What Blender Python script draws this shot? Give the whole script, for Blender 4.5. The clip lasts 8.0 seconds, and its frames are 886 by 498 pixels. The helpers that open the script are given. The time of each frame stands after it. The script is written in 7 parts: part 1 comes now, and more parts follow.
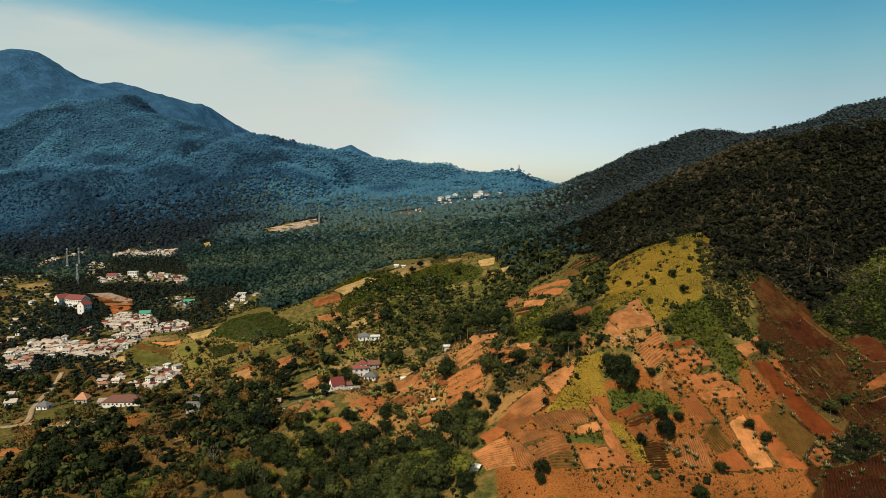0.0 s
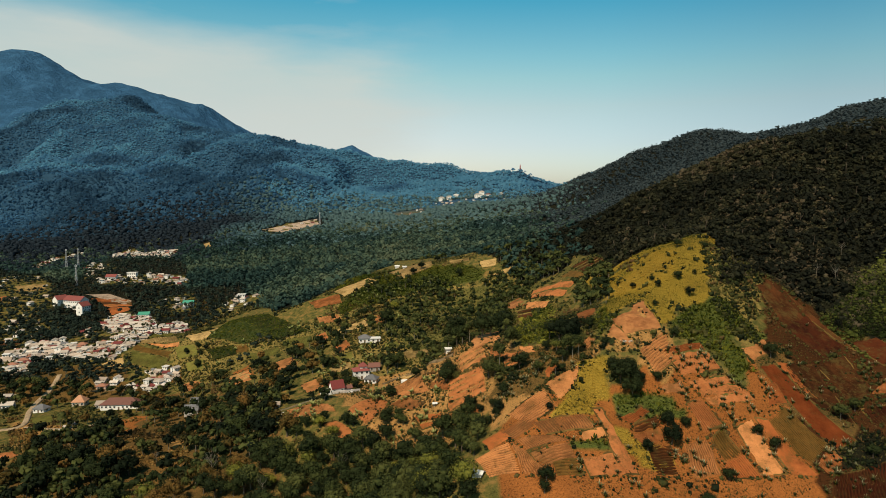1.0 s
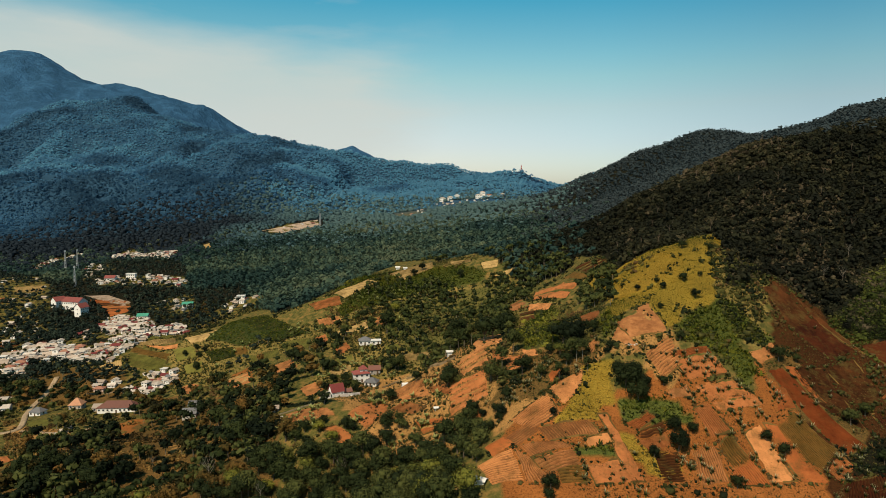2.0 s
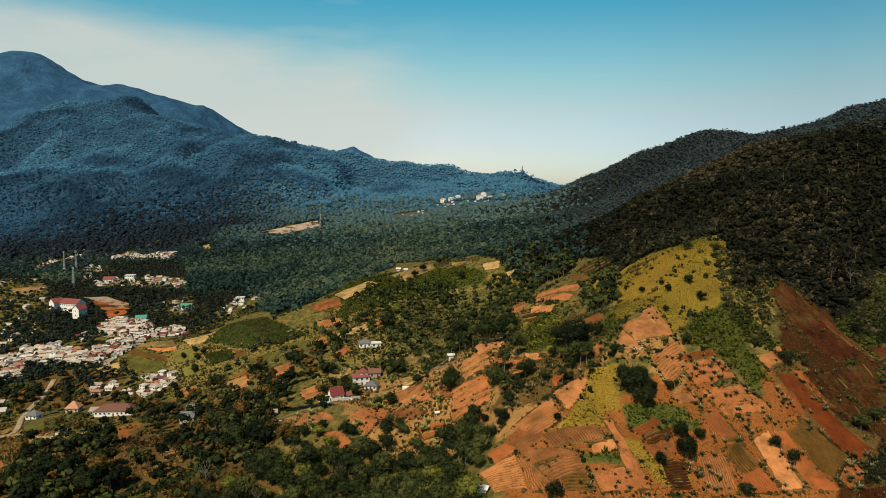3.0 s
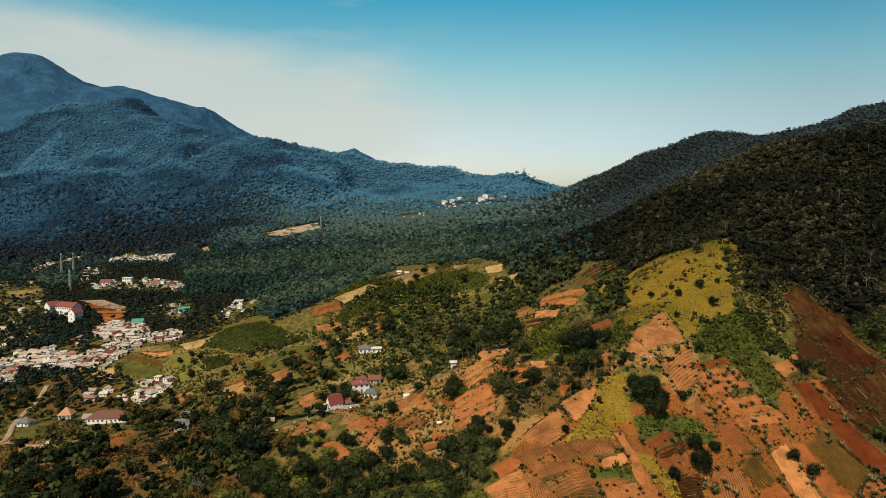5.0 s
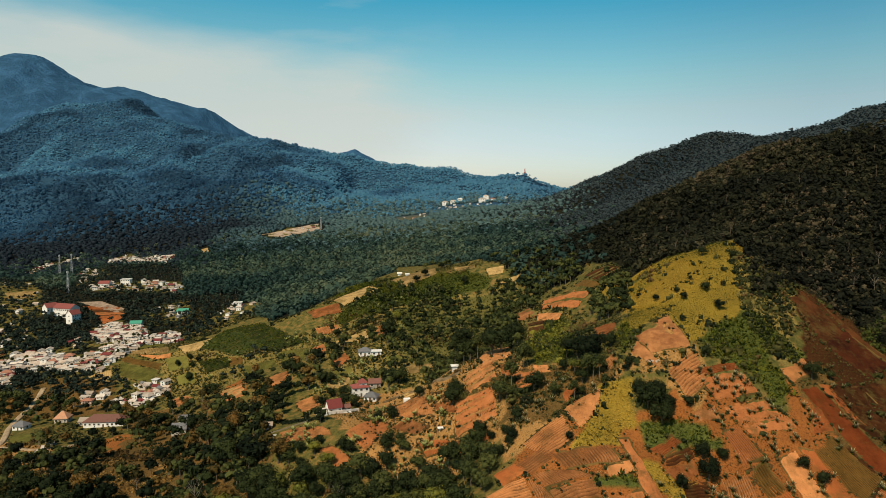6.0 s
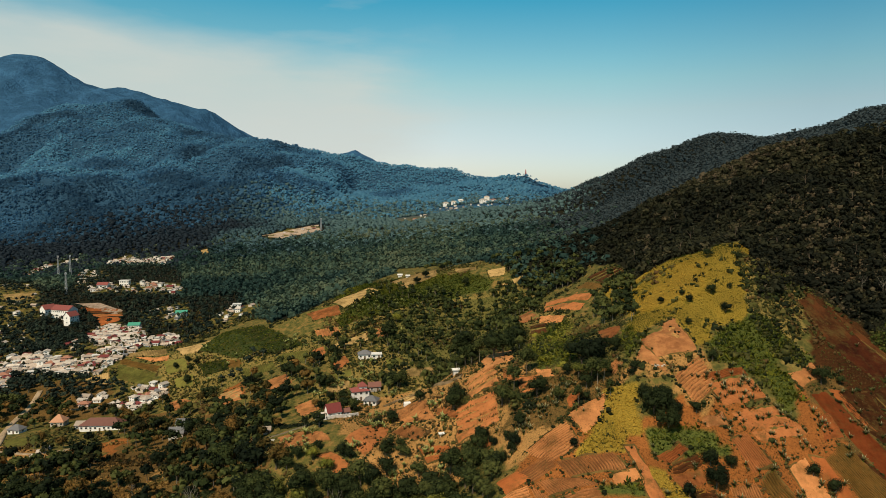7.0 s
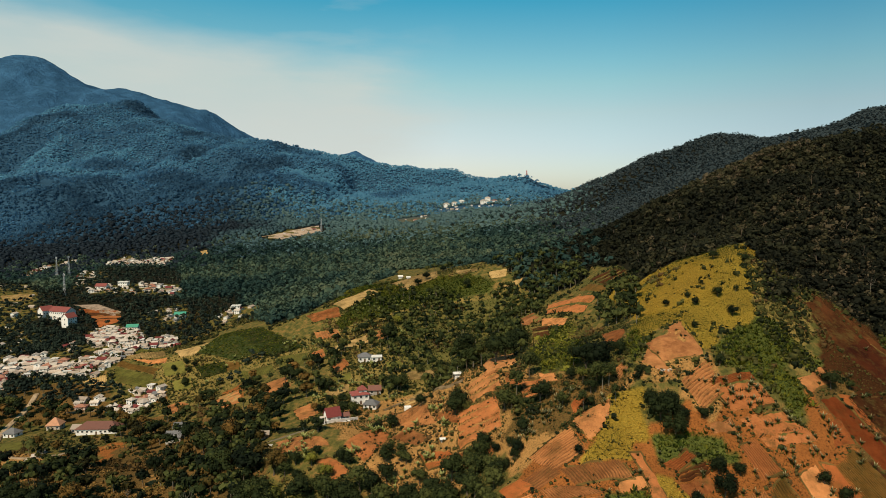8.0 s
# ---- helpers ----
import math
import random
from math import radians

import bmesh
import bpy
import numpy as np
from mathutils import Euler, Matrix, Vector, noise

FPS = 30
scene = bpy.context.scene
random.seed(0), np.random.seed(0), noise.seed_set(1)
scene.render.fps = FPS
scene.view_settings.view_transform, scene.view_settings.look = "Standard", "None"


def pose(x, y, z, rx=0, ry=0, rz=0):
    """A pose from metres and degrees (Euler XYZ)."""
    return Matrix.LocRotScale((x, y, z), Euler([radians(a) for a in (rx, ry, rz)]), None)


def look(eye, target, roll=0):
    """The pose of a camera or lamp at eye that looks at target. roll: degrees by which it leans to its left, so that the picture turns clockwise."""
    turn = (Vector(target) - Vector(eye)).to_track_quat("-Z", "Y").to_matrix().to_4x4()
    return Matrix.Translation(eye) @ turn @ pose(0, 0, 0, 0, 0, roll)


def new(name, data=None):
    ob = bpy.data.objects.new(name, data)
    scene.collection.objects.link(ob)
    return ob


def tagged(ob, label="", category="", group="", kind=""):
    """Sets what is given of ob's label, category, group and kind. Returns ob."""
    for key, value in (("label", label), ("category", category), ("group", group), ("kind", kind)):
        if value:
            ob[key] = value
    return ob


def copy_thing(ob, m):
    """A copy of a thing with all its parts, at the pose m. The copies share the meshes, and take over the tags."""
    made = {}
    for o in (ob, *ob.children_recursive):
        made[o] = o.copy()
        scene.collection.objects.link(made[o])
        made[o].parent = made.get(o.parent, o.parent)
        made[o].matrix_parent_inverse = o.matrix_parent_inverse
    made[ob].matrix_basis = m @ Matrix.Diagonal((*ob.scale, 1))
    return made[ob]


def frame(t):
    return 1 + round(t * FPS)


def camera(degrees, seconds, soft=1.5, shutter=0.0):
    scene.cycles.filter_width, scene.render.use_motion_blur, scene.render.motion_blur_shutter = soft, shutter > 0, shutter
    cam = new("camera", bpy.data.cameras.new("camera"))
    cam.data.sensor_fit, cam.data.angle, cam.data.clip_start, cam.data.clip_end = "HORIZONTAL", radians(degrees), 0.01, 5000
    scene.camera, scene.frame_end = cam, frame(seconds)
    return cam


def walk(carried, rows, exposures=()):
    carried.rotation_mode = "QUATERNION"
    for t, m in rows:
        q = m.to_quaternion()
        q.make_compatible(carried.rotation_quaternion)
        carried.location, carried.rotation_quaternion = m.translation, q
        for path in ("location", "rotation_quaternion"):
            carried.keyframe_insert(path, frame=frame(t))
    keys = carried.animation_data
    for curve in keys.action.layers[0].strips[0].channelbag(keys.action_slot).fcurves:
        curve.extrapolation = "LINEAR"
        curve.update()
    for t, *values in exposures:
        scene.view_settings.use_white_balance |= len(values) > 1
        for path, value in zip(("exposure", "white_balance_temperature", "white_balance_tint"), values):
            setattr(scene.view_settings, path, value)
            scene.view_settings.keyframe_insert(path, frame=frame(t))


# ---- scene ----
cam = camera(70, 8.0, soft=0.75)
walk(cam, [
    (0.0, pose(1.097, -20.158, 149.927, 85.3115, -0.0334, -0.2556)),
    (0.5, pose(0.960, -17.630, 149.944, 85.3209, -0.0169, -0.2128)),
    (1.0, pose(0.822, -15.103, 149.959, 85.3370, -0.0047, -0.1739)),
    (1.5, pose(0.685, -12.580, 149.972, 85.3592, 0.0036, -0.1386)),
    (2.0, pose(0.548, -10.059, 149.982, 85.3867, 0.0085, -0.1064)),
    (2.5, pose(0.411, -7.540, 149.990, 85.4189, 0.0102, -0.0769)),
    (3.0, pose(0.274, -5.024, 149.996, 85.4551, 0.0091, -0.0496)),
    (3.5, pose(0.137, -2.511, 149.999, 85.4945, 0.0055, -0.0241)),
    (4.0, pose(0.000, 0.000, 150.000, 85.5366, -0.0000, 0.0000)),
    (4.5, pose(-0.137, 2.508, 149.999, 85.5806, -0.0072, 0.0232)),
    (5.0, pose(-0.274, 5.014, 149.995, 85.6258, -0.0157, 0.0459)),
    (5.5, pose(-0.411, 7.517, 149.990, 85.6716, -0.0251, 0.0685)),
    (6.0, pose(-0.548, 10.018, 149.982, 85.7173, -0.0351, 0.0914)),
    (6.5, pose(-0.685, 12.516, 149.971, 85.7621, -0.0453, 0.1152)),
    (7.0, pose(-0.822, 15.012, 149.959, 85.8055, -0.0553, 0.1403)),
    (7.5, pose(-0.959, 17.504, 149.944, 85.8467, -0.0647, 0.1670)),
    (8.0, pose(-1.096, 19.995, 149.927, 85.8850, -0.0732, 0.1958)),
], exposures=[(0.0, 0.0)])
# ---- light ----
SUN_TO = Vector((-0.42, -0.91, 0.0)).normalized()
SUN_ELEVATION = radians(51)
sun = new("sun", bpy.data.lights.new("sun", "SUN"))
sun.data.energy, sun.data.angle, sun.data.color = 5.0, radians(0.6), (1.0, 0.84, 0.63)
sun.matrix_world = look((0, 0, 900), (-SUN_TO.x, -SUN_TO.y, 900 - math.tan(SUN_ELEVATION)))

world = bpy.data.worlds.new("sky")
scene.world = world
world.use_nodes = True


def build_sky():
    """Clear teal sky that pales towards the horizon, with thin cloud towards the sun."""
    nt = world.node_tree
    nt.nodes.clear()
    n = nt.nodes.new
    link = nt.links.new

    def calc(op, a, b=0.0, clamp=False):
        x = n("ShaderNodeMath")
        x.operation, x.use_clamp = op, clamp
        for sock, v in ((x.inputs[0], a), (x.inputs[1], b)):
            if isinstance(v, (int, float)):
                sock.default_value = v
            else:
                link(v, sock)
        return x.outputs[0]

    def ramp(fac, *stops):
        r = n("ShaderNodeValToRGB")
        e = r.color_ramp.elements
        while len(e) < len(stops):
            e.new(0.5)
        for el, (at, col) in zip(e, stops):
            el.position, el.color = at, (*col, 1)
        link(fac, r.inputs[0])
        return r.outputs[0]

    out, bg, sky = n("ShaderNodeOutputWorld"), n("ShaderNodeBackground"), n("ShaderNodeTexSky")
    sky.sky_type, sky.sun_disc = "NISHITA", False
    sky.sun_elevation = SUN_ELEVATION
    sky.sun_rotation = math.atan2(SUN_TO.x, SUN_TO.y)
    sky.air_density, sky.dust_density, sky.ozone_density = 1.0, 1.2, 1.0
    where = n("ShaderNodeTexCoord").outputs["Generated"]
    xyz = n("ShaderNodeSeparateXYZ")
    link(where, xyz.inputs[0])
    up = xyz.outputs["Z"]
    tint = ramp(up, (0.0, (1.27, 1.28, 1.30)), (0.08, (1.24, 1.22, 1.18)), (0.137, (1.26, 1.26, 1.04)), (0.18, (1.05, 1.34, 1.06)), (0.21, (0.84, 1.33, 1.10)), (0.30, (0.24, 1.16, 1.14)), (0.6, (0.12, 0.62, 0.74)))
    fade = ramp(calc("ADD", xyz.outputs["X"], 0.5), (0.1, (1.2, 1.10, 1.06)), (0.5, (1.18, 1.08, 1.05)), (0.74, (1, 1, 1)), (1.0, (0.78, 0.81, 0.85)))
    deep = n("ShaderNodeMix")
    deep.data_type, deep.blend_type = "RGBA", "MULTIPLY"
    deep.inputs[0].default_value = 1.0
    link(tint, deep.inputs[6])
    link(fade, deep.inputs[7])
    mul = n("ShaderNodeMix")
    mul.data_type, mul.blend_type = "RGBA", "MULTIPLY"
    mul.inputs[0].default_value = 1.0
    link(sky.outputs[0], mul.inputs[6])
    link(deep.outputs[2], mul.inputs[7])
    # thin cloud: streaks drawn out sideways, thickest low in the west
    flat = n("ShaderNodeMapping")
    flat.inputs["Scale"].default_value = (1.4, 1.4, 6.5)
    flat.inputs["Rotation"].default_value = (0.0, radians(-8), 0.0)
    link(where, flat.inputs[0])
    wisp = n("ShaderNodeTexNoise")
    wisp.inputs["Scale"].default_value, wisp.inputs["Detail"].default_value, wisp.inputs["Roughness"].default_value = 1.9, 8.0, 0.55
    link(flat.outputs[0], wisp.inputs["Vector"])
    ragged = calc("SUBTRACT", wisp.outputs["Fac"], 0.5)
    west = calc("MULTIPLY", calc("SUBTRACT", calc("ADD", 0.02, calc("MULTIPLY", ragged, 0.35)), xyz.outputs["X"]), 6.0, True)
    top = calc("ADD", calc("SUBTRACT", 0.222, calc("MULTIPLY", xyz.outputs["X"], 0.114)), calc("MULTIPLY", ragged, 0.10))
    bank = calc("MULTIPLY", calc("SUBTRACT", top, up), 16.0, True)
    thin = calc("MULTIPLY", calc("SUBTRACT", wisp.outputs["Fac"], 0.44), 2.4, True)
    veil = calc("MULTIPLY", west, calc("MAXIMUM", calc("MULTIPLY", bank, calc("ADD", 0.72, ragged)), calc("MULTIPLY", thin, 0.8)), True)
    cloud = n("ShaderNodeMix")
    cloud.data_type = "RGBA"
    link(calc("MULTIPLY", veil, 0.95), cloud.inputs[0])
    link(mul.outputs[2], cloud.inputs[6])
    cloud.inputs[7].default_value = (6.2, 6.5, 6.0, 1)
    link(cloud.outputs[2], bg.inputs[0])
    bg.inputs[1].default_value = 0.1
    link(bg.outputs[0], out.inputs[0])


build_sky()

# ---- the lie of the land: crests, flanks and valley floors (x, y, height) ----
SKELETON = []


def land(title, *spots):
    SKELETON.extend(spots)


land("spur crest", (149, 331, 128), (124, 302, 117), (96, 262, 100), (79, 246, 92), (66, 231, 80), (55, 219, 74), (42, 204, 66), (31, 189, 57))
land("spur west flank", (88, 273, 101), (60, 246, 86), (40, 217, 71), (30, 198, 59), (23, 212, 63), (12, 197, 54))
land("spur east flank", (84, 227, 80), (85, 209, 62), (122, 214, 58), (98, 205, 56), (103, 240, 88), (95, 248, 92), (152, 239, 70), (177, 264, 79), (161, 304, 108), (158, 285, 97), (146, 209, 53))
land("east gully", (200, 284, 87), (193, 305, 100), (175, 246, 68))
land("mountain east", (210, 327, 113), (233, 364, 134), (209, 382, 151), (197, 431, 163), (155, 417, 133), (116, 413, 119), (176, 347, 124), (281, 443, 168))
land("orchard slope", (28, 295, 80), (4, 303, 73), (14, 266, 69), (4, 274, 64), (14, 234, 57), (96, 398, 107), (100, 394, 110), (70, 328, 85), (60, 380, 84), (-51, 293, 53), (-43, 269, 48), (-17, 285, 50), (-19, 329, 46), (-20, 257, 47))
land("hamlet shelf", (-47, 357, 44), (-48, 410, 53), (-75, 309, 41), (-79, 389, 49), (-90, 349, 40))
land("west spur", (40, 523, 97), (-22, 561, 87), (38, 468, 69), (-64, 532, 74), (-103, 515, 67), (-137, 498, 48), (-185, 485, 36), (-147, 456, 30), (-214, 467, 20), (-10, 443, 63))
land("behind west spur", (-46, 613, 82), (-125, 619, 57), (-199, 622, 47))
land("west hollow", (-18, 236, 33), (-85, 261, 32), (-132, 267, 17), (-164, 260, 25), (-146, 343, 17), (-50, 244, 33), (-164, 295, 24), (-183, 263, 24))
land("village floor", (-215, 398, 11), (-236, 386, 12), (-274, 398, 7), (-207, 447, 13), (-313, 476, 22), (-239, 544, 31), (-248, 541, 37), (-371, 617, 35), (-314, 584, 31), (-368, 707, 55), (-453, 796, 56), (-491, 715, 53), (-401, 573, 29), (-293, 736, 57), (-247, 776, 59), (-345, 933, 77), (-496, 1016, 55), (-672, 1038, 69))
land("valley forest", (-118, 716, 65), (-48, 842, 83), (125, 647, 102), (50, 839, 98), (69, 662, 89), (-257, 1119, 94), (-139, 1080, 95), (142, 961, 117))
land("upper hamlet", (8, 1404, 140), (121, 1412, 147), (-99, 1322, 122), (242, 1082, 130), (239, 1527, 172))
land("front range foot", (-843, 1493, 144), (-501, 1497, 192), (-849, 1792, 226), (-222, 1848, 170), (-536, 1241, 106), (-1138, 1772, 225), (-1087, 1937, 284), (-370, 1241, 112), (-366, 1689, 191), (-1134, 1364, 133))
land("range back", (-1500, 2750, 230), (-1120, 2720, 220), (-720, 2480, 180), (-380, 2350, 160), (-100, 2250, 140), (-2000, 2700, 200), (500, 1400, 130), (750, 1200, 180), (620, 1350, 140), (-300, 2600, 170), (200, 2300, 120), (0, 3300, 150), (900, 2600, 150), (2000, 2600, 200), (1700, 1500, 330), (900, 1500, 160), (1300, 900, 420), (-2600, 2900, 330), (2600, 4700, 200), (0, 4700, 220), (-3600, 4700, 600), (-3700, 2500, 260))
land("behind", (0, 60, 22), (0, -300, 15), (-500, -300, 0), (-900, 300, 10), (-1500, 900, 70), (600, -300, 90), (250, 60, 60), (400, 200, 150), (700, 400, 300), (900, -100, 250), (-300, 100, 8), (120, 110, 50), (-120, 120, 12), (60, 150, 45), (2500, 300, 400), (-3600, 300, 120))
land("near east crest", (104, 515, 118), (120, 505, 116), (139, 492, 142), (153, 482, 145), (167, 475, 150), (180, 470, 160), (194, 465, 161), (211, 462, 161), (232, 468, 183), (262, 482, 192), (306, 520, 201), (363, 575, 214), (415, 615, 219))
land("east ridge", (269, 1400, 137), (315, 1335, 199), (356, 1270, 213), (378, 1235, 234), (401, 1205, 242), (428, 1165, 249), (449, 1140, 259), (473, 1115, 264), (499, 1095, 259), (522, 1072, 251), (544, 1060, 225), (571, 1033, 234), (593, 1010, 246), (616, 990, 281), (634, 965, 289), (652, 945, 290), (692, 920, 299))
land("front range crest", (-1592, 2300, 345), (-1517, 2310, 365), (-1440, 2320, 458), (-1344, 2340, 480), (-1240, 2350, 466), (-1162, 2356, 500), (-1098, 2350, 491), (-1051, 2335, 455), (-983, 2313, 393), (-885, 2270, 409), (-761, 2210, 375), (-615, 2150, 355), (-530, 2110, 338), (-477, 2090, 306), (-348, 2050, 291), (-258, 2020, 275), (-190, 2005, 270), (-84, 1985, 237), (0, 1965, 235), (35, 1950, 235), (67, 1930, 213))
land("far knoll", (121, 1740, 189), (152, 1725, 198), (190, 1715, 201), (230, 1715, 201), (257, 1690, 163), (291, 1670, 154))
land("high range", (-3873, 4058, 733), (-3216, 4194, 934), (-3139, 4250, 1090), (-2942, 4289, 1064), (-2866, 4289, 1119), (-2694, 4289, 1098), (-2580, 4300, 1039), (-2443, 4330, 944), (-2327, 4345, 864), (-2194, 4353, 916), (-2016, 4353, 867), (-1893, 4350, 828), (-1740, 4345, 763), (-1613, 4343, 795), (-1495, 4360, 661), (-1400, 4370, 626), (-1300, 4366, 498), (-1101, 4380, 320), (-871, 4390, 287), (-716, 4395, 477), (-607, 4400, 491), (-468, 4398, 411), (-290, 4410, 296), (0, 4420, 221))
land("hollow behind the near crest", (138, 680, 101), (159, 670, 109), (185, 657, 126), (205, 647, 138), (226, 640, 149), (243, 635, 159), (264, 630, 169), (287, 627, 180), (315, 633, 192), (352, 647, 207), (403, 685, 216), (468, 740, 230), (527, 780, 240))
land("foot of the east ridge", (185, 915, 110), (215, 905, 121), (251, 892, 143), (279, 882, 159), (308, 875, 174), (333, 870, 187), (361, 865, 200), (394, 862, 215), (430, 868, 232), (480, 882, 240))


def lattice(ix, iy, seed):
    """A steady random value for each cell of a grid."""
    h = (ix.astype(np.int64) * 374761393 + iy.astype(np.int64) * 668265263 + seed * 974711) & 0x7FFFFFFF
    h = ((h ^ (h >> 13)) * 1274126177) & 0x7FFFFFFF
    return ((h ^ (h >> 16)) & 0xFFFF) / 65535.0


def value_noise(x, y, size, seed=0):
    x, y = np.asarray(x, float) / size, np.asarray(y, float) / size
    ix, iy = np.floor(x), np.floor(y)
    u, v = x - ix, y - iy
    u, v = u * u * u * (u * (6 * u - 15) + 10), v * v * v * (v * (6 * v - 15) + 10)
    a, b = lattice(ix, iy, seed), lattice(ix + 1, iy, seed)
    c, d = lattice(ix, iy + 1, seed), lattice(ix + 1, iy + 1, seed)
    return (a + (b - a) * u) * (1 - v) + (c + (d - c) * u) * v


def fbm(x, y, size, octaves=4, seed=0):
    total, amp, norm = 0, 1.0, 0.0
    for k in range(octaves):
        total = total + amp * value_noise(x, y, size / 2 ** k, seed + 17 * k)
        norm += amp
        amp *= 0.5
    return total / norm


def solve_land():
    p = np.array(SKELETON, float)
    r = np.hypot(p[:, None, 0] - p[None, :, 0], p[:, None, 1] - p[None, :, 1])
    k = np.sqrt(r * r + 400.0) / 1000
    k = k - np.diag(np.full(len(p), 0.0015))
    q = np.c_[np.ones(len(p)), p[:, :2] / 1000]
    n = len(p)
    m = np.block([[k, q], [q.T, np.zeros((3, 3))]])
    w = np.linalg.solve(m, np.r_[p[:, 2], 0, 0, 0])
    return p, w[:n], w[n:]


LAND_P, LAND_W, LAND_Q = solve_land()


def smoothstep(a, b, v):
    s = np.clip((np.asarray(v, float) - a) / (b - a), 0, 1)
    return s * s * (3 - 2 * s)


def height(x, y):
    """Height of the ground at x, y (numbers or arrays)."""
    x, y = np.asarray(x, float), np.asarray(y, float)
    shape = x.shape
    x, y = x.ravel(), y.ravel()
    z = np.empty(len(x))
    for s in range(0, len(x), 20000):
        e = slice(s, s + 20000)
        r2 = (x[e, None] - LAND_P[:, 0]) ** 2 + (y[e, None] - LAND_P[:, 1]) ** 2
        z[e] = np.sqrt(r2 + 400.0) @ LAND_W / 1000 + LAND_Q[0] + (LAND_Q[1] * x[e] + LAND_Q[2] * y[e]) / 1000
    far = smoothstep(900, 1900, np.hypot(x, y))
    ridged = 1 - np.abs(2 * fbm(x + 0.35 * y, y, 420, 5, 3) - 1)
    z = z + far * 78 * (ridged - 0.74)
    # ravines running down the mountain flanks
    west = smoothstep(-60, -260, x)
    gully = 1 - np.abs(2 * fbm(x + 30 * (fbm(x, y, 300, 2, 15) - 0.5), y * 0.32, 210, 4, 13) - 1)
    z = z + west * smoothstep(1250, 1500, y) * (1 - smoothstep(1800, 2080, y)) * 95 * (gully - 0.78)
    z = z + smoothstep(2900, 3300, y) * (1 - smoothstep(4050, 4280, y)) * 75 * (gully - 0.75)
    z = z + (1 - far) * 3.0 * (fbm(x, y, 38, 3, 9) - 0.5)
    return z.reshape(shape)


# ---- materials ----
def nodes_of(name):
    m = bpy.data.materials.new(name)
    m.use_nodes = True
    nt = m.node_tree
    return m, nt, nt.nodes["Principled BSDF"], nt.nodes["Material Output"]


def noise_node(nt, where, scale, detail=4.0, rough=0.6):
    t = nt.nodes.new("ShaderNodeTexNoise")
    t.inputs["Scale"].default_value, t.inputs["Detail"].default_value = scale, detail
    t.inputs["Roughness"].default_value = rough
    nt.links.new(where, t.inputs["Vector"])
    return t.outputs["Fac"]


def ramp_node(nt, fac, *stops):
    r = nt.nodes.new("ShaderNodeValToRGB")
    e = r.color_ramp.elements
    while len(e) < len(stops):
        e.new(0.5)
    for el, (at, col) in zip(e, stops):
        el.position, el.color = at, (*col, 1)
    nt.links.new(fac, r.inputs[0])
    return r.outputs[0]


def mix_node(nt, fac, a, b, mode="MIX"):
    x = nt.nodes.new("ShaderNodeMix")
    x.data_type, x.blend_type = "RGBA", mode
    for sock, v in ((x.inputs[0], fac), (x.inputs[6], a), (x.inputs[7], b)):
        if isinstance(v, (int, float)):
            sock.default_value = v
        elif isinstance(v, tuple):
            sock.default_value = (*v, 1)
        else:
            nt.links.new(v, sock)
    return x.outputs[2]


def math_node(nt, op, a, b=0.5, clamp=False):
    x = nt.nodes.new("ShaderNodeMath")
    x.operation, x.use_clamp = op, clamp
    for sock, v in ((x.inputs[0], a), (x.inputs[1], b)):
        if isinstance(v, (int, float)):
            sock.default_value = v
        else:
            nt.links.new(v, sock)
    return x.outputs[0]


def bump_node(nt, fac, strength, distance):
    b = nt.nodes.new("ShaderNodeBump")
    b.inputs["Strength"].default_value, b.inputs["Distance"].default_value = strength, distance
    nt.links.new(fac, b.inputs["Height"])
    return b.outputs[0]


def place_node(nt, kind="Position"):
    if kind == "Position":
        return nt.nodes.new("ShaderNodeNewGeometry").outputs["Position"]
    return nt.nodes.new("ShaderNodeTexCoord").outputs["Object"]


def attr_node(nt, name):
    a = nt.nodes.new("ShaderNodeAttribute")
    a.attribute_name = name
    return a.outputs["Fac"]


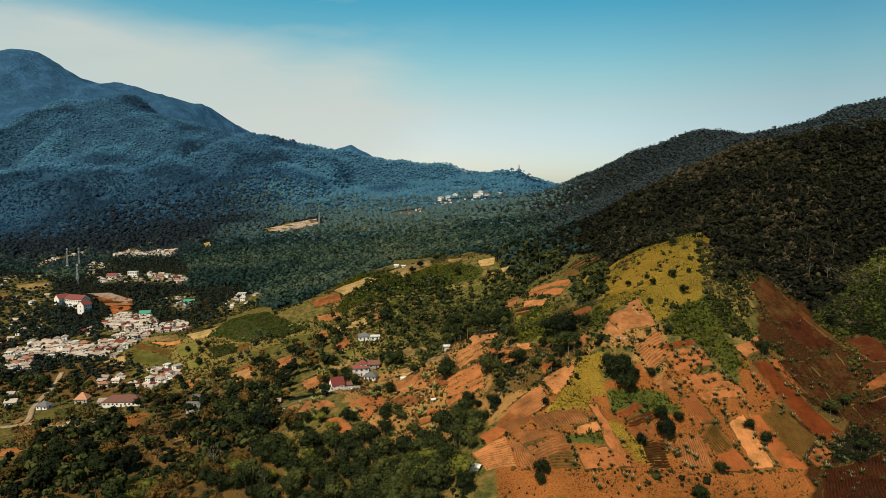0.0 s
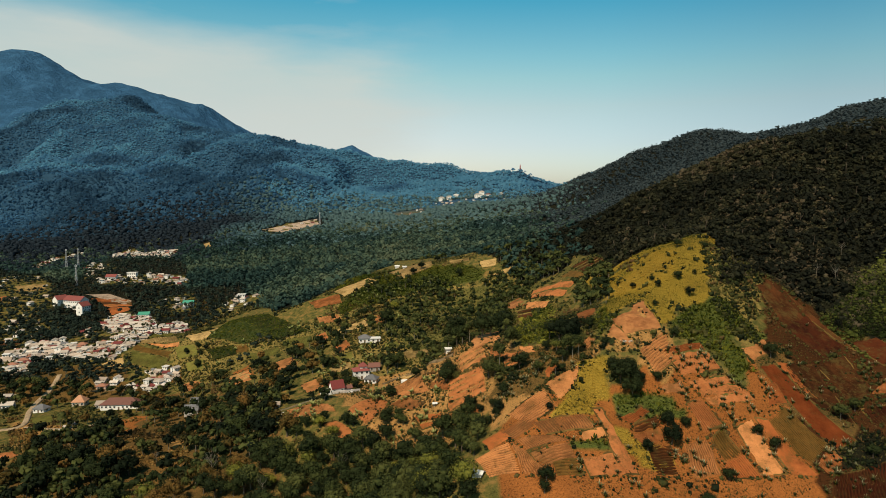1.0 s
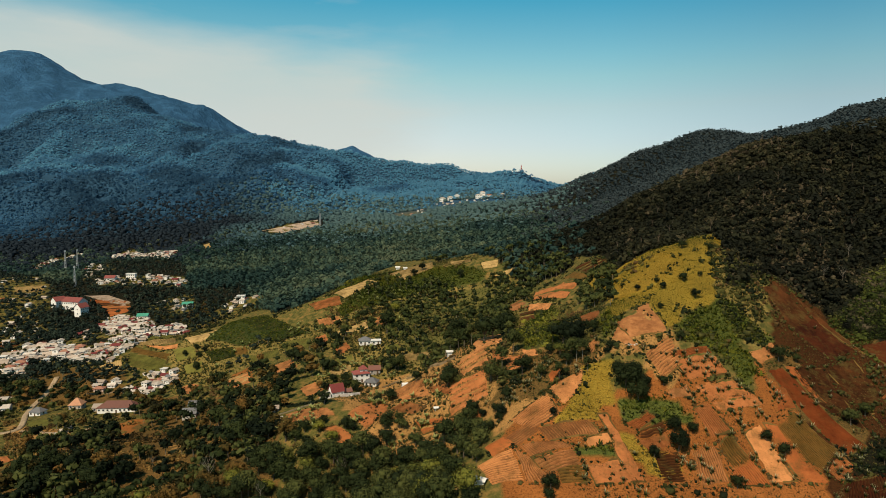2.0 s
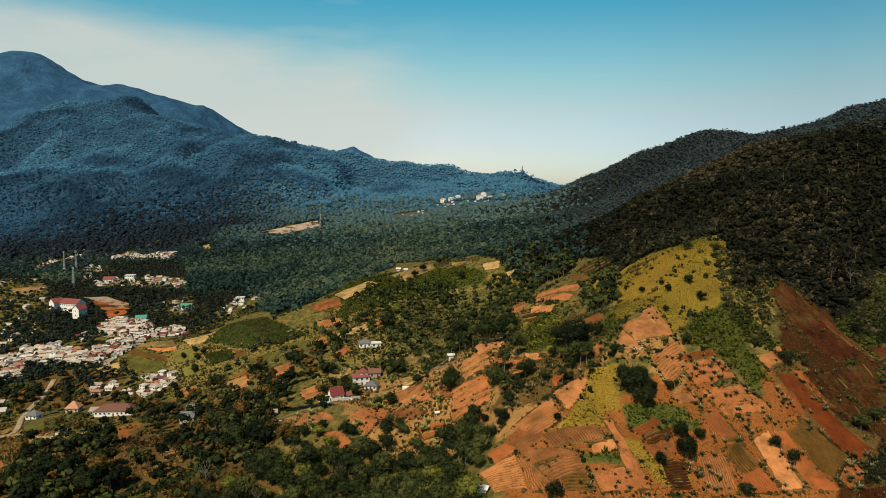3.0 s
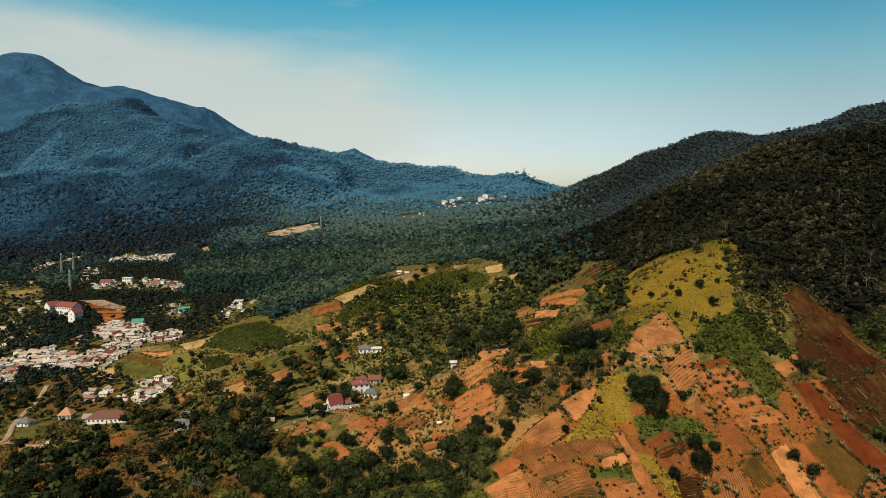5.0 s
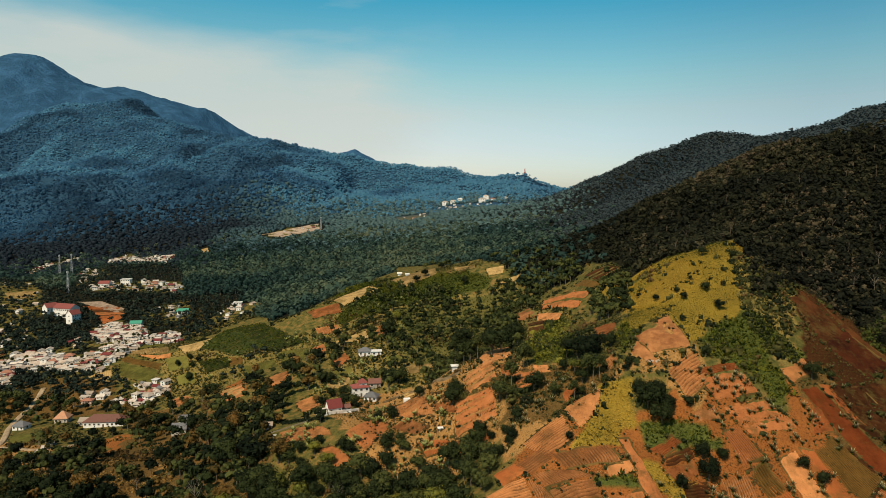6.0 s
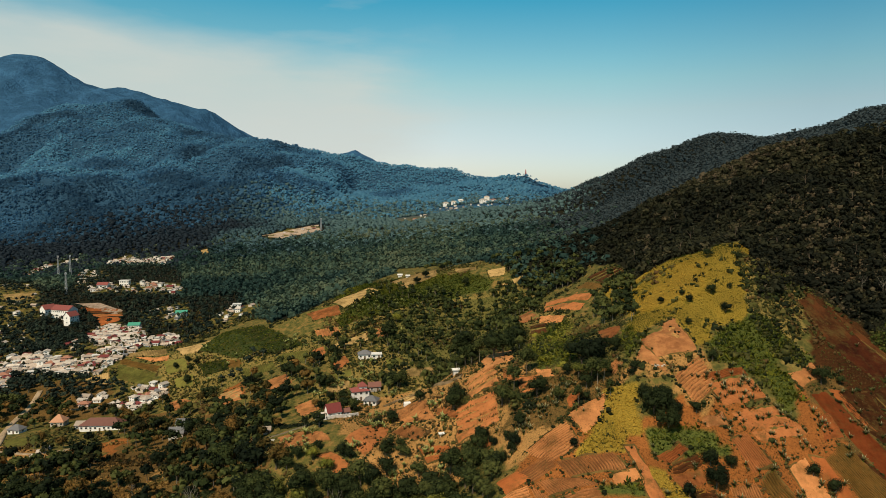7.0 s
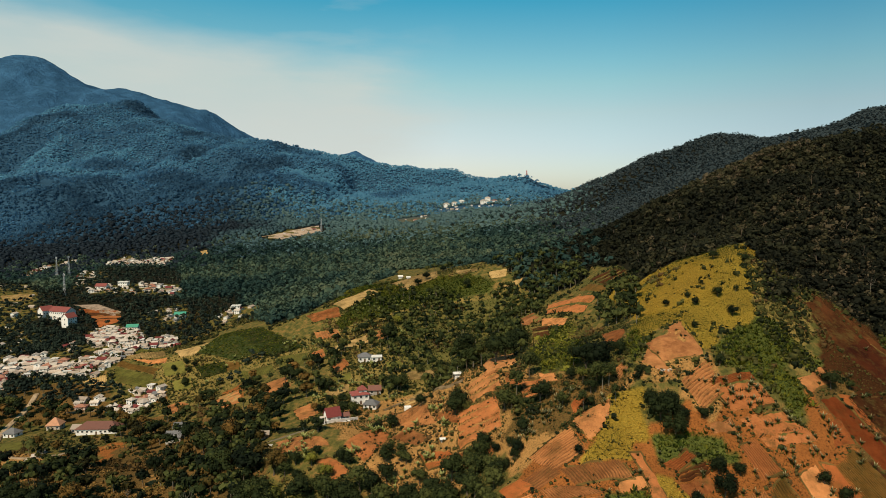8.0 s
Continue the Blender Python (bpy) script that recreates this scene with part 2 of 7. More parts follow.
def soil(name, dark, light, weeds=0.6, rough=0.95):
    """Tilled or trodden earth: broad blotches, clods, dry litter, and some change from plot to plot."""
    m, nt, bsdf, _ = nodes_of(name)
    p = place_node(nt)
    big = noise_node(nt, p, 0.11, 4)
    mid = noise_node(nt, p, 0.45, 5, 0.6)
    fine = noise_node(nt, p, 1.6, 5, 0.7)
    both = math_node(nt, "ADD", math_node(nt, "MULTIPLY", big, 0.55), math_node(nt, "ADD", math_node(nt, "MULTIPLY", mid, 0.3), math_node(nt, "MULTIPLY", fine, 0.2)))
    ran = nt.nodes.new("ShaderNodeObjectInfo").outputs["Random"]
    both = math_node(nt, "ADD", both, math_node(nt, "MULTIPLY", math_node(nt, "SUBTRACT", ran, 0.5), 0.24))
    c = ramp_node(nt, both, (0.36, tuple(v * 0.62 for v in dark)), (0.53, tuple((u + v) / 2 for u, v in zip(dark, light))), (0.70, tuple(v * 1.12 for v in light)))
    weed = math_node(nt, "ADD", math_node(nt, "MULTIPLY", noise_node(nt, p, 0.16, 6, 0.7), 0.65), math_node(nt, "MULTIPLY", noise_node(nt, p, 0.9, 5, 0.75), 0.35))
    c = mix_node(nt, ramp_node(nt, weed, (0.50, (0, 0, 0)), (0.60, (weeds * 0.85,) * 3)), c, (0.085, 0.060, 0.017))
    # furrow troughs darkened in the colour, since the sun barely shades them
    trough_shade = math_node(nt, "MULTIPLY", attr_node(nt, "trench"), ramp_node(nt, mid, (0.36, (0.25,) * 3), (0.62, (0.95,) * 3)))
    c = mix_node(nt, trough_shade, c, tuple(0.34 * v for v in dark))
    nt.links.new(c, bsdf.inputs["Base Color"])
    bsdf.inputs["Roughness"].default_value = rough
    bsdf.inputs["Specular IOR Level"].default_value = 0.05
    nt.links.new(bump_node(nt, math_node(nt, "ADD", fine, mid), 0.9, 0.5), bsdf.inputs["Normal"])
    return m


def leafy(name, *tones, glow=0.25, grain=0.5):
    """Foliage: each plant has its tone; leaves let some light through."""
    m, nt, bsdf, out = nodes_of(name)
    p = place_node(nt)
    t = attr_node(nt, "tone")
    ran = nt.nodes.new("ShaderNodeObjectInfo").outputs["Random"]
    f = math_node(nt, "ADD", t, math_node(nt, "MULTIPLY", math_node(nt, "SUBTRACT", noise_node(nt, p, 0.9, 3), 0.5), grain))
    f = math_node(nt, "ADD", f, math_node(nt, "MULTIPLY", math_node(nt, "SUBTRACT", ran, 0.5), 0.3))
    n = len(tones)
    c = ramp_node(nt, f, *[(0.12 + 0.76 * k / max(1, n - 1), col) for k, col in enumerate(tones)])
    nt.links.new(c, bsdf.inputs["Base Color"])
    bsdf.inputs["Roughness"].default_value = 0.75
    bsdf.inputs["Specular IOR Level"].default_value = 0.06
    tr = nt.nodes.new("ShaderNodeBsdfTranslucent")
    nt.links.new(c, tr.inputs[0])
    mx = nt.nodes.new("ShaderNodeMixShader")
    mx.inputs[0].default_value = glow
    nt.links.new(bsdf.outputs[0], mx.inputs[1])
    nt.links.new(tr.outputs[0], mx.inputs[2])
    nt.links.new(mx.outputs[0], out.inputs[0])
    return m


def painted(name, col, dirt=(0.16, 0.13, 0.1), rough=0.8, scale=0.7, amount=0.5, metal=0.0, vary=0.4):
    m, nt, bsdf, _ = nodes_of(name)
    p = place_node(nt)
    stain = noise_node(nt, p, scale, 6, 0.65)
    c = mix_node(nt, ramp_node(nt, stain, (0.45, (0, 0, 0)), (0.8, (amount,) * 3)), col, dirt)
    ran = nt.nodes.new("ShaderNodeObjectInfo").outputs["Random"]
    c = mix_node(nt, math_node(nt, "MULTIPLY", ran, vary), c, tuple(v * 0.5 for v in col))
    nt.links.new(c, bsdf.inputs["Base Color"])
    bsdf.inputs["Roughness"].default_value, bsdf.inputs["Metallic"].default_value = rough, metal
    bsdf.inputs["Specular IOR Level"].default_value = 0.2 if rough > 0.6 else 0.5
    nt.links.new(bump_node(nt, noise_node(nt, p, 6, 4), 0.25, 0.03), bsdf.inputs["Normal"])
    return m


SOILS = {
    "clay": soil("clay_soil", (0.237, 0.076, 0.022), (0.395, 0.136, 0.044), 0.8),
    "sand": soil("pale_sand", (0.21, 0.145, 0.100), (0.42, 0.305, 0.220), 0.7),
    "pale": soil("pale_soil", (0.298, 0.108, 0.037), (0.487, 0.212, 0.075), 0.5),
    "straw": soil("straw_stubble", (0.282, 0.108, 0.036), (0.520, 0.206, 0.069)),
    "rust": soil("rust_soil", (0.221, 0.058, 0.016), (0.371, 0.110, 0.030)),
    "oxide": soil("red_oxide_soil", (0.043, 0.011, 0.005), (0.076, 0.019, 0.006), 0.6),
    "red": soil("red_earth", (0.094, 0.019, 0.005), (0.159, 0.038, 0.010), 0.35),
    "umber": soil("umber_soil", (0.050, 0.018, 0.006), (0.110, 0.036, 0.011), 0.8),
    "olive": soil("sprouting_crop", (0.080, 0.044, 0.009), (0.160, 0.078, 0.019), 0.8),
    "hay": soil("dry_hay", (0.226, 0.142, 0.049), (0.452, 0.283, 0.108), 0.8),
    "meadow": soil("meadow_grass", (0.066, 0.064, 0.014), (0.150, 0.132, 0.028), 0.7),
    "tea": soil("green_crop", (0.017, 0.024, 0.006), (0.036, 0.045, 0.011), 0.5),
}
M_WALLS = [painted("whitewash", (0.82, 0.77, 0.70), amount=0.3, vary=0.2), painted("cream_plaster", (0.56, 0.45, 0.34)), painted("pink_plaster", (0.66, 0.48, 0.40)), painted("bare_render", (0.42, 0.38, 0.33))]
M_ROOFS = [painted("pale_sheet_roof", (0.60, 0.51, 0.42), dirt=(0.20, 0.12, 0.08), scale=0.35, amount=0.85, vary=0.9), painted("terracotta_roof", (0.33, 0.14, 0.085), scale=0.9), painted("weathered_sheet_roof", (0.50, 0.39, 0.30), dirt=(0.20, 0.11, 0.07), scale=0.5, amount=0.8, vary=0.9), painted("dark_red_roof", (0.165, 0.034, 0.030), dirt=(0.07, 0.025, 0.02), scale=0.9), painted("grey_roof", (0.145, 0.14, 0.14), dirt=(0.07, 0.06, 0.05), scale=0.9), painted("green_roof", (0.06, 0.30, 0.20), scale=0.9), painted("orange_tile_roof", (0.50, 0.24, 0.13), scale=0.9), painted("white_sheet_roof", (0.66, 0.62, 0.56), amount=0.4), painted("bright_red_roof", (0.25, 0.068, 0.055), dirt=(0.13, 0.055, 0.042), amount=0.6), painted("brown_tile_roof", (0.185, 0.080, 0.058), dirt=(0.08, 0.045, 0.035))]
M_GLASS = painted("dark_window", (0.035, 0.04, 0.045), rough=0.25, amount=0.1)
M_DOOR = painted("door_wood", (0.14, 0.08, 0.045))
M_BARK = painted("bark", (0.13, 0.095, 0.065), dirt=(0.05, 0.04, 0.03), rough=0.95)
M_PALEBARK = painted("pale_bark", (0.24, 0.20, 0.15), dirt=(0.16, 0.13, 0.1), rough=0.95)
M_STEEL = painted("galvanised_steel", (0.42, 0.43, 0.44), rough=0.5, metal=0.3)
M_REDWHITE = [painted("mast_red", (0.5, 0.06, 0.04)), painted("mast_white", (0.8, 0.8, 0.78))]
M_BUND = soil("grassy_bund", (0.075, 0.046, 0.014), (0.165, 0.094, 0.027), 0.9)
M_ROAD = soil("worn_road", (0.213, 0.150, 0.094), (0.375, 0.269, 0.163))
M_LANE = soil("worn_lane", (0.190, 0.128, 0.066), (0.330, 0.230, 0.130))
M_STONE = painted("stone_wall", (0.19, 0.15, 0.11), dirt=(0.06, 0.05, 0.03), scale=2.0, amount=0.8)
M_RUBBLE = painted("rubble", (0.52, 0.46, 0.38), scale=2.0)

DEEP, GREEN, OLIVE, LIME = (0.012, 0.016, 0.007), (0.033, 0.042, 0.013), (0.096, 0.094, 0.024), (0.23, 0.21, 0.030)
L_TREE = leafy("tree_leaves", DEEP, (0.029, 0.039, 0.012), (0.078, 0.083, 0.023), grain=1.0)
L_DENSE = leafy("dense_dark_leaves", (0.005, 0.008, 0.004), (0.010, 0.015, 0.006), (0.022, 0.029, 0.009), glow=0.12, grain=1.1)
# distance haze put into the leaf colour as a bluish tint
L_GROVE = leafy("hazed_grove_leaves", (0.011, 0.017, 0.013), (0.027, 0.039, 0.027), (0.060, 0.074, 0.042), grain=0.9)
L_LIME = leafy("lime_tree_leaves", GREEN, (0.12, 0.12, 0.022), LIME, grain=1.1)
L_BANANA = leafy("banana_leaves", (0.080, 0.095, 0.018), (0.190, 0.205, 0.050), (0.330, 0.330, 0.120), glow=0.35)
L_SCRUB = leafy("scrub_leaves", DEEP, GREEN, (0.056, 0.050, 0.015), OLIVE, (0.106, 0.062, 0.023), grain=1.1)
L_DRYGRASS = leafy("dry_grass_blades", (0.050, 0.062, 0.009), (0.112, 0.104, 0.012), (0.215, 0.146, 0.015), (0.330, 0.200, 0.020), (0.410, 0.250, 0.036), grain=0.5)
L_STALK = leafy("dry_stalks", (0.060, 0.034, 0.012), (0.120, 0.072, 0.024), (0.230, 0.140, 0.050))
L_AUTUMN = leafy("browning_tree_leaves", (0.014, 0.015, 0.006), (0.044, 0.036, 0.010), (0.100, 0.062, 0.016), (0.180, 0.096, 0.025), grain=1.1)
L_RUSSET = leafy("russet_scrub_leaves", (0.040, 0.026, 0.009), (0.110, 0.066, 0.020), (0.230, 0.125, 0.034), (0.300, 0.190, 0.060), grain=1.0)
L_SPIKY = leafy("agave_leaves", (0.032, 0.036, 0.012), (0.135, 0.130, 0.054), (0.460, 0.410, 0.245), glow=0.25)
L_HERB = leafy("herb_leaves", (0.018, 0.032, 0.004), (0.053, 0.065, 0.007), (0.132, 0.122, 0.013), grain=0.9)
L_EAST = leafy("hill_forest_leaves", (0.012, 0.013, 0.008), (0.020, 0.021, 0.011), (0.033, 0.032, 0.016), (0.054, 0.048, 0.023), (0.090, 0.068, 0.040), grain=0.7)
L_FERN = leafy("fern_leaves", (0.010, 0.014, 0.004), (0.026, 0.034, 0.008), (0.062, 0.072, 0.014), (0.110, 0.112, 0.024), grain=0.9)
# ridge and valley leaves cooled and paled in colour to hold the haze
L_RIDGE = leafy("hazed_ridge_leaves", (0.020, 0.030, 0.033), (0.027, 0.039, 0.043), (0.034, 0.047, 0.050), (0.043, 0.055, 0.056), grain=0.3)
L_VALLEY = leafy("hazed_valley_leaves", (0.019, 0.040, 0.034), (0.042, 0.072, 0.053), (0.070, 0.098, 0.059), (0.106, 0.122, 0.071), grain=0.6)
# haze over the far range is mixed into these two leaf colours
L_FOOT = leafy("hazed_foothill_leaves", (0.024, 0.034, 0.044), (0.054, 0.096, 0.110), (0.076, 0.132, 0.140), (0.104, 0.168, 0.162), glow=0.4, grain=0.3)
L_RANGE = leafy("hazed_mountain_leaves", (0.036, 0.086, 0.140), (0.072, 0.180, 0.290), (0.106, 0.264, 0.390), (0.142, 0.340, 0.460), glow=0.65, grain=0.08)


def ground_material():
    m, nt, bsdf, _ = nodes_of("ground_cover")
    p = place_node(nt)
    big, mid, fine = noise_node(nt, p, 0.05, 5), noise_node(nt, p, 0.28, 5, 0.65), noise_node(nt, p, 1.7, 5, 0.7)
    clod = noise_node(nt, p, 1.7, 4, 0.65)
    c = ramp_node(nt, mid, (0.35, (0.042, 0.046, 0.013)), (0.50, (0.100, 0.086, 0.022)), (0.66, (0.21, 0.120, 0.036)))
    for name, lo, hi in (("bare", (0.125, 0.043, 0.011), (0.33, 0.114, 0.028)), ("fallow", (0.145, 0.082, 0.024), (0.45, 0.225, 0.072)), ("loam", (0.024, 0.010, 0.004), (0.070, 0.026, 0.008)), ("meadow", (0.082, 0.070, 0.019), (0.28, 0.190, 0.054)),
                         ("scrub", (0.042, 0.034, 0.011), (0.185, 0.096, 0.028)), ("herb", (0.034, 0.046, 0.010), (0.11, 0.115, 0.024)),
                         ("grove", (0.050, 0.054, 0.015), (0.170, 0.135, 0.036)), ("dry", (0.15, 0.098, 0.015), (0.32, 0.205, 0.028)), ("forest", (0.006, 0.007, 0.004), (0.018, 0.016, 0.008)),
                         # far ground: the blue haze of distance is painted into both colours
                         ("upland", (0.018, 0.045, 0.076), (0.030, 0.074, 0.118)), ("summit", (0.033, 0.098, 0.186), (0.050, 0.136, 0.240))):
        f = math_node(nt, "MULTIPLY", math_node(nt, "SUBTRACT", math_node(nt, "ADD", attr_node(nt, name), math_node(nt, "MULTIPLY", mid, 0.5)), 0.55), 2.2, True)
        c = mix_node(nt, f, c, ramp_node(nt, math_node(nt, "ADD", math_node(nt, "MULTIPLY", fine, 0.6), math_node(nt, "MULTIPLY", big, 0.4)), (0.36, lo), (0.64, hi)))
    # darker patches and pale streaks on the summit, tinted with the same haze
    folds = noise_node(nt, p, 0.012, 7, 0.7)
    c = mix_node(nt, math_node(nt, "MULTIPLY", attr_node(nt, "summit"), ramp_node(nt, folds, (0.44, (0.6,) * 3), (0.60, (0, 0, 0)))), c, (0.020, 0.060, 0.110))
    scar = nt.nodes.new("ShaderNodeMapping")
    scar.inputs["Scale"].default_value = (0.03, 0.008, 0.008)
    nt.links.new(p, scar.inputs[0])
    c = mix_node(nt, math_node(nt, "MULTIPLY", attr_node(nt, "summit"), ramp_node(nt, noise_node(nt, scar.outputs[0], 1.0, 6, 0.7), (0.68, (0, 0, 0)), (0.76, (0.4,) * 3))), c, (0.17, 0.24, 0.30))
    c = mix_node(nt, ramp_node(nt, clod, (0.36, (0.6,) * 3), (0.47, (0, 0, 0))), c, mix_node(nt, 1.0, c, (0.45, 0.45, 0.45), "MULTIPLY"))
    nt.links.new(c, bsdf.inputs["Base Color"])
    bsdf.inputs["Roughness"].default_value = 0.95
    bsdf.inputs["Specular IOR Level"].default_value = 0.04
    rough = noise_node(nt, p, 0.035, 6, 0.7)
    b2 = bump_node(nt, rough, 0.9, 26.0)
    b1 = nt.nodes.new("ShaderNodeBump")
    b1.inputs["Strength"].default_value, b1.inputs["Distance"].default_value = 0.6, 0.4
    nt.links.new(fine, b1.inputs["Height"])
    far_n = nt.nodes.new("ShaderNodeMix")
    far_n.data_type = "VECTOR"
    nt.links.new(attr_node(nt, "summit"), far_n.inputs[0])
    nt.links.new(b1.outputs[0], far_n.inputs[4])
    nt.links.new(b2, far_n.inputs[5])
    nt.links.new(far_n.outputs[1], bsdf.inputs["Normal"])
    return m


M_GROUND = ground_material()


# ---- making meshes ----
def mesh_of(name, co, faces, material, smooth=False, **attrs):
    """A mesh from arrays: co (n, 3), faces a list of (k, 3) or (k, 4) index arrays."""
    me = bpy.data.meshes.new(name)
    co = np.asarray(co, np.float32)
    faces = [np.asarray(f, np.int32) for f in faces if len(f)]
    loops = np.concatenate([f.ravel() for f in faces])
    totals = np.concatenate([np.full(len(f), f.shape[1], np.int32) for f in faces])
    starts = np.r_[0, np.cumsum(totals)[:-1]].astype(np.int32)
    me.vertices.add(len(co))
    me.vertices.foreach_set("co", co.ravel())
    me.loops.add(len(loops))
    me.loops.foreach_set("vertex_index", loops)
    me.polygons.add(len(totals))
    me.polygons.foreach_set("loop_start", starts)
    me.polygons.foreach_set("use_smooth", np.full(len(totals), smooth))
    me.update(calc_edges=True)
    for key, values in attrs.items():
        me.attributes.new(key, "FLOAT", "POINT").data.foreach_set("value", np.asarray(values, np.float32))
    me.materials.append(material)
    return me


def part_of(name, me, parent, label="", m=None):
    ob = new(name, me)
    ob.parent = parent
    if m is not None:
        ob.matrix_local = m
    if label:
        tagged(ob, label)
    return ob


def part(name, bm, material, parent, label="", m=None):
    """Links a bmesh as one mesh object under a thing or under a part."""
    me = bpy.data.meshes.new(name)
    bm.to_mesh(me)
    bm.free()
    me.materials.append(material)
    return part_of(name, me, parent, label, m)


def inside(poly, x, y, grow=0.0):
    """Which of the points x, y lie within the polygon."""
    poly = np.asarray(poly, float)
    if grow:
        mid = poly.mean(0)
        d = poly - mid
        poly = mid + d * (1 + grow / np.maximum(np.linalg.norm(d, axis=1), 1e-6))[:, None]
    hit = np.zeros(np.shape(x), bool)
    for (x0, y0), (x1, y1) in zip(poly, np.roll(poly, -1, 0)):
        if y0 != y1:
            hit ^= ((y0 > y) != (y1 > y)) & (x < (x1 - x0) * (y - y0) / (y1 - y0) + x0)
    return hit


def scatter(poly, gap, seed):
    """Uneven rows of points within a polygon, about gap metres apart."""
    poly = np.asarray(poly, float)
    rng = np.random.default_rng(seed)
    lo, hi = poly.min(0), poly.max(0)
    gx, gy = np.meshgrid(np.arange(lo[0], hi[0], gap), np.arange(lo[1], hi[1], gap))
    x, y = gx.ravel(), gy.ravel()
    x, y = x + rng.uniform(-0.48, 0.48, len(x)) * gap, y + rng.uniform(-0.48, 0.48, len(y)) * gap
    k = inside(poly, x, y)
    return x[k], y[k]


LUMP_V = np.array([(x, y, z) for z in (-0.6, 0.62) for y in (-0.6, 0.6) for x in (-0.6, 0.6)], float)
LUMP_F = np.array([(0, 2, 3, 1), (4, 5, 7, 6), (0, 1, 5, 4), (2, 6, 7, 3), (0, 4, 6, 2), (1, 3, 7, 5)])


def leaf_quads(rng, at, out, size):
    """A bent, uneven leaf clump at each point, facing roughly outwards."""
    n = len(at)
    up = out + rng.normal(0, 0.45, (n, 3)) + (0, 0, 0.25)
    up /= np.linalg.norm(up, axis=1)[:, None]
    a = np.cross(up, rng.normal(0, 1, (n, 3)))
    a /= np.linalg.norm(a, axis=1)[:, None]
    b = np.cross(up, a)
    s = (size * rng.uniform(0.6, 1.3, n))[:, None]
    w = s * rng.uniform(0.5, 0.9, (n, 1))
    v = np.stack([at - a * s, at - b * w + up * s * 0.15, at + a * s * rng.uniform(0.7, 1.2, (n, 1)) - up * s * 0.3, at + b * w], 1)
    return v.reshape(-1, 3), np.arange(4 * n).reshape(n, 4)


def crown_arrays(rng, rx, rz, lobes, leaves, leaf, core=0.86, spread=0.55):
    """A crown about the origin: lobes of leaf clumps round dark cores."""
    cs, rs = [], []
    for k in range(lobes):
        if lobes == 1:
            c = np.zeros(3)
        else:
            d = rng.normal(0, 1, 3)
            d /= np.linalg.norm(d)
            c = d * spread * rng.uniform(0.6, 1.1)
            c[2] = abs(c[2]) * 0.9 - 0.25 * rng.random()
        cs.append(c * (rx, rx, rz))
        rs.append(1.0 if lobes == 1 else rng.uniform(0.28, 0.5) if lobes > 20 else rng.uniform(0.40, 0.64))
    vs, fs, n0 = [], [], 0
    for c, r in zip(cs, rs):
        b = LUMP_V * (1 + rng.normal(0, 0.13, (len(LUMP_V), 1))) * (rx * r * core, rx * r * core, rz * r * core) + c
        vs.append(b)
        fs.append(LUMP_F + n0)
        n0 += len(LUMP_V)
    which = rng.integers(0, lobes, leaves)
    d = rng.normal(0, 1, (leaves, 3))
    d[:, 2] = np.where(d[:, 2] < 0, d[:, 2] * 0.55, d[:, 2])
    d /= np.linalg.norm(d, axis=1)[:, None]
    r = np.array(rs)[which][:, None]
    at = np.array(cs)[which] + d * r * (rx, rx, rz) * rng.uniform(0.8, 1.12, (leaves, 1))
    v, f = leaf_quads(rng, at, d, leaf)
    vs.append(v)
    fs.append(f + n0)
    return np.concatenate(vs), np.concatenate(fs)


def many(protos, which, x, y, z, yaw, sx, sz, tone):
    """Joined copies of small prototypes; returns corners, faces and the tone of each corner."""
    vs, fs, ts, n0 = [], [], [], 0
    for k, (pv, pf) in enumerate(protos):
        sel = np.nonzero(which == k)[0]
        if not len(sel):
            continue
        c, s = np.cos(yaw[sel])[:, None], np.sin(yaw[sel])[:, None]
        X = (pv[None, :, 0] * c - pv[None, :, 1] * s) * sx[sel][:, None] + x[sel][:, None]
        Y = (pv[None, :, 0] * s + pv[None, :, 1] * c) * sx[sel][:, None] + y[sel][:, None]
        Z = pv[None, :, 2] * sz[sel][:, None] + z[sel][:, None]
        vs.append(np.stack([X, Y, Z], -1).reshape(-1, 3))
        fs.append((pf[None] + (np.arange(len(sel)) * len(pv))[:, None, None]).reshape(-1, 4) + n0)
        ts.append(np.repeat(tone[sel], len(pv)))
        n0 += len(sel) * len(pv)
    return np.concatenate(vs), np.concatenate(fs), np.concatenate(ts)


def tube(points, radii, sides=6):
    """A tapered limb through the points."""
    pts = [Vector(p) for p in points]
    vs, fs = [], []
    for i, p in enumerate(pts):
        d = (pts[min(i + 1, len(pts) - 1)] - pts[max(i - 1, 0)]).normalized()
        a = d.cross(Vector((0.31, 0.93, 0.17))).normalized()
        b = d.cross(a)
        for k in range(sides):
            w = 2 * math.pi * k / sides
            vs.append(p + (a * math.cos(w) + b * math.sin(w)) * radii[i])
    for i in range(len(pts) - 1):
        for k in range(sides):
            fs.append((i * sides + k, i * sides + (k + 1) % sides, (i + 1) * sides + (k + 1) % sides, (i + 1) * sides + k))
    return np.array([tuple(v) for v in vs]), np.array(fs)


def join(*pieces):
    vs, fs, n = [], [], 0
    for v, f in pieces:
        vs.append(v)
        fs.append(f + n)
        n += len(v)
    return np.concatenate(vs), np.concatenate(fs)


def box(x0, x1, y0, y1, z0, z1):
    v = np.array([(x, y, z) for z in (z0, z1) for y in (y0, y1) for x in (x0, x1)], float)
    return v, np.array([(0, 2, 3, 1), (4, 5, 7, 6), (0, 1, 5, 4), (2, 6, 7, 3), (0, 4, 6, 2), (1, 3, 7, 5)])


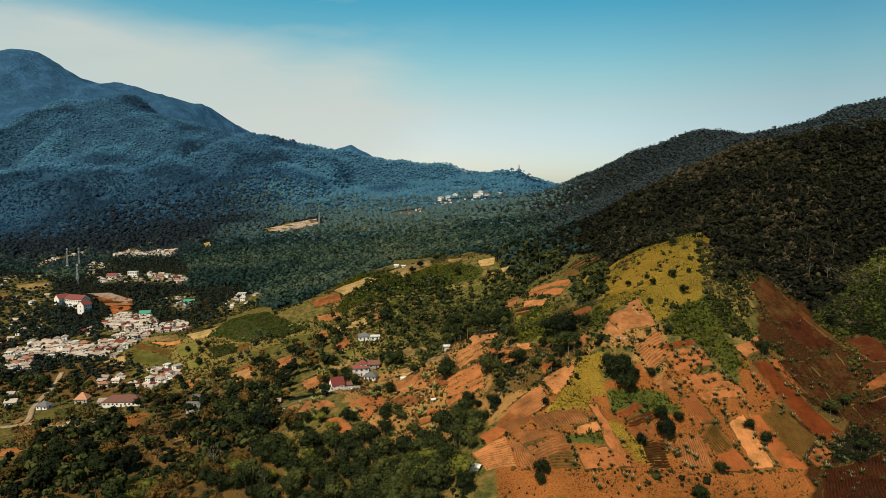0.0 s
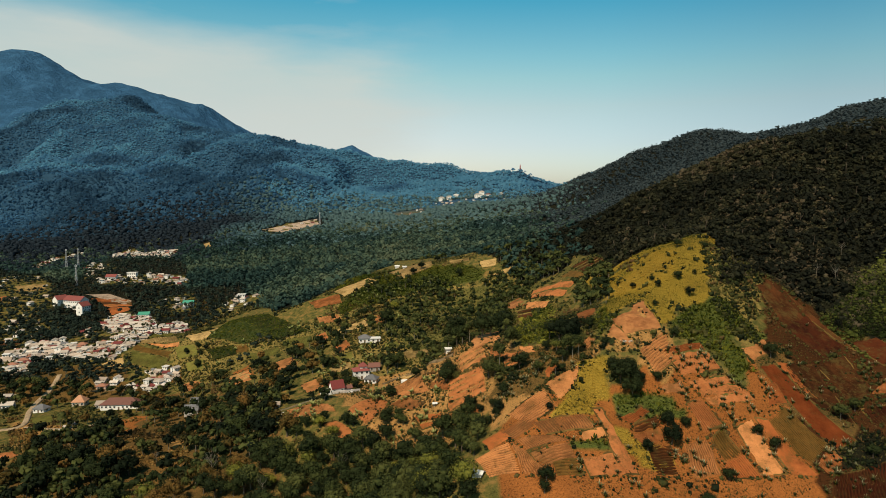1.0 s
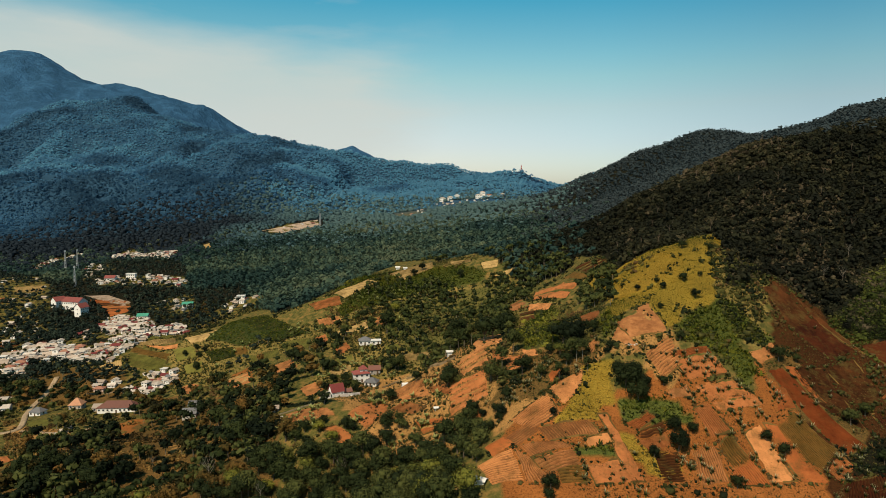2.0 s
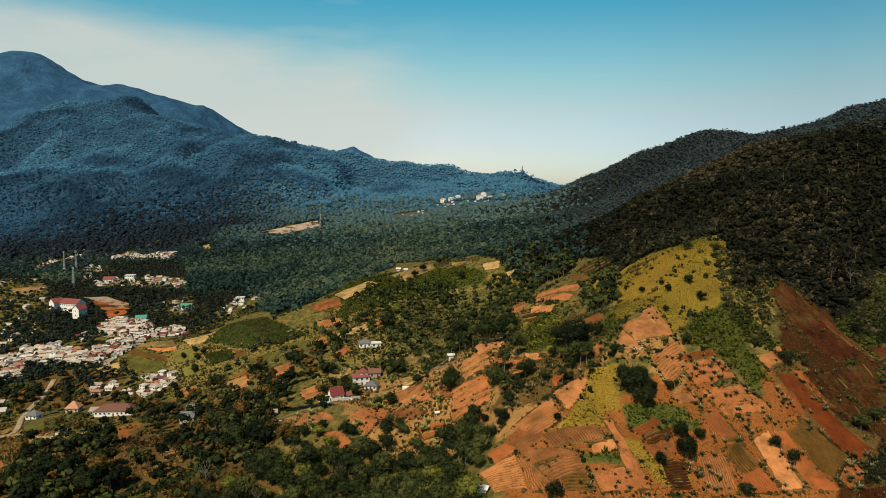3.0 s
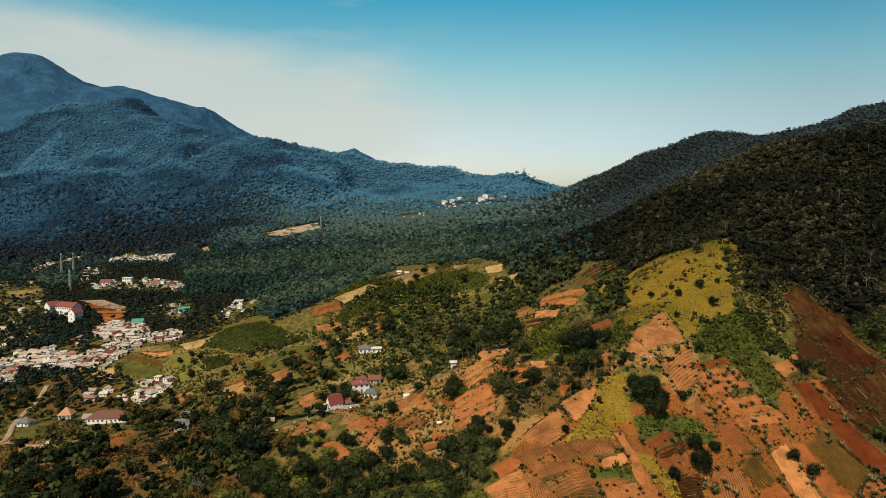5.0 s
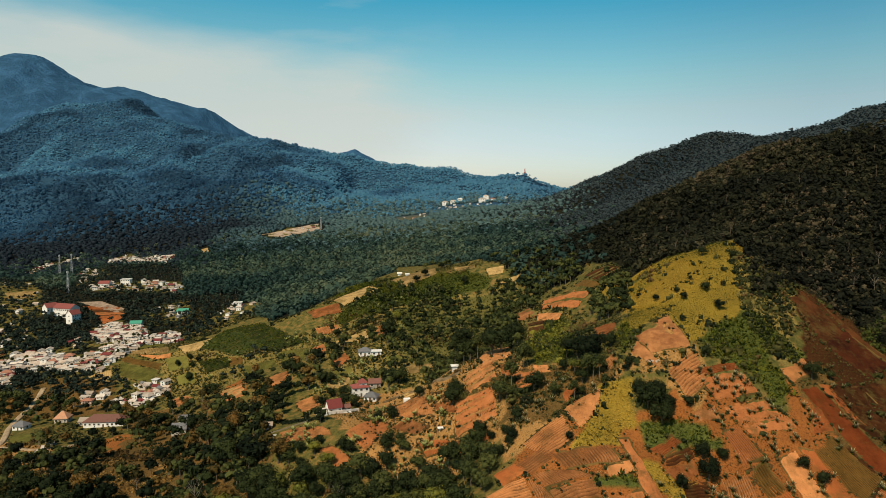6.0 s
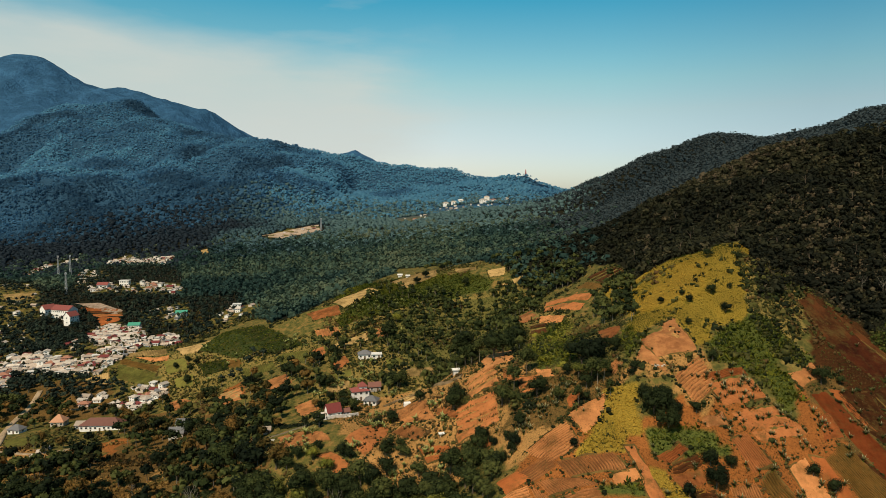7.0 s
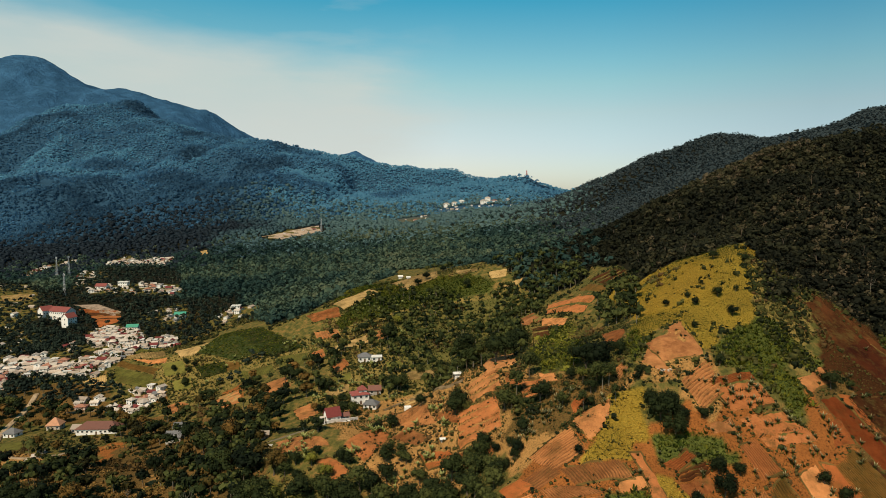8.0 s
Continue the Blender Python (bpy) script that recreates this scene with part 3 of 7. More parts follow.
# ---- the plan: plots, groves, hamlets and ways (x, y) ----
FIELDS, ZONES, GROVES, HAMLETS, WAYS, TREES, BANANAS = [], [], [], [], [], [], []


def field(kind, *corners, rows=0.0, steps=0):
    FIELDS.append((kind, np.array(corners), rows, steps))


def zone(kind, *corners):
    ZONES.append((kind, np.array(corners)))


def grove(kind, gap, *corners):
    GROVES.append((kind, gap, np.array(corners)))


def hamlet(gap, *corners):
    HAMLETS.append((gap, np.array(corners)))


def way(kind, width, *line):
    WAYS.append((kind, width, np.array(line)))


def tree(kind, tall, at):
    TREES.append((kind, tall, at))


def bananas(x, y, reach, count):
    BANANAS.append((x, y, reach, count))


# fields on the near spur
field("straw", (12.6, 206.6), (25.5, 207.2), (28.0, 191.8), (17.2, 193.4), rows=1.3)
field("straw", (28.7, 191.6), (26.3, 206.9), (31.8, 198.2), (37.7, 188.9), rows=1.3)
field("rust", (16.3, 215.8), (23.0, 215.9), (27.2, 209.6), (18.7, 207.0))
field("straw", (42.7, 232.6), (57.4, 238.7), (56.0, 230.8), (46.0, 220.8))
field("straw", (26.8, 223.3), (41.9, 230.5), (44.1, 217.0), (32.6, 211.5), rows=1.3)
field("straw", (22.8, 214.4), (33.1, 217.4), (34.7, 210.0), (27.8, 207.1), rows=1.4)
field("straw", (34.3, 212.2), (37.9, 205.2), (56.0, 206.0), (53.7, 212.2), rows=1.2)
field("straw", (28.2, 207.0), (31.1, 200.0), (46.8, 201.8), (38.4, 205.0), rows=1.1)
field("straw", (31.7, 198.5), (46.1, 201.0), (47.1, 194.9), (35.7, 191.6), rows=1.7)
field("clay", (48.6, 194.6), (60.6, 198.1), (64.8, 190.6), (49.9, 187.5))
field("clay", (57.6, 215.5), (60.9, 215.8), (67.9, 191.2), (61.8, 189.9))
field("straw", (51.2, 204.7), (58.5, 208.3), (60.3, 203.8), (51.1, 201.1))
field("rust", (66.3, 212.6), (76.0, 218.4), (78.7, 216.3), (71.0, 211.5), rows=1.0)
field("clay", (69.7, 207.4), (80.9, 211.9), (82.8, 208.5), (72.3, 203.4))
field("umber", (71.4, 211.4), (81.1, 215.2), (82.1, 212.4), (71.0, 208.3), rows=1.1)
field("umber", (74.1, 203.3), (83.8, 206.4), (82.3, 195.2), (74.0, 192.5), rows=1.2)
field("olive", (38.7, 194.5), (46.9, 194.9), (48.1, 188.6), (39.3, 187.9), rows=1.2)
field("pale", (76.2, 260.0), (94.3, 274.3), (95.2, 250.7), (79.1, 248.4))
field("pale", (76.4, 257.2), (79.3, 247.1), (79.9, 240.3), (71.5, 251.0))
field("straw", (81.8, 239.6), (95.2, 248.8), (96.0, 235.5), (86.0, 229.0), rows=1.6)
field("rust", (91.2, 239.5), (108.9, 246.0), (110.6, 242.4), (91.9, 237.2), rows=0.9)
field("clay", (92.6, 236.8), (111.3, 242.0), (114.4, 236.1), (96.8, 229.9), steps=3)
field("clay", (98.1, 228.7), (115.1, 234.8), (125.1, 229.6), (104.9, 221.9), steps=3)
field("pale", (84.9, 225.8), (95.6, 228.4), (96.1, 224.8), (87.5, 223.7))
field("clay", (95.0, 221.4), (99.1, 213.1), (107.6, 216.7), (100.9, 223.8), rows=1.1)
field("straw", (88.6, 207.9), (88.6, 196.3), (100.5, 199.9), (98.8, 211.4), rows=1.2)
field("olive", (100.4, 211.5), (103.3, 205.9), (110.3, 208.9), (106.4, 215.3), rows=1.2)
field("rust", (101.6, 204.7), (104.1, 198.9), (115.1, 201.4), (110.7, 208.5), rows=1.1)
field("straw", (111.9, 217.4), (115.9, 201.5), (124.9, 202.9), (119.7, 222.0))
field("rust", (121.4, 223.0), (126.6, 202.5), (134.6, 202.9), (127.3, 223.1))
field("olive", (127.6, 223.0), (134.6, 207.2), (147.1, 216.7), (137.5, 228.9), rows=1.1)
field("clay", (137.2, 207.7), (139.4, 202.2), (148.6, 209.8), (147.2, 216.1), rows=1.0)
field("red", (134.2, 244.0), (149.1, 214.1), (158.5, 218.2), (142.8, 248.3))
field("straw", (129.2, 249.4), (144.7, 261.5), (145.0, 254.0), (132.3, 245.6))
field("rust", (132.0, 236.3), (129.5, 228.1), (138.7, 231.0), (138.6, 239.6))
field("rust", (144.1, 249.7), (148.7, 237.3), (155.9, 234.7), (149.8, 250.9))
field("umber", (146.7, 249.1), (147.4, 236.5), (163.6, 225.0), (164.1, 257.1))
field("umber", (164.4, 256.6), (169.9, 238.2), (182.9, 244.3), (183.1, 265.7))
field("oxide", (139.9, 201.4), (127.2, 181.2), (151.9, 177.1), (166.1, 208.6), rows=1.6)
field("clay", (180.7, 244.5), (186.2, 243.7), (201.7, 247.0), (198.9, 254.3))
field("oxide", (171.6, 234.8), (171.5, 225.3), (190.3, 230.8), (188.5, 239.0), rows=1.4)
field("umber", (158.1, 298.0), (160.0, 275.4), (176.6, 285.7), (168.9, 307.5))
field("oxide", (160.3, 274.8), (173.0, 262.7), (187.1, 271.5), (178.2, 287.6))
field("umber", (178.2, 287.6), (187.5, 272.2), (191.0, 269.1), (174.8, 304.3))
field("oxide", (191.2, 273.9), (197.0, 260.2), (210.1, 259.0), (205.5, 278.5))
# orchard slope and terraces
field("clay", (-42.6, 275.5), (-31.6, 298.3), (-24.5, 284.7), (-32.5, 264.7))
field("clay", (-54.0, 268.9), (-47.8, 268.5), (-37.9, 261.1), (-44.1, 257.9))
field("straw", (-23.8, 283.1), (-18.1, 291.0), (-7.9, 269.6), (-12.0, 267.0), rows=1.2)
field("rust", (-11.9, 264.0), (1.4, 256.6), (2.5, 248.2), (-7.9, 252.1), steps=2)
field("clay", (3.5, 272.4), (20.0, 268.3), (20.1, 250.6), (4.6, 252.0), steps=5)
field("straw", (7.3, 288.4), (21.7, 291.1), (21.4, 273.1), (10.2, 272.5), steps=3)
field("pale", (15.6, 296.2), (33.6, 349.3), (29.5, 287.7), (17.7, 287.4))
field("clay", (3.7, 252.2), (17.0, 243.9), (14.7, 236.3), (6.2, 241.9), steps=2)
field("clay", (-5.7, 285.6), (4.0, 274.5), (5.3, 264.4), (-3.0, 273.6))
field("straw", (-28.6, 333.9), (-8.0, 294.1), (-4.5, 276.2), (-22.0, 293.8), rows=1.2)
field("straw", (-78.0, 300.1), (-54.0, 283.8), (-48.4, 275.4), (-71.2, 279.1))
field("straw", (-81.1, 347.3), (-73.4, 353.0), (-65.8, 340.0), (-74.0, 332.2))
field("hay", (-67.9, 365.9), (-56.0, 375.8), (-54.1, 366.6), (-66.3, 356.5))
field("hay", (-25.8, 345.3), (-13.6, 356.4), (-11.5, 340.6), (-21.0, 338.3), steps=2)
field("hay", (-23.9, 386.4), (-8.3, 380.3), (-6.0, 367.1), (-21.7, 373.8))
field("meadow", (-37.8, 401.1), (-28.5, 402.2), (-26.1, 393.4), (-35.2, 392.2))
field("clay", (-91.8, 444.1), (-84.1, 444.1), (-78.7, 425.7), (-84.5, 415.6))
field("clay", (-70.0, 397.5), (-65.5, 415.1), (-59.1, 401.7), (-64.8, 387.8))
field("hay", (-78.7, 438.9), (-55.0, 454.0), (-52.4, 438.6), (-72.1, 432.6))
field("straw", (-50.4, 457.1), (-43.8, 465.8), (-40.3, 445.8), (-46.0, 438.1))
field("meadow", (-67.3, 381.8), (-56.9, 391.7), (-54.9, 382.1), (-64.0, 374.6))
field("clay", (29.3, 270.9), (37.2, 265.7), (34.5, 255.8), (28.9, 256.2), steps=3)
field("rust", (43.2, 241.9), (48.2, 245.2), (48.2, 238.4), (43.4, 235.5))
field("clay", (65.7, 426.2), (86.2, 374.1), (73.1, 361.6), (59.6, 393.4), steps=2)
field("olive", (80.6, 407.4), (87.5, 404.0), (91.1, 372.5), (86.0, 373.2))
field("umber", (89.6, 415.6), (101.4, 403.7), (104.6, 378.3), (90.8, 376.9), steps=4)
field("pale", (46.7, 430.9), (55.6, 422.5), (56.7, 383.3), (45.1, 396.0))
field("straw", (56.9, 389.5), (66.6, 365.5), (63.1, 356.6), (53.6, 375.5))
field("umber", (49.0, 384.9), (57.7, 371.3), (55.1, 354.3), (47.6, 360.0), steps=2)
field("clay", (69.1, 303.3), (75.5, 286.4), (70.6, 272.9), (63.7, 268.8))
field("straw", (61.7, 250.7), (65.8, 253.8), (67.1, 250.0), (62.6, 245.2), rows=1.4)
field("straw", (36.0, 271.4), (42.5, 265.7), (42.6, 257.5), (37.2, 262.4))
field("hay", (33.9, 525.1), (48.6, 520.6), (45.8, 510.3), (35.1, 514.4))
field("hay", (8.0, 559.0), (25.4, 543.8), (25.9, 533.8), (9.8, 543.9))
field("hay", (-49.5, 561.8), (-8.4, 587.0), (-5.9, 546.7), (-32.3, 527.5))
field("clay", (-109.5, 507.8), (-84.8, 511.1), (-79.0, 491.8), (-99.6, 492.2))
field("hay", (-90.8, 519.5), (-67.2, 557.8), (-55.3, 539.2), (-78.0, 502.6))
field("hay", (43.3, 501.9), (58.9, 500.9), (59.7, 495.6), (45.5, 495.5))
field("straw", (-118.0, 410.5), (-100.1, 404.9), (-90.6, 380.0), (-105.2, 379.9))
field("straw", (-149.6, 418.8), (-135.6, 425.8), (-121.8, 388.4), (-137.6, 394.7))
field("clay", (22.8, 282.6), (28.7, 277.5), (29.2, 267.3), (23.9, 273.3))
# west spur and valley
field("tea", (-189.2, 491.5), (-154.5, 474.9), (-133.5, 477.4), (-186.4, 542.5))
field("tea", (-184.3, 539.5), (-129.8, 466.6), (-98.0, 458.3), (-146.8, 517.4))
field("hay", (-217.2, 517.4), (-201.6, 492.3), (-188.0, 490.8), (-189.4, 519.0))
field("hay", (-149.0, 424.7), (-139.1, 399.5), (-123.7, 391.8), (-136.3, 426.1))
field("straw", (-186.0, 431.8), (-174.9, 412.1), (-161.7, 412.7), (-174.0, 432.7))
field("meadow", (-243.0, 471.7), (-213.2, 462.5), (-214.3, 475.8), (-250.5, 491.4), rows=2.5)
field("olive", (-251.4, 493.3), (-215.0, 477.4), (-214.4, 484.9), (-253.7, 502.3), rows=3.0)
field("hay", (-253.5, 505.8), (-249.0, 502.3), (-217.5, 504.0), (-227.9, 522.1), rows=2.5)
field("meadow", (-255.9, 517.3), (-249.6, 509.9), (-228.5, 525.9), (-237.5, 540.4), rows=2.5)
field("straw", (-243.2, 501.9), (-221.2, 492.3), (-212.0, 490.4), (-214.9, 499.9), rows=2.0)
field("meadow", (-146.3, 459.4), (-139.5, 444.9), (-112.8, 429.8), (-120.3, 450.1), rows=2.5)
field("olive", (-205.4, 454.3), (-195.7, 437.1), (-188.7, 440.6), (-197.1, 457.3), rows=2.5)
field("meadow", (-119.9, 458.8), (-111.8, 435.9), (-86.0, 418.7), (-95.0, 447.5), rows=2.5)
field("straw", (-97.4, 477.9), (-92.0, 463.3), (-74.5, 457.9), (-78.5, 472.3), rows=2.5)
field("meadow", (-215.7, 490.3), (-204.3, 471.1), (-188.0, 468.4), (-197.5, 486.5))
field("tea", (-181.8, 473.3), (-173.6, 459.9), (-155.7, 461.6), (-162.6, 475.1))
field("meadow", (-195.8, 463.0), (-188.8, 451.7), (-177.0, 450.0), (-182.6, 463.1))
field("olive", (-168.4, 473.6), (-163.1, 462.7), (-145.3, 461.8), (-150.5, 473.7))
field("rust", (-374.6, 652.5), (-362.6, 643.5), (-323.6, 641.7), (-331.0, 649.8))
field("umber", (-361.6, 642.7), (-355.0, 638.1), (-319.8, 636.2), (-322.6, 640.9))
field("clay", (-354.0, 637.3), (-343.7, 627.6), (-317.1, 630.5), (-319.4, 635.3))
field("rust", (-341.6, 625.9), (-324.4, 603.4), (-313.8, 616.4), (-317.4, 628.8))
field("sand", (-382.5, 662.1), (-358.2, 664.7), (-324.1, 644.9), (-325.7, 633.0))
field("hay", (-264.9, 471.0), (-257.4, 463.3), (-244.4, 465.3), (-251.5, 481.9), rows=2.0)
field("umber", (-389.6, 534.8), (-374.8, 513.2), (-361.7, 522.7), (-373.6, 537.8))
field("hay", (-477.4, 691.6), (-461.3, 670.8), (-436.9, 681.5), (-453.6, 704.6))
field("clay", (-471.0, 654.2), (-461.2, 639.8), (-450.3, 643.0), (-461.4, 657.9))
field("clay", (-230.6, 304.3), (-222.5, 292.6), (-212.0, 294.1), (-222.0, 307.4))
field("meadow", (-259.6, 377.0), (-246.2, 359.3), (-237.8, 364.9), (-248.5, 380.2))
field("sand", (-311.6, 1099.0), (-271.1, 1072.4), (-221.0, 1148.0), (-239.1, 1209.8))
field("hay", (-394.0, 1022.1), (-345.9, 910.1), (-337.9, 915.8), (-383.7, 1037.8))
# drier and greener stretches of open ground
zone("dry", (89.9, 331.5), (97.2, 339.7), (105.6, 337.9), (117.8, 331.7), (130.4, 326.3), (153.8, 355.2), (159.9, 347.7), (148.0, 318.1), (133.3, 292.9), (123.3, 275.4), (108.2, 262.6), (100.7, 251.4), (95.9, 251.4), (94.5, 274.9), (77.7, 263.6), (77.4, 280.0))
zone("dry", (41.8, 213.1), (45.7, 220.9), (55.7, 229.4), (62.0, 238.2), (67.4, 238.3), (68.8, 229.9), (67.9, 219.5), (61.7, 215.9), (53.7, 212.4))
zone("herb", (67.8, 219.1), (74.4, 222.5), (82.5, 227.1), (85.4, 223.5), (92.4, 220.4), (78.9, 216.3), (67.7, 213.3))
zone("herb", (100.7, 251.4), (123.3, 275.4), (135.9, 274.4), (147.0, 262.2), (128.7, 249.5), (131.3, 239.2), (118.8, 233.3), (111.3, 242.0), (98.8, 244.2))
zone("herb", (36.7, 301.9), (54.1, 360.5), (69.0, 353.9), (57.9, 280.4), (48.4, 264.1), (38.1, 269.3))
zone("herb", (65.1, 262.5), (79.0, 276.6), (77.3, 260.4), (68.2, 252.5))
zone("herb", (50.0, 200.3), (59.1, 203.3), (59.9, 198.2), (50.9, 195.6))
zone("herb", (171.1, 249.7), (179.6, 253.8), (171.2, 238.7), (167.8, 239.5))
zone("meadow", (147.0, 325.0), (162.4, 304.6), (147.8, 273.6), (137.1, 245.9), (123.3, 273.0))
zone("scrub", (185.8, 288.1), (225.4, 325.3), (260.9, 332.1), (213.3, 263.6), (197.0, 278.8))
zone("herb", (-99.1, 602.3), (-8.6, 549.9), (39.4, 505.7), (-7.7, 496.8), (-61.5, 479.4), (-77.4, 465.2))
zone("meadow", (-222.4, 506.6), (-152.0, 478.6), (-97.4, 477.9), (-71.5, 428.2), (-135.0, 435.6), (-180.1, 413.3), (-208.4, 461.4))
zone("fallow", (-68.9, 330.6), (-41.3, 372.1), (8.7, 377.7), (35.0, 288.5), (36.2, 253.1), (20.7, 244.3), (6.0, 234.7), (-34.2, 256.5))
zone("bare", (16.7, 187.2), (23.1, 217.2), (42.4, 229.6), (57.8, 238.2), (58.3, 219.4), (90.5, 237.8), (119.2, 227.5), (137.2, 251.2), (173.4, 240.7), (167.6, 208.4), (148.7, 172.7), (15.7, 173.3))
zone("fallow", (-194.1, 333.5), (-159.0, 358.5), (-130.7, 316.9), (-138.0, 286.9), (-158.2, 274.9))
zone("fallow", (-271.5, 377.9), (-201.4, 335.4), (-195.5, 316.5), (-231.3, 320.8))
zone("fallow", (-205.7, 308.9), (-191.2, 323.2), (-167.3, 286.6), (-186.8, 283.9))
zone("dry", (61.9, 208.1), (69.8, 207.6), (74.8, 199.7), (82.5, 195.6), (70.1, 191.4), (61.9, 199.9))
zone("fallow", (60.5, 241.1), (75.3, 256.9), (93.9, 273.0), (95.6, 250.1), (96.3, 235.2), (86.5, 226.9), (83.1, 229.0), (79.5, 239.1), (68.8, 239.6))
zone("scrub", (-190.2, 296.5), (-179.2, 359.8), (-151.7, 352.0), (-129.5, 276.0), (-127.7, 238.2), (-146.4, 271.8))
zone("scrub", (-62.2, 224.9), (-53.6, 251.5), (-31.3, 232.7), (-29.4, 216.9))
zone("loam", (140.9, 247.4), (153.0, 276.1), (160.1, 304.9), (173.3, 314.6), (184.8, 296.6), (190.6, 282.0), (217.6, 269.6), (148.7, 172.7), (127.7, 176.5), (134.3, 197.4), (142.9, 228.8))
zone("forest", (-330, 430), (-225, 560), (-200, 700), (-330, 1000), (-800, 1000), (-800, 470))
zone("fallow", (15.8, 242.1), (27.1, 262.3), (43.6, 261.9), (53.4, 239.9), (37.2, 225.0), (22.9, 215.3))
zone("scrub", (-339.3, 461.6), (-242.0, 467.7), (-215.0, 419.8), (-305.8, 412.4))
zone("scrub", (-215.0, 419.8), (-175.3, 411.2), (-98.6, 345.7), (-71.6, 263.7), (-60.4, 217.5), (-175.3, 224.4), (-217.9, 286.0), (-159.4, 281.6), (-125.7, 294.5))
zone("meadow", (-84.3, 509.4), (-7.9, 506.5), (56.8, 491.6), (72.6, 354.9), (34.0, 279.8), (-27.7, 381.1), (-60.2, 356.5), (-88.0, 428.9))
zone("meadow", (-77.0, 372.3), (-51.7, 399.1), (-28.0, 385.7), (-5.6, 371.9), (-11.9, 347.7), (-46.4, 355.3), (-65.1, 327.1))
zone("scrub", (16.7, 277.5), (30.0, 272.9), (41.7, 260.9), (64.5, 258.0), (67.6, 243.3), (59.3, 231.5), (41.8, 227.6), (29.7, 230.3), (20.3, 244.1), (19.9, 260.0))
zone("bare", (-209.5, 336.1), (-207.6, 348.7), (-201.2, 369.7), (-194.4, 360.1), (-195.8, 325.8))
zone("bare", (-175.6, 321.6), (-193.0, 368.9), (-184.3, 373.4), (-162.5, 320.5), (-152.9, 298.9), (-165.5, 285.6), (-165.6, 302.1))
zone("bare", (-157.4, 337.0), (-157.7, 355.4), (-143.5, 340.9), (-132.0, 309.5), (-137.3, 302.1))
zone("bare", (-148.8, 279.5), (-140.4, 285.3), (-130.5, 276.1), (-133.0, 266.7), (-142.9, 267.1))
zone("bare", (-149.3, 376.1), (-152.8, 387.0), (-138.0, 378.6), (-132.8, 361.1))
zone("bare", (-144.0, 409.3), (-147.1, 432.0), (-137.8, 434.0), (-125.0, 395.2), (-132.1, 389.3))
zone("bare", (-90.8, 252.7), (-94.4, 265.2), (-88.5, 263.7), (-84.4, 249.6))
zone("dry", (83.6, 352.6), (91.8, 367.4), (107.7, 370.3), (116.2, 364.1), (105.7, 340.2), (91.3, 342.7))
zone("dry", (104.1, 361.1), (114.4, 368.6), (122.8, 359.7), (131.3, 352.6), (139.9, 350.6), (131.6, 325.9), (112.4, 324.5))
zone("grove", (-39.4, 484.9), (-7.7, 496.8), (47.8, 493.2), (71.4, 436.2), (47.3, 402.4), (32.5, 296.3), (4.3, 308.3), (-20.5, 392.6), (-50.1, 445.1))
zone("scrub", (141.3, 254.5), (154.2, 258.6), (157.3, 240.5), (160.8, 224.0), (151.6, 210.2), (144.9, 220.3), (140.0, 233.4), (134.9, 240.3))
# groves: dense stands of trees
grove("broad", 6.4, (-70.7, 260.0), (-50.5, 255.2), (-18.4, 248.8), (-3.6, 248.7), (13.1, 235.5), (18.3, 216.2), (12.9, 207.8), (5.3, 196.3), (-0.6, 182.8), (-61.3, 221.2))
grove("broad", 6.4, (-214.9, 281.7), (-185.9, 279.7), (-157.8, 278.5), (-136.6, 259.4), (-125.7, 229.1), (-175.3, 224.4))
grove("broad", 6.4, (-169.8, 379.0), (-126.0, 368.2), (-96.2, 336.8), (-75.1, 262.0), (-119.0, 292.2))
grove("broad", 8.0, (-119.0, 292.2), (-71.6, 263.7), (-61.3, 221.2), (-123.0, 233.3), (-127.6, 271.5))
grove("broad", 8.8, (-39.4, 484.9), (-7.7, 496.8), (47.8, 493.2), (71.4, 436.2), (47.3, 402.4), (32.5, 291.3), (4.3, 298.3), (-28.5, 392.6), (-53.1, 445.1))
grove("broad", 7.6, (79.9, 375.7), (94.6, 349.3), (79.1, 271.3), (69.4, 299.8))
grove("broad", 9.2, (-154.3, 430.8), (-124.8, 428.7), (-84.5, 411.2), (-65.2, 412.7), (-59.1, 372.3), (-85.4, 346.4), (-96.2, 336.8), (-135.1, 374.0))
grove("broad", 5.8, (-340.8, 463.7), (-319.6, 471.8), (-248.0, 478.4), (-228.0, 456.4), (-212.9, 419.5), (-271.9, 428.0), (-279.6, 408.1), (-295.6, 397.4))
grove("broad", 8.0, (-421.0, 580.7), (-359.3, 595.6), (-310.7, 528.3), (-342.7, 508.3), (-359.6, 491.3))
grove("broad", 6.5, (-325.6, 441.4), (-306.7, 451.2), (-260.8, 422.8), (-272.8, 422.8), (-298.2, 401.3))
grove("broad", 8.0, (-213.5, 412.6), (-170.3, 398.6), (-149.6, 346.7), (-184.1, 355.7))
grove("broad", 8.0, (-229.9, 354.8), (-189.8, 374.9), (-176.1, 345.9), (-219.1, 339.6))
grove("broad", 6.0, (37.3, 547.5), (83.4, 516.5), (98.5, 449.5), (82.1, 416.9), (69.1, 448.6), (52.9, 498.6))
grove("broad", 6.5, (97.8, 373.9), (99.7, 349.9), (79.1, 271.3), (84.9, 335.7))
grove("broad", 6.0, (5.3, 196.3), (12.9, 207.8), (13.2, 202.9), (10.5, 195.6), (13.3, 178.7), (1.3, 181.8))
grove("broad", 7.0, (-48.5, 372.6), (-32.4, 395.0), (-22.3, 365.0), (-29.0, 351.5))
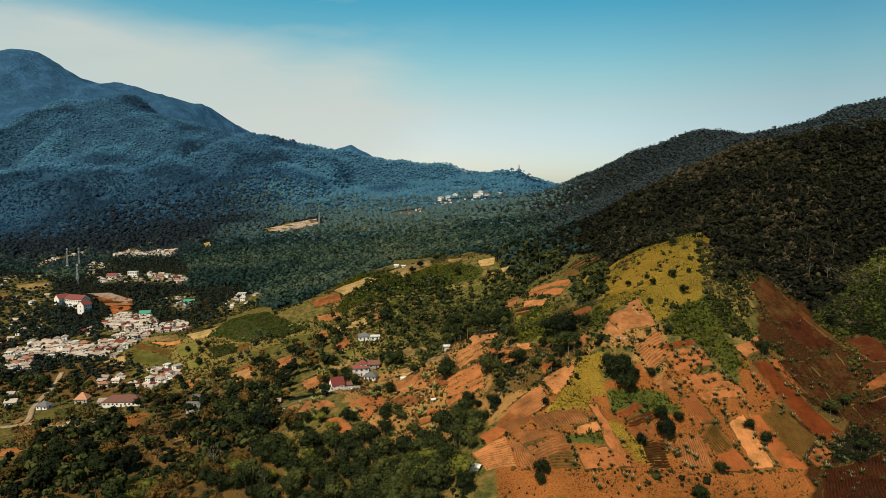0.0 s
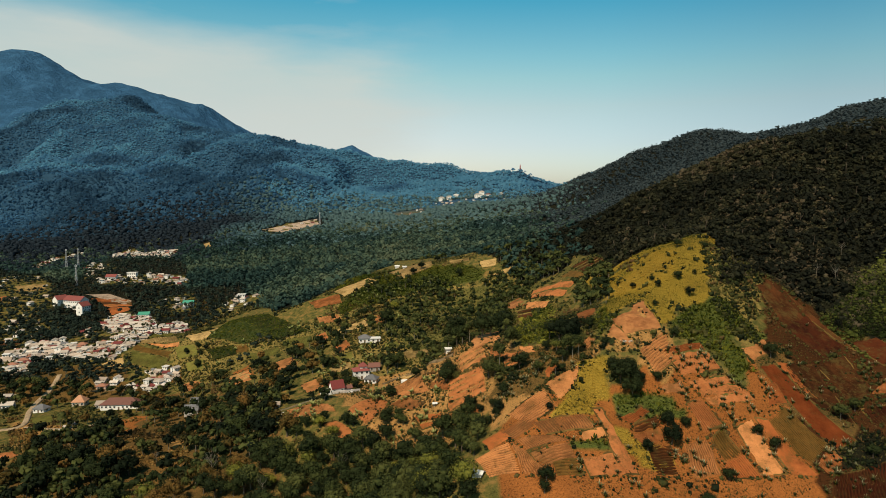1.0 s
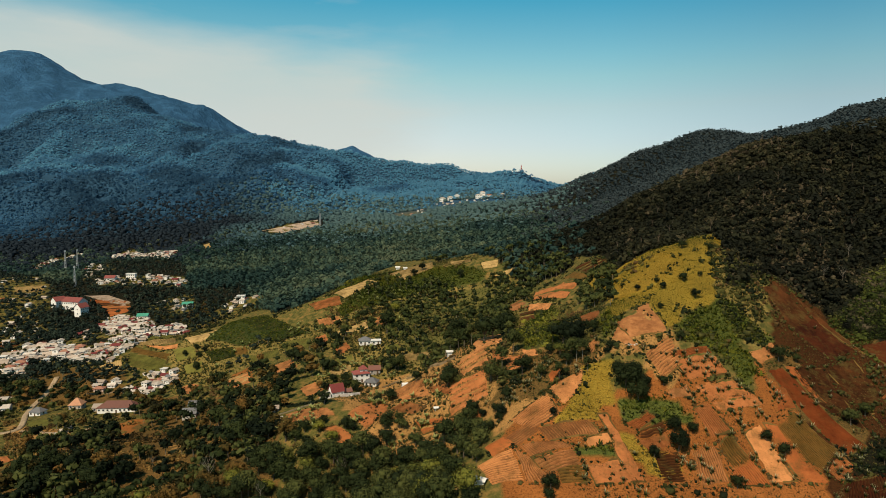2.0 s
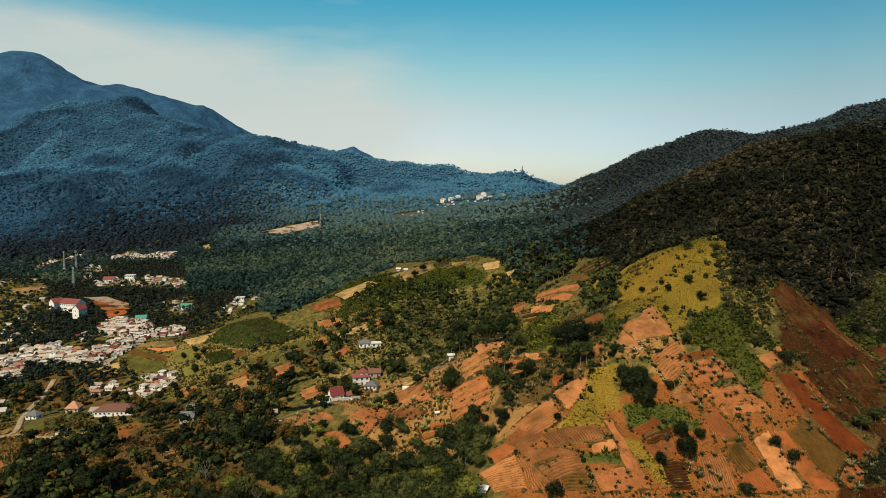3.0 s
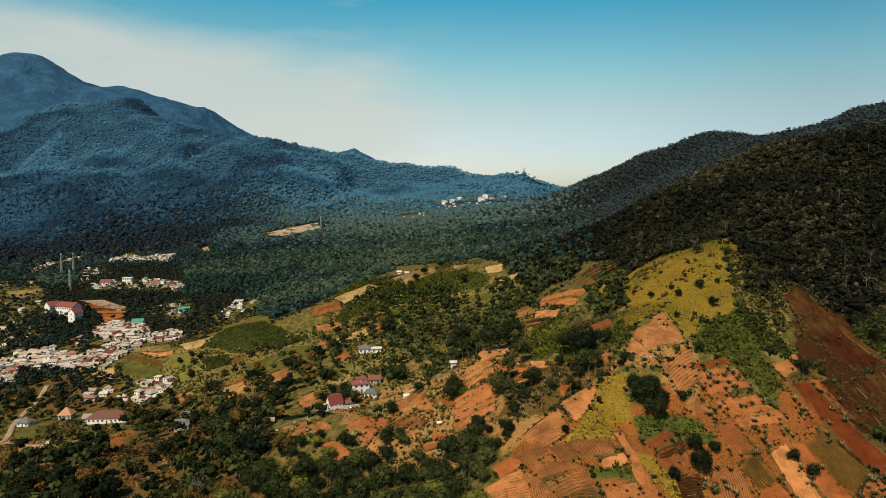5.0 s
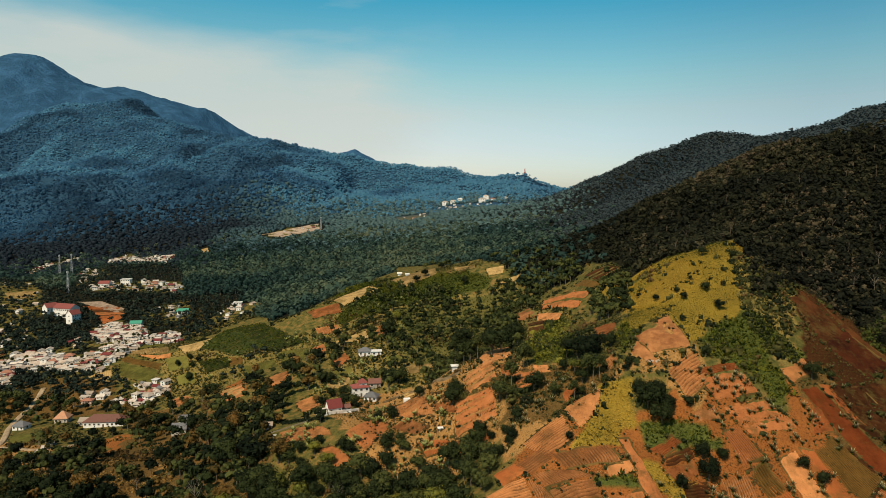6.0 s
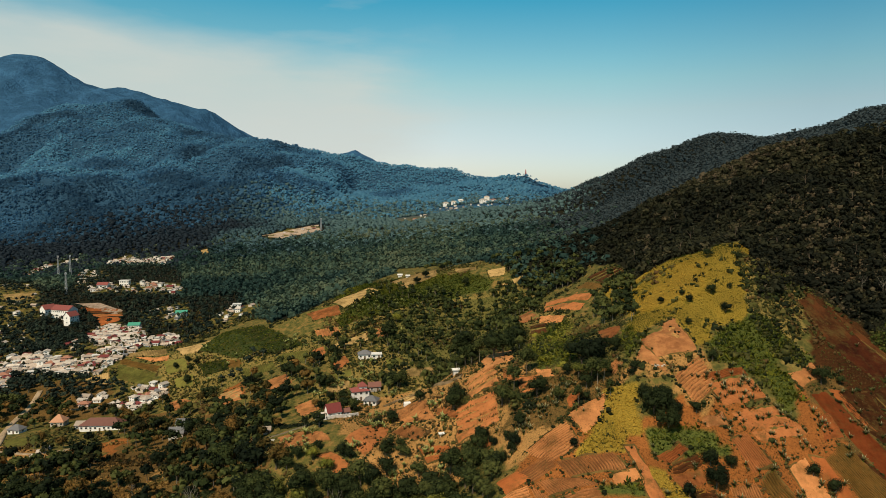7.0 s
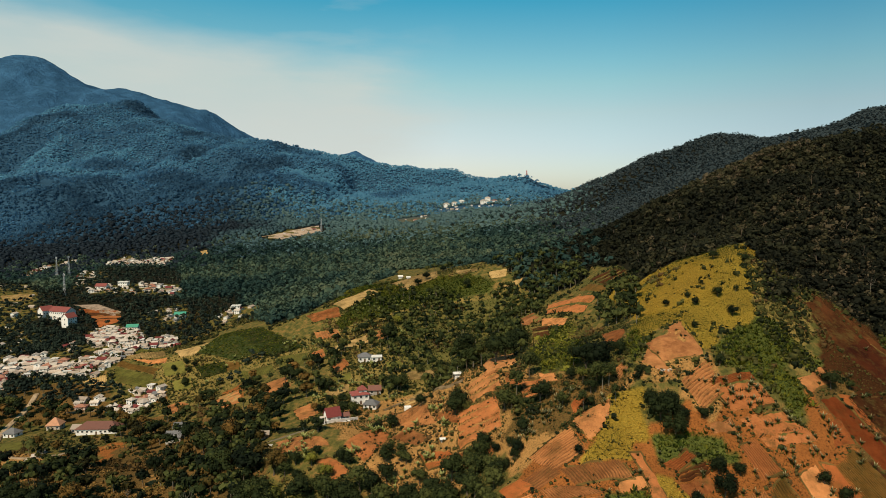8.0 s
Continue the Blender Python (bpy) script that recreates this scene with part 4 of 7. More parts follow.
grove("broad", 7.0, (-237.9, 338.1), (-208.0, 331.8), (-181.6, 336.9), (-158.7, 285.7), (-206.0, 293.8))
grove("broad", 9.0, (-405.4, 699.8), (-330.7, 691.5), (-290.2, 702.1), (-257.5, 619.1), (-301.1, 601.6), (-330.4, 663.7), (-388.7, 669.5))
grove("broad", 9.0, (-429.2, 645.2), (-391.6, 622.2), (-355.6, 598.9), (-321.6, 597.9), (-292.9, 513.6), (-394.6, 590.2))
grove("broad", 6.2, (-317.3, 472.1), (-291.3, 475.4), (-272.6, 472.9), (-248.3, 467.4), (-241.0, 452.9), (-257.0, 444.6), (-286.2, 434.4), (-300.2, 442.6))
grove("broad", 6.5, (-433.4, 612.0), (-406.2, 621.2), (-359.1, 598.1), (-331.9, 592.9), (-291.5, 515.3), (-326.3, 526.2), (-353.7, 524.2), (-362.5, 509.3))
grove("broad", 6.0, (35.1, 500.9), (72.1, 483.6), (96.6, 481.1), (90.1, 421.5), (70.8, 446.8), (58.3, 414.5), (37.3, 421.1))
grove("broad", 6.0, (95.2, 381.2), (96.9, 341.0), (80.9, 296.9), (76.2, 326.9), (77.0, 362.2), (89.4, 365.5))
grove("broad", 6.0, (32.8, 432.3), (47.6, 387.3), (36.8, 312.2), (22.6, 377.3))
CLEARING = [(-71.0, 341.4), (-69.3, 414.2), (-55.3, 428.3), (1.5, 385.1), (12.2, 277.3), (-9.4, 275.2), (-47.2, 275.4)]
SADDLE = [(16.1, 289.9), (27.5, 361.5), (32.0, 304.9), (45.6, 357.0), (50.5, 382.7), (69.6, 357.2), (75.7, 321.2), (83.2, 306.1), (68.0, 243.2), (57.7, 229.0), (30.9, 231.1), (15.0, 249.2)]
LUSH = [(37.9, 298.9), (49.5, 362.9), (58.6, 368.9), (69.3, 355.5), (53.1, 276.3), (46.9, 261.1), (40.0, 273.6)]
# settlements
hamlet(4.9, (-354.3, 491.2), (-350.1, 511.6), (-342.9, 522.2), (-323.1, 520.9), (-287.4, 499.6), (-285.0, 507.6), (-273.9, 517.5), (-252.3, 521.5), (-246.2, 514.4), (-255.3, 494.3), (-259.5, 485.8), (-256.5, 475.0), (-274.6, 476.5), (-293.5, 479.1), (-315.9, 480.0), (-319.5, 472.2), (-311.6, 457.6), (-324.3, 448.3))
hamlet(4.9, (-320.8, 573.6), (-323.5, 594.4), (-311.9, 606.7), (-270.3, 572.5), (-250.5, 536.3), (-247.2, 564.5), (-226.4, 553.4), (-222.9, 537.2), (-241.7, 518.8), (-254.8, 517.0), (-284.1, 524.4))
hamlet(4.9, (-228.1, 460.6), (-220.8, 464.7), (-201.4, 462.2), (-193.8, 444.8), (-195.8, 434.6), (-202.6, 431.9), (-225.6, 433.6), (-230.1, 439.4), (-219.2, 446.0), (-217.7, 451.7))
hamlet(6.0, (-255.4, 441.8), (-249.5, 449.6), (-233.6, 454.6), (-232.2, 448.4), (-246.7, 436.7))
hamlet(11.0, (-321.2, 540.5), (-325.4, 566.9), (-288.1, 528.3), (-301.4, 524.6))
hamlet(12.0, (-299.3, 421.2), (-291.7, 426.0), (-282.6, 412.2), (-291.7, 410.0))
hamlet(8.0, (-528.9, 999.5), (-525.3, 1052.4), (-407.7, 964.7), (-365.4, 852.7), (-417.9, 881.8), (-490.7, 928.8))
hamlet(10.0, (-472.4, 820.1), (-484.1, 884.5), (-424.9, 786.9), (-409.8, 719.7))
hamlet(8.5, (-395.0, 706.9), (-359.1, 731.8), (-304.4, 738.1), (-287.0, 693.9), (-339.6, 696.9), (-384.4, 696.7))
hamlet(30.0, (-541.1, 756.3), (-491.6, 766.0), (-401.5, 629.0), (-406.6, 575.2), (-417.1, 575.0))
hamlet(12.0, (-217.7, 594.3), (-213.7, 633.5), (-181.4, 636.3), (-183.3, 598.1), (-207.5, 583.8))
hamlet(14.0, (-272.0, 623.4), (-258.4, 636.3), (-245.9, 612.8), (-258.8, 597.1))
hamlet(16.0, (-22.2, 1356.8), (27.0, 1362.4), (112.6, 1355.8), (163.2, 1349.0), (113.4, 1335.5), (21.1, 1299.6))
hamlet(26.0, (-97.4, 1279.8), (-33.2, 1309.1), (-29.3, 1241.7), (-86.5, 1223.7))
hamlet(24.0, (-302.2, 1093.6), (-273.8, 1083.4), (-226.8, 1146.0), (-236.6, 1185.4), (-288.3, 1142.5))
hamlet(18.0, (-325.3, 536.4), (-312.1, 549.3), (-292.7, 522.5), (-311.8, 518.1))
hamlet(11.0, (-573.1, 871.7), (-589.0, 966.1), (-577.8, 1009.2), (-561.2, 979.2), (-561.6, 919.6), (-539.5, 823.8))
hamlet(15.0, (-416.0, 573.4), (-398.9, 597.1), (-360.4, 578.8), (-350.7, 544.9), (-367.1, 516.2), (-374.8, 513.2))
hamlet(15.0, (-314.2, 424.8), (-300.9, 442.0), (-291.5, 433.6), (-301.2, 417.3), (-302.2, 407.1))
hamlet(12.0, (-301.3, 639.7), (-273.8, 660.5), (-264.7, 646.3), (-287.4, 616.2))
hamlet(9.0, (-215.2, 327.8), (-228.0, 354.4), (-219.5, 363.7), (-208.6, 338.4))
# roads and paths
way("track", 3.4, (-279.7, 359.6), (-259.6, 355.5), (-251.5, 356.9), (-259.6, 373.6), (-276.0, 401.2), (-279.9, 416.1), (-280.1, 429.6), (-283.2, 443.2), (-286.6, 453.3))
way("track", 2.0, (-249.8, 356.4), (-225.9, 345.4), (-210.6, 347.9), (-200.2, 360.2))
way("lane", 1.7, (-32.5, 338.2), (-25.2, 346.0), (-11.9, 345.5), (-1.5, 296.7), (7.1, 293.4))
way("track", 3.0, (-367.6, 1099.1), (-339.4, 1105.0), (-301.5, 1113.8), (-277.8, 1141.6))
way("track", 2.0, (-253.3, 431.3), (-238.5, 434.4), (-224.3, 439.3))
# single trees
zone("forest", (148.1, 213.2), (161.3, 221.2), (170.5, 221.8), (169.6, 211.3), (162.0, 200.2), (148.5, 200.7), (145.2, 205.4))
tree("round", 9.5, (3.2, 271.9))
tree("round", 5.0, (-47.2, 329.4))
tree("broad", 6.5, (-65.3, 366.0))
tree("round", 4.0, (-30.8, 290.9))
tree("broad", 6.0, (-12.1, 300.8))
tree("broad", 7.0, (12.0, 241.8))
tree("broad", 6.5, (8.5, 242.7))
tree("round", 4.5, (23.7, 233.5))
tree("round", 4.0, (-174.6, 421.6))
tree("broad", 9.0, (-169.9, 380.5))
tree("round", 5.5, (-199.0, 474.0))
tree("round", 5.0, (-186.7, 468.0))
tree("round", 6.0, (-182.9, 453.7))
tree("round", 11.7, (-187.8, 266.2))
tree("broad", 12.6, (-176.6, 267.9))
tree("round", 12.6, (-166.0, 269.0))
tree("broad", 11.7, (-155.8, 272.8))
tree("round", 10.8, (-144.9, 270.9))
tree("round", 10.8, (-172.3, 253.8))
tree("broad", 10.8, (-153.6, 257.9))
tree("broad", 11.7, (-120.2, 324.4))
tree("broad", 10.8, (-107.3, 326.5))
tree("round", 10.8, (-86.0, 284.6))
tree("broad", 11.7, (-100.6, 292.7))
tree("round", 9.9, (-142.8, 359.3))
tree("broad", 10.8, (-70.0, 268.1))
tree("broad", 10.8, (-56.4, 250.7))
tree("round", 9.0, (-140.3, 315.4))
tree("broad", 11.7, (-73.8, 254.7))
tree("lime", 7.2, (-9.4, 232.2))
tree("lime", 6.3, (-18.3, 236.2))
tree("broad", 9.9, (-37.4, 247.3))
tree("broad", 9.9, (-28.6, 250.2))
tree("round", 4.0, (19.5, 226.9))
tree("round", 4.2, (22.7, 227.9))
tree("broad", 5.5, (26.5, 239.9))
tree("broad", 6.0, (16.6, 225.0))
tree("round", 3.6, (17.1, 239.9))
tree("round", 4.0, (11.8, 238.3))
tree("broad", 6.0, (7.5, 239.5))
tree("lime", 9.5, (-5.7, 203.9))
tree("lime", 6.5, (-20.1, 232.3))
tree("lime", 6.0, (-70.9, 241.0))
tree("great", 9.5, (71.1, 227.1))
tree("great", 8.4, (74.2, 221.6))
tree("great", 6.2, (77.9, 225.7))
tree("great", 5.5, (69.0, 232.3))
tree("great", 7.6, (74.4, 229.4))
tree("great", 7.9, (84.1, 206.7))
tree("great", 5.7, (84.9, 213.1))
tree("great", 4.4, (91.8, 213.6))
tree("round", 4.5, (85.5, 227.1))
tree("round", 5.0, (120.0, 216.2))
tree("round", 5.5, (125.2, 212.4))
tree("round", 6.5, (-24.4, 294.0))
tree("round", 4.5, (-30.7, 294.3))
tree("round", 5.0, (-41.0, 265.6))
tree("broad", 8.0, (4.1, 276.6))
tree("round", 5.0, (23.8, 230.3))
tree("round", 4.0, (22.1, 237.7))
tree("broad", 7.0, (13.0, 244.9))
tree("round", 3.5, (41.5, 216.0))
tree("round", 4.0, (69.3, 245.3))
tree("round", 4.5, (98.5, 246.2))
tree("round", 3.5, (95.6, 294.6))
tree("round", 4.0, (104.9, 286.1))
tree("round", 5.0, (115.9, 289.8))
tree("round", 5.0, (116.9, 277.5))
tree("round", 4.5, (139.8, 316.5))
tree("round", 3.0, (104.5, 293.5))
tree("round", 3.0, (97.4, 267.1))
tree("round", 3.0, (124.6, 292.2))
tree("round", 5.0, (127.9, 323.7))
tree("tall", 9.6, (5.1, 375.8))
tree("broad", 6.0, (35.6, 186.3))
tree("broad", 4.5, (34.3, 182.4))
tree("round", 7.0, (-23.3, 533.5))
tree("round", 7.0, (-16.7, 546.8))
tree("round", 8.0, (15.9, 510.1))
tree("round", 6.0, (-2.6, 566.8))
tree("round", 5.0, (-192.0, 479.2))
tree("round", 4.5, (-183.7, 473.7))
tree("round", 5.0, (-184.1, 457.6))
tree("broad", 5.6, (-23.8, 266.9))
tree("broad", 4.6, (-18.5, 266.1))
tree("broad", 4.8, (-16.0, 259.3))
tree("broad", 7.2, (-35.9, 371.1))
tree("broad", 8.0, (-30.0, 364.3))
tree("tall", 8.1, (-14.5, 369.4))
tree("round", 3.0, (-44.1, 331.6))
tree("broad", 4.8, (-52.2, 352.6))
tree("broad", 6.4, (-55.7, 349.1))
tree("broad", 5.6, (-62.6, 350.2))
tree("broad", 7.0, (-231.4, 365.9))
tree("broad", 6.0, (-261.0, 398.1))
tree("broad", 8.0, (-260.8, 422.8))
tree("broad", 7.0, (-211.5, 419.2))
tree("broad", 8.0, (-198.8, 403.9))
tree("round", 5.0, (74.0, 202.1))
tree("broad", 5.0, (101.3, 198.1))
tree("round", 6.0, (88.2, 183.4))
tree("broad", 6.4, (80.9, 346.9))
tree("broad", 6.4, (87.8, 341.2))
tree("broad", 7.2, (142.2, 251.1))
tree("broad", 6.0, (167.6, 233.3))
tree("broad", 7.0, (158.3, 227.5))
tree("broad", 5.0, (159.5, 209.8))
tree("broad", 4.0, (151.4, 254.4))
tree("bare", 14.0, (-100.6, 256.5))
tree("bare", 9.0, (-106.9, 268.1))
tree("bare", 8.0, (-137.0, 282.0))
tree("bare", 8.0, (199.8, 317.2))
tree("bare", 9.0, (208.1, 314.7))
tree("bare", 9.0, (234.2, 312.4))
tree("bare", 8.0, (224.3, 336.4))
tree("bare", 9.0, (-72.4, 235.7))
tree("bare", 9.0, (-19.0, 230.9))
tree("bare", 10.0, (-41.0, 242.2))
tree("broad", 12.6, (21.2, 296.0))
tree("broad", 11.7, (25.8, 296.6))
tree("broad", 12.1, (38.5, 351.3))
tree("tall", 10.7, (32.8, 269.5))
tree("tall", 8.1, (34.4, 270.7))
tree("tall", 10.5, (26.9, 261.9))
tree("broad", 9.1, (21.8, 257.5))
tree("broad", 6.4, (24.4, 255.4))
tree("broad", 8.0, (34.5, 250.7))
tree("tall", 6.3, (36.7, 250.7))
tree("broad", 5.3, (41.2, 242.8))
tree("round", 11.7, (52.9, 258.1))
tree("round", 11.8, (57.1, 255.9))
tree("tall", 8.8, (49.2, 263.3))
tree("lime", 5.9, (50.1, 250.7))
tree("tall", 10.3, (53.1, 243.2))
tree("tall", 9.5, (55.6, 243.7))
tree("tall", 8.3, (58.0, 244.3))
tree("broad", 5.8, (51.4, 243.3))
tree("tall", 7.2, (47.0, 235.4))
tree("tall", 6.1, (58.4, 236.5))
tree("round", 4.0, (49.7, 237.0))
tree("round", 6.5, (66.0, 259.3))
tree("broad", 4.9, (63.6, 264.2))
tree("round", 2.9, (67.8, 243.2))
tree("round", 5.1, (46.8, 256.2))
tree("tall", 9.8, (15.2, 298.7))
tree("tall", 9.5, (8.8, 303.0))
tree("tall", 8.9, (11.5, 301.4))
tree("broad", 13.3, (11.9, 387.5))
tree("broad", 11.4, (7.7, 385.3))
tree("tall", 8.0, (4.7, 301.8))
tree("tall", 7.9, (-4.7, 369.4))
tree("broad", 6.1, (-2.7, 368.1))
tree("broad", 8.7, (-97.1, 394.0))
tree("broad", 7.2, (-87.5, 386.5))
tree("lime", 7.6, (-35.3, 465.8))
tree("broad", 7.6, (-52.1, 331.6))
tree("broad", 7.3, (-48.0, 332.5))
tree("round", 5.2, (-65.4, 339.9))
tree("broad", 5.0, (-69.4, 342.8))
tree("broad", 10.2, (-25.6, 360.6))
tree("broad", 9.1, (-31.1, 362.9))
tree("round", 3.0, (-7.4, 300.3))
tree("broad", 9.0, (-57.3, 455.6))
tree("broad", 12.1, (-39.0, 435.5))
tree("round", 5.9, (-24.7, 263.7))
tree("broad", 5.4, (-18.2, 261.3))
tree("round", 6.0, (-42.5, 266.1))
# banana plants
bananas(24.5, 232.8, 2.9, 6)
bananas(28.2, 234.9, 2.4, 5)
bananas(21.7, 226.9, 2.3, 5)
bananas(-61.4, 364.3, 4.3, 6)
bananas(-42.1, 363.3, 3.6, 5)
bananas(-24.5, 295.6, 3.0, 5)
bananas(-31.0, 288.4, 3.5, 6)
bananas(-15.2, 281.9, 2.8, 5)
bananas(-53.8, 372.6, 4.4, 6)
bananas(-59.7, 283.9, 3.5, 6)
bananas(-68.8, 356.7, 3.6, 5)
bananas(8.7, 377.7, 3.6, 5)
bananas(18.4, 246.7, 3.0, 6)
bananas(30.7, 236.6, 3.4, 7)
bananas(40.5, 248.8, 3.0, 6)
bananas(96.1, 236.9, 3.5, 7)
bananas(104.9, 235.3, 2.5, 5)
bananas(100.1, 228.5, 3.0, 6)
bananas(112.4, 222.2, 4.0, 8)
bananas(118.1, 225.0, 3.0, 6)
bananas(133.2, 235.1, 2.7, 5)
bananas(91.9, 200.3, 3.2, 7)
bananas(53.4, 180.9, 2.5, 6)
bananas(64.1, 185.7, 1.7, 4)
bananas(45.8, 189.3, 1.7, 4)
bananas(50.4, 200.3, 1.3, 3)
bananas(66.7, 181.6, 1.2, 3)
bananas(110.4, 191.8, 1.9, 4)
bananas(114.0, 205.9, 1.4, 3)
bananas(116.2, 199.6, 1.4, 3)
bananas(121.3, 193.8, 1.4, 3)
bananas(152.0, 213.2, 2.6, 5)
bananas(143.1, 205.4, 4.1, 8)
bananas(185.6, 252.2, 2.4, 4)
bananas(191.0, 256.8, 3.1, 5)
bananas(149.5, 197.5, 2.5, 5)
bananas(148.2, 234.3, 1.1, 2)
bananas(140.2, 230.4, 1.3, 2)
bananas(114.6, 200.5, 1.2, 2)
bananas(121.2, 210.0, 1.0, 2)
bananas(135.6, 194.5, 2.4, 5)
bananas(145.0, 195.1, 4.5, 9)
bananas(154.7, 191.8, 3.0, 6)
bananas(162.4, 221.2, 1.6, 3)
bananas(179.8, 234.0, 1.2, 2)
bananas(174.3, 279.9, 1.3, 2)
bananas(154.4, 252.7, 1.7, 3)
bananas(84.4, 202.2, 0.9, 2)
bananas(27.5, 240.4, 3.4, 7)
bananas(37.3, 243.0, 3.9, 8)
bananas(32.6, 243.3, 3.5, 7)
bananas(25.9, 235.7, 2.4, 5)
bananas(-8.7, 255.2, 3.1, 6)
bananas(-1.0, 240.5, 4.0, 8)
bananas(-18.5, 250.1, 4.2, 8)
bananas(-13.2, 242.8, 3.6, 7)
bananas(-34.3, 306.4, 4.9, 8)
bananas(-4.2, 287.4, 3.4, 6)
bananas(-29.0, 351.5, 3.5, 5)
bananas(-6.3, 258.4, 2.6, 5)
bananas(-70.9, 283.9, 4.7, 8)
bananas(-62.2, 275.4, 4.0, 7)
bananas(-75.7, 280.7, 2.3, 4)
bananas(-76.1, 266.2, 2.3, 4)
bananas(-57.3, 271.1, 2.2, 4)
bananas(-38.3, 268.6, 2.2, 4)
bananas(-1.3, 269.6, 2.2, 4)
bananas(13.9, 254.7, 1.5, 3)
bananas(-45.8, 380.6, 3.0, 4)
bananas(-50.6, 389.9, 3.0, 4)
bananas(-43.9, 397.4, 2.3, 3)
bananas(55.6, 239.1, 2.4, 5)
bananas(64.7, 253.8, 2.1, 4)
bananas(154.3, 259.9, 2.3, 4)
bananas(158.6, 240.1, 2.2, 4)
bananas(-32.4, 450.1, 4.3, 5)
bananas(-154.5, 471.8, 5.7, 6)
bananas(-114.4, 473.2, 7.4, 8)
bananas(-93.3, 456.6, 5.3, 6)
bananas(-64.5, 503.5, 9.5, 11)
bananas(-53.4, 488.3, 6.5, 7)
bananas(-36.0, 500.9, 6.6, 7)
bananas(-60.2, 468.4, 4.5, 5)
bananas(-7.9, 506.5, 5.7, 6)
bananas(-166.3, 454.0, 2.8, 3)
bananas(-185.1, 495.8, 3.0, 3)
bananas(95.9, 236.5, 3.0, 8)
bananas(105.5, 241.5, 2.5, 7)
bananas(108.5, 238.0, 3.0, 8)
bananas(99.0, 230.5, 4.0, 12)
bananas(108.6, 230.7, 3.0, 8)
bananas(118.2, 230.8, 3.0, 7)
bananas(112.2, 222.3, 4.0, 12)
bananas(120.5, 225.4, 3.0, 8)
bananas(132.3, 233.1, 2.0, 6)
bananas(89.0, 200.5, 4.0, 12)
bananas(84.5, 200.0, 3.0, 8)
bananas(120.5, 211.7, 3.0, 7)
bananas(114.5, 207.7, 3.0, 7)
bananas(147.0, 210.2, 5.0, 16)
bananas(140.4, 205.1, 4.0, 10)
bananas(154.2, 216.4, 3.0, 8)
bananas(135.7, 225.7, 2.0, 5)
bananas(149.8, 235.3, 2.0, 5)
bananas(145.7, 237.7, 2.0, 4)
bananas(99.2, 251.2, 2.0, 3)
bananas(46.6, 201.8, 1.5, 3)
bananas(47.8, 193.4, 1.5, 4)
bananas(47.7, 231.5, 1.5, 3)
bananas(36.8, 243.5, 4.0, 9)
bananas(43.1, 247.8, 4.0, 8)
bananas(31.3, 243.1, 4.0, 8)
FOREST = [(218, 270), (197, 280), (191, 282), (184, 295), (170, 311), (135, 286), (147, 319), (162, 361), (130, 337), (117, 349), (99, 353), (105, 390), (99, 449), (85, 421), (70, 452), (57, 497), (46, 525), (37, 547), (-5, 701), (-52, 729), (-66, 561), (-90, 547), (-109, 512), (-140, 520), (-189, 603), (-221, 686), (-280, 676), (-324, 789), (-353, 833), (-480, 893), (-413, 701), (-449, 718), (-588, 823), (-3900, 900), (-3900, 4700), (2700, 4700), (2700, 100), (420, 150)]

HOLLOW = [(240, 560), (420, 560), (440, 690), (250, 760), (180, 720)]  # out of sight behind the near crest


# ---- the ground ----
def along_ways(x, y, extra=0.0):
    hit = np.zeros(np.shape(x), bool)
    for _, width, line in WAYS:
        for a, b in zip(line[:-1], line[1:]):
            d = b - a
            s = np.clip(((x - a[0]) * d[0] + (y - a[1]) * d[1]) / max(d @ d, 1e-6), 0, 1)
            hit |= np.hypot(x - a[0] - s * d[0], y - a[1] - s * d[1]) < width / 2 + extra
    return hit


def in_fields(x, y, grow=0.0):
    hit = np.zeros(np.shape(x), bool)
    for _, corners, _, _ in FIELDS:
        hit |= inside(corners, x, y, grow)
    return hit


def in_hamlets(x, y, grow=4.0, tightest=99.0):
    hit = np.zeros(np.shape(x), bool)
    for gap, corners in HAMLETS:
        if gap > tightest:
            continue
        hit |= inside(corners, x, y, grow)
    return hit


def graded(lo, hi, start, end, step, grow, cap):
    """Grid lines: even between lo and hi, then ever wider out to start and end."""
    mid = list(np.arange(lo, hi + step * 0.5, step))
    up, s, v = [], step, mid[-1]
    while v < end:
        s = min(s * grow, cap)
        v += s
        up.append(v)
    down, s, v = [], step, mid[0]
    while v > start:
        s = min(s * grow, cap)
        v -= s
        down.append(v)
    return np.array(down[::-1] + mid + up)


def astray(x, y):
    """Ragged outlines: the spot shifted by a few metres."""
    return x + 15 * (fbm(x, y, 20, 3, 21) - 0.5), y + 15 * (fbm(x, y, 20, 3, 22) - 0.5)


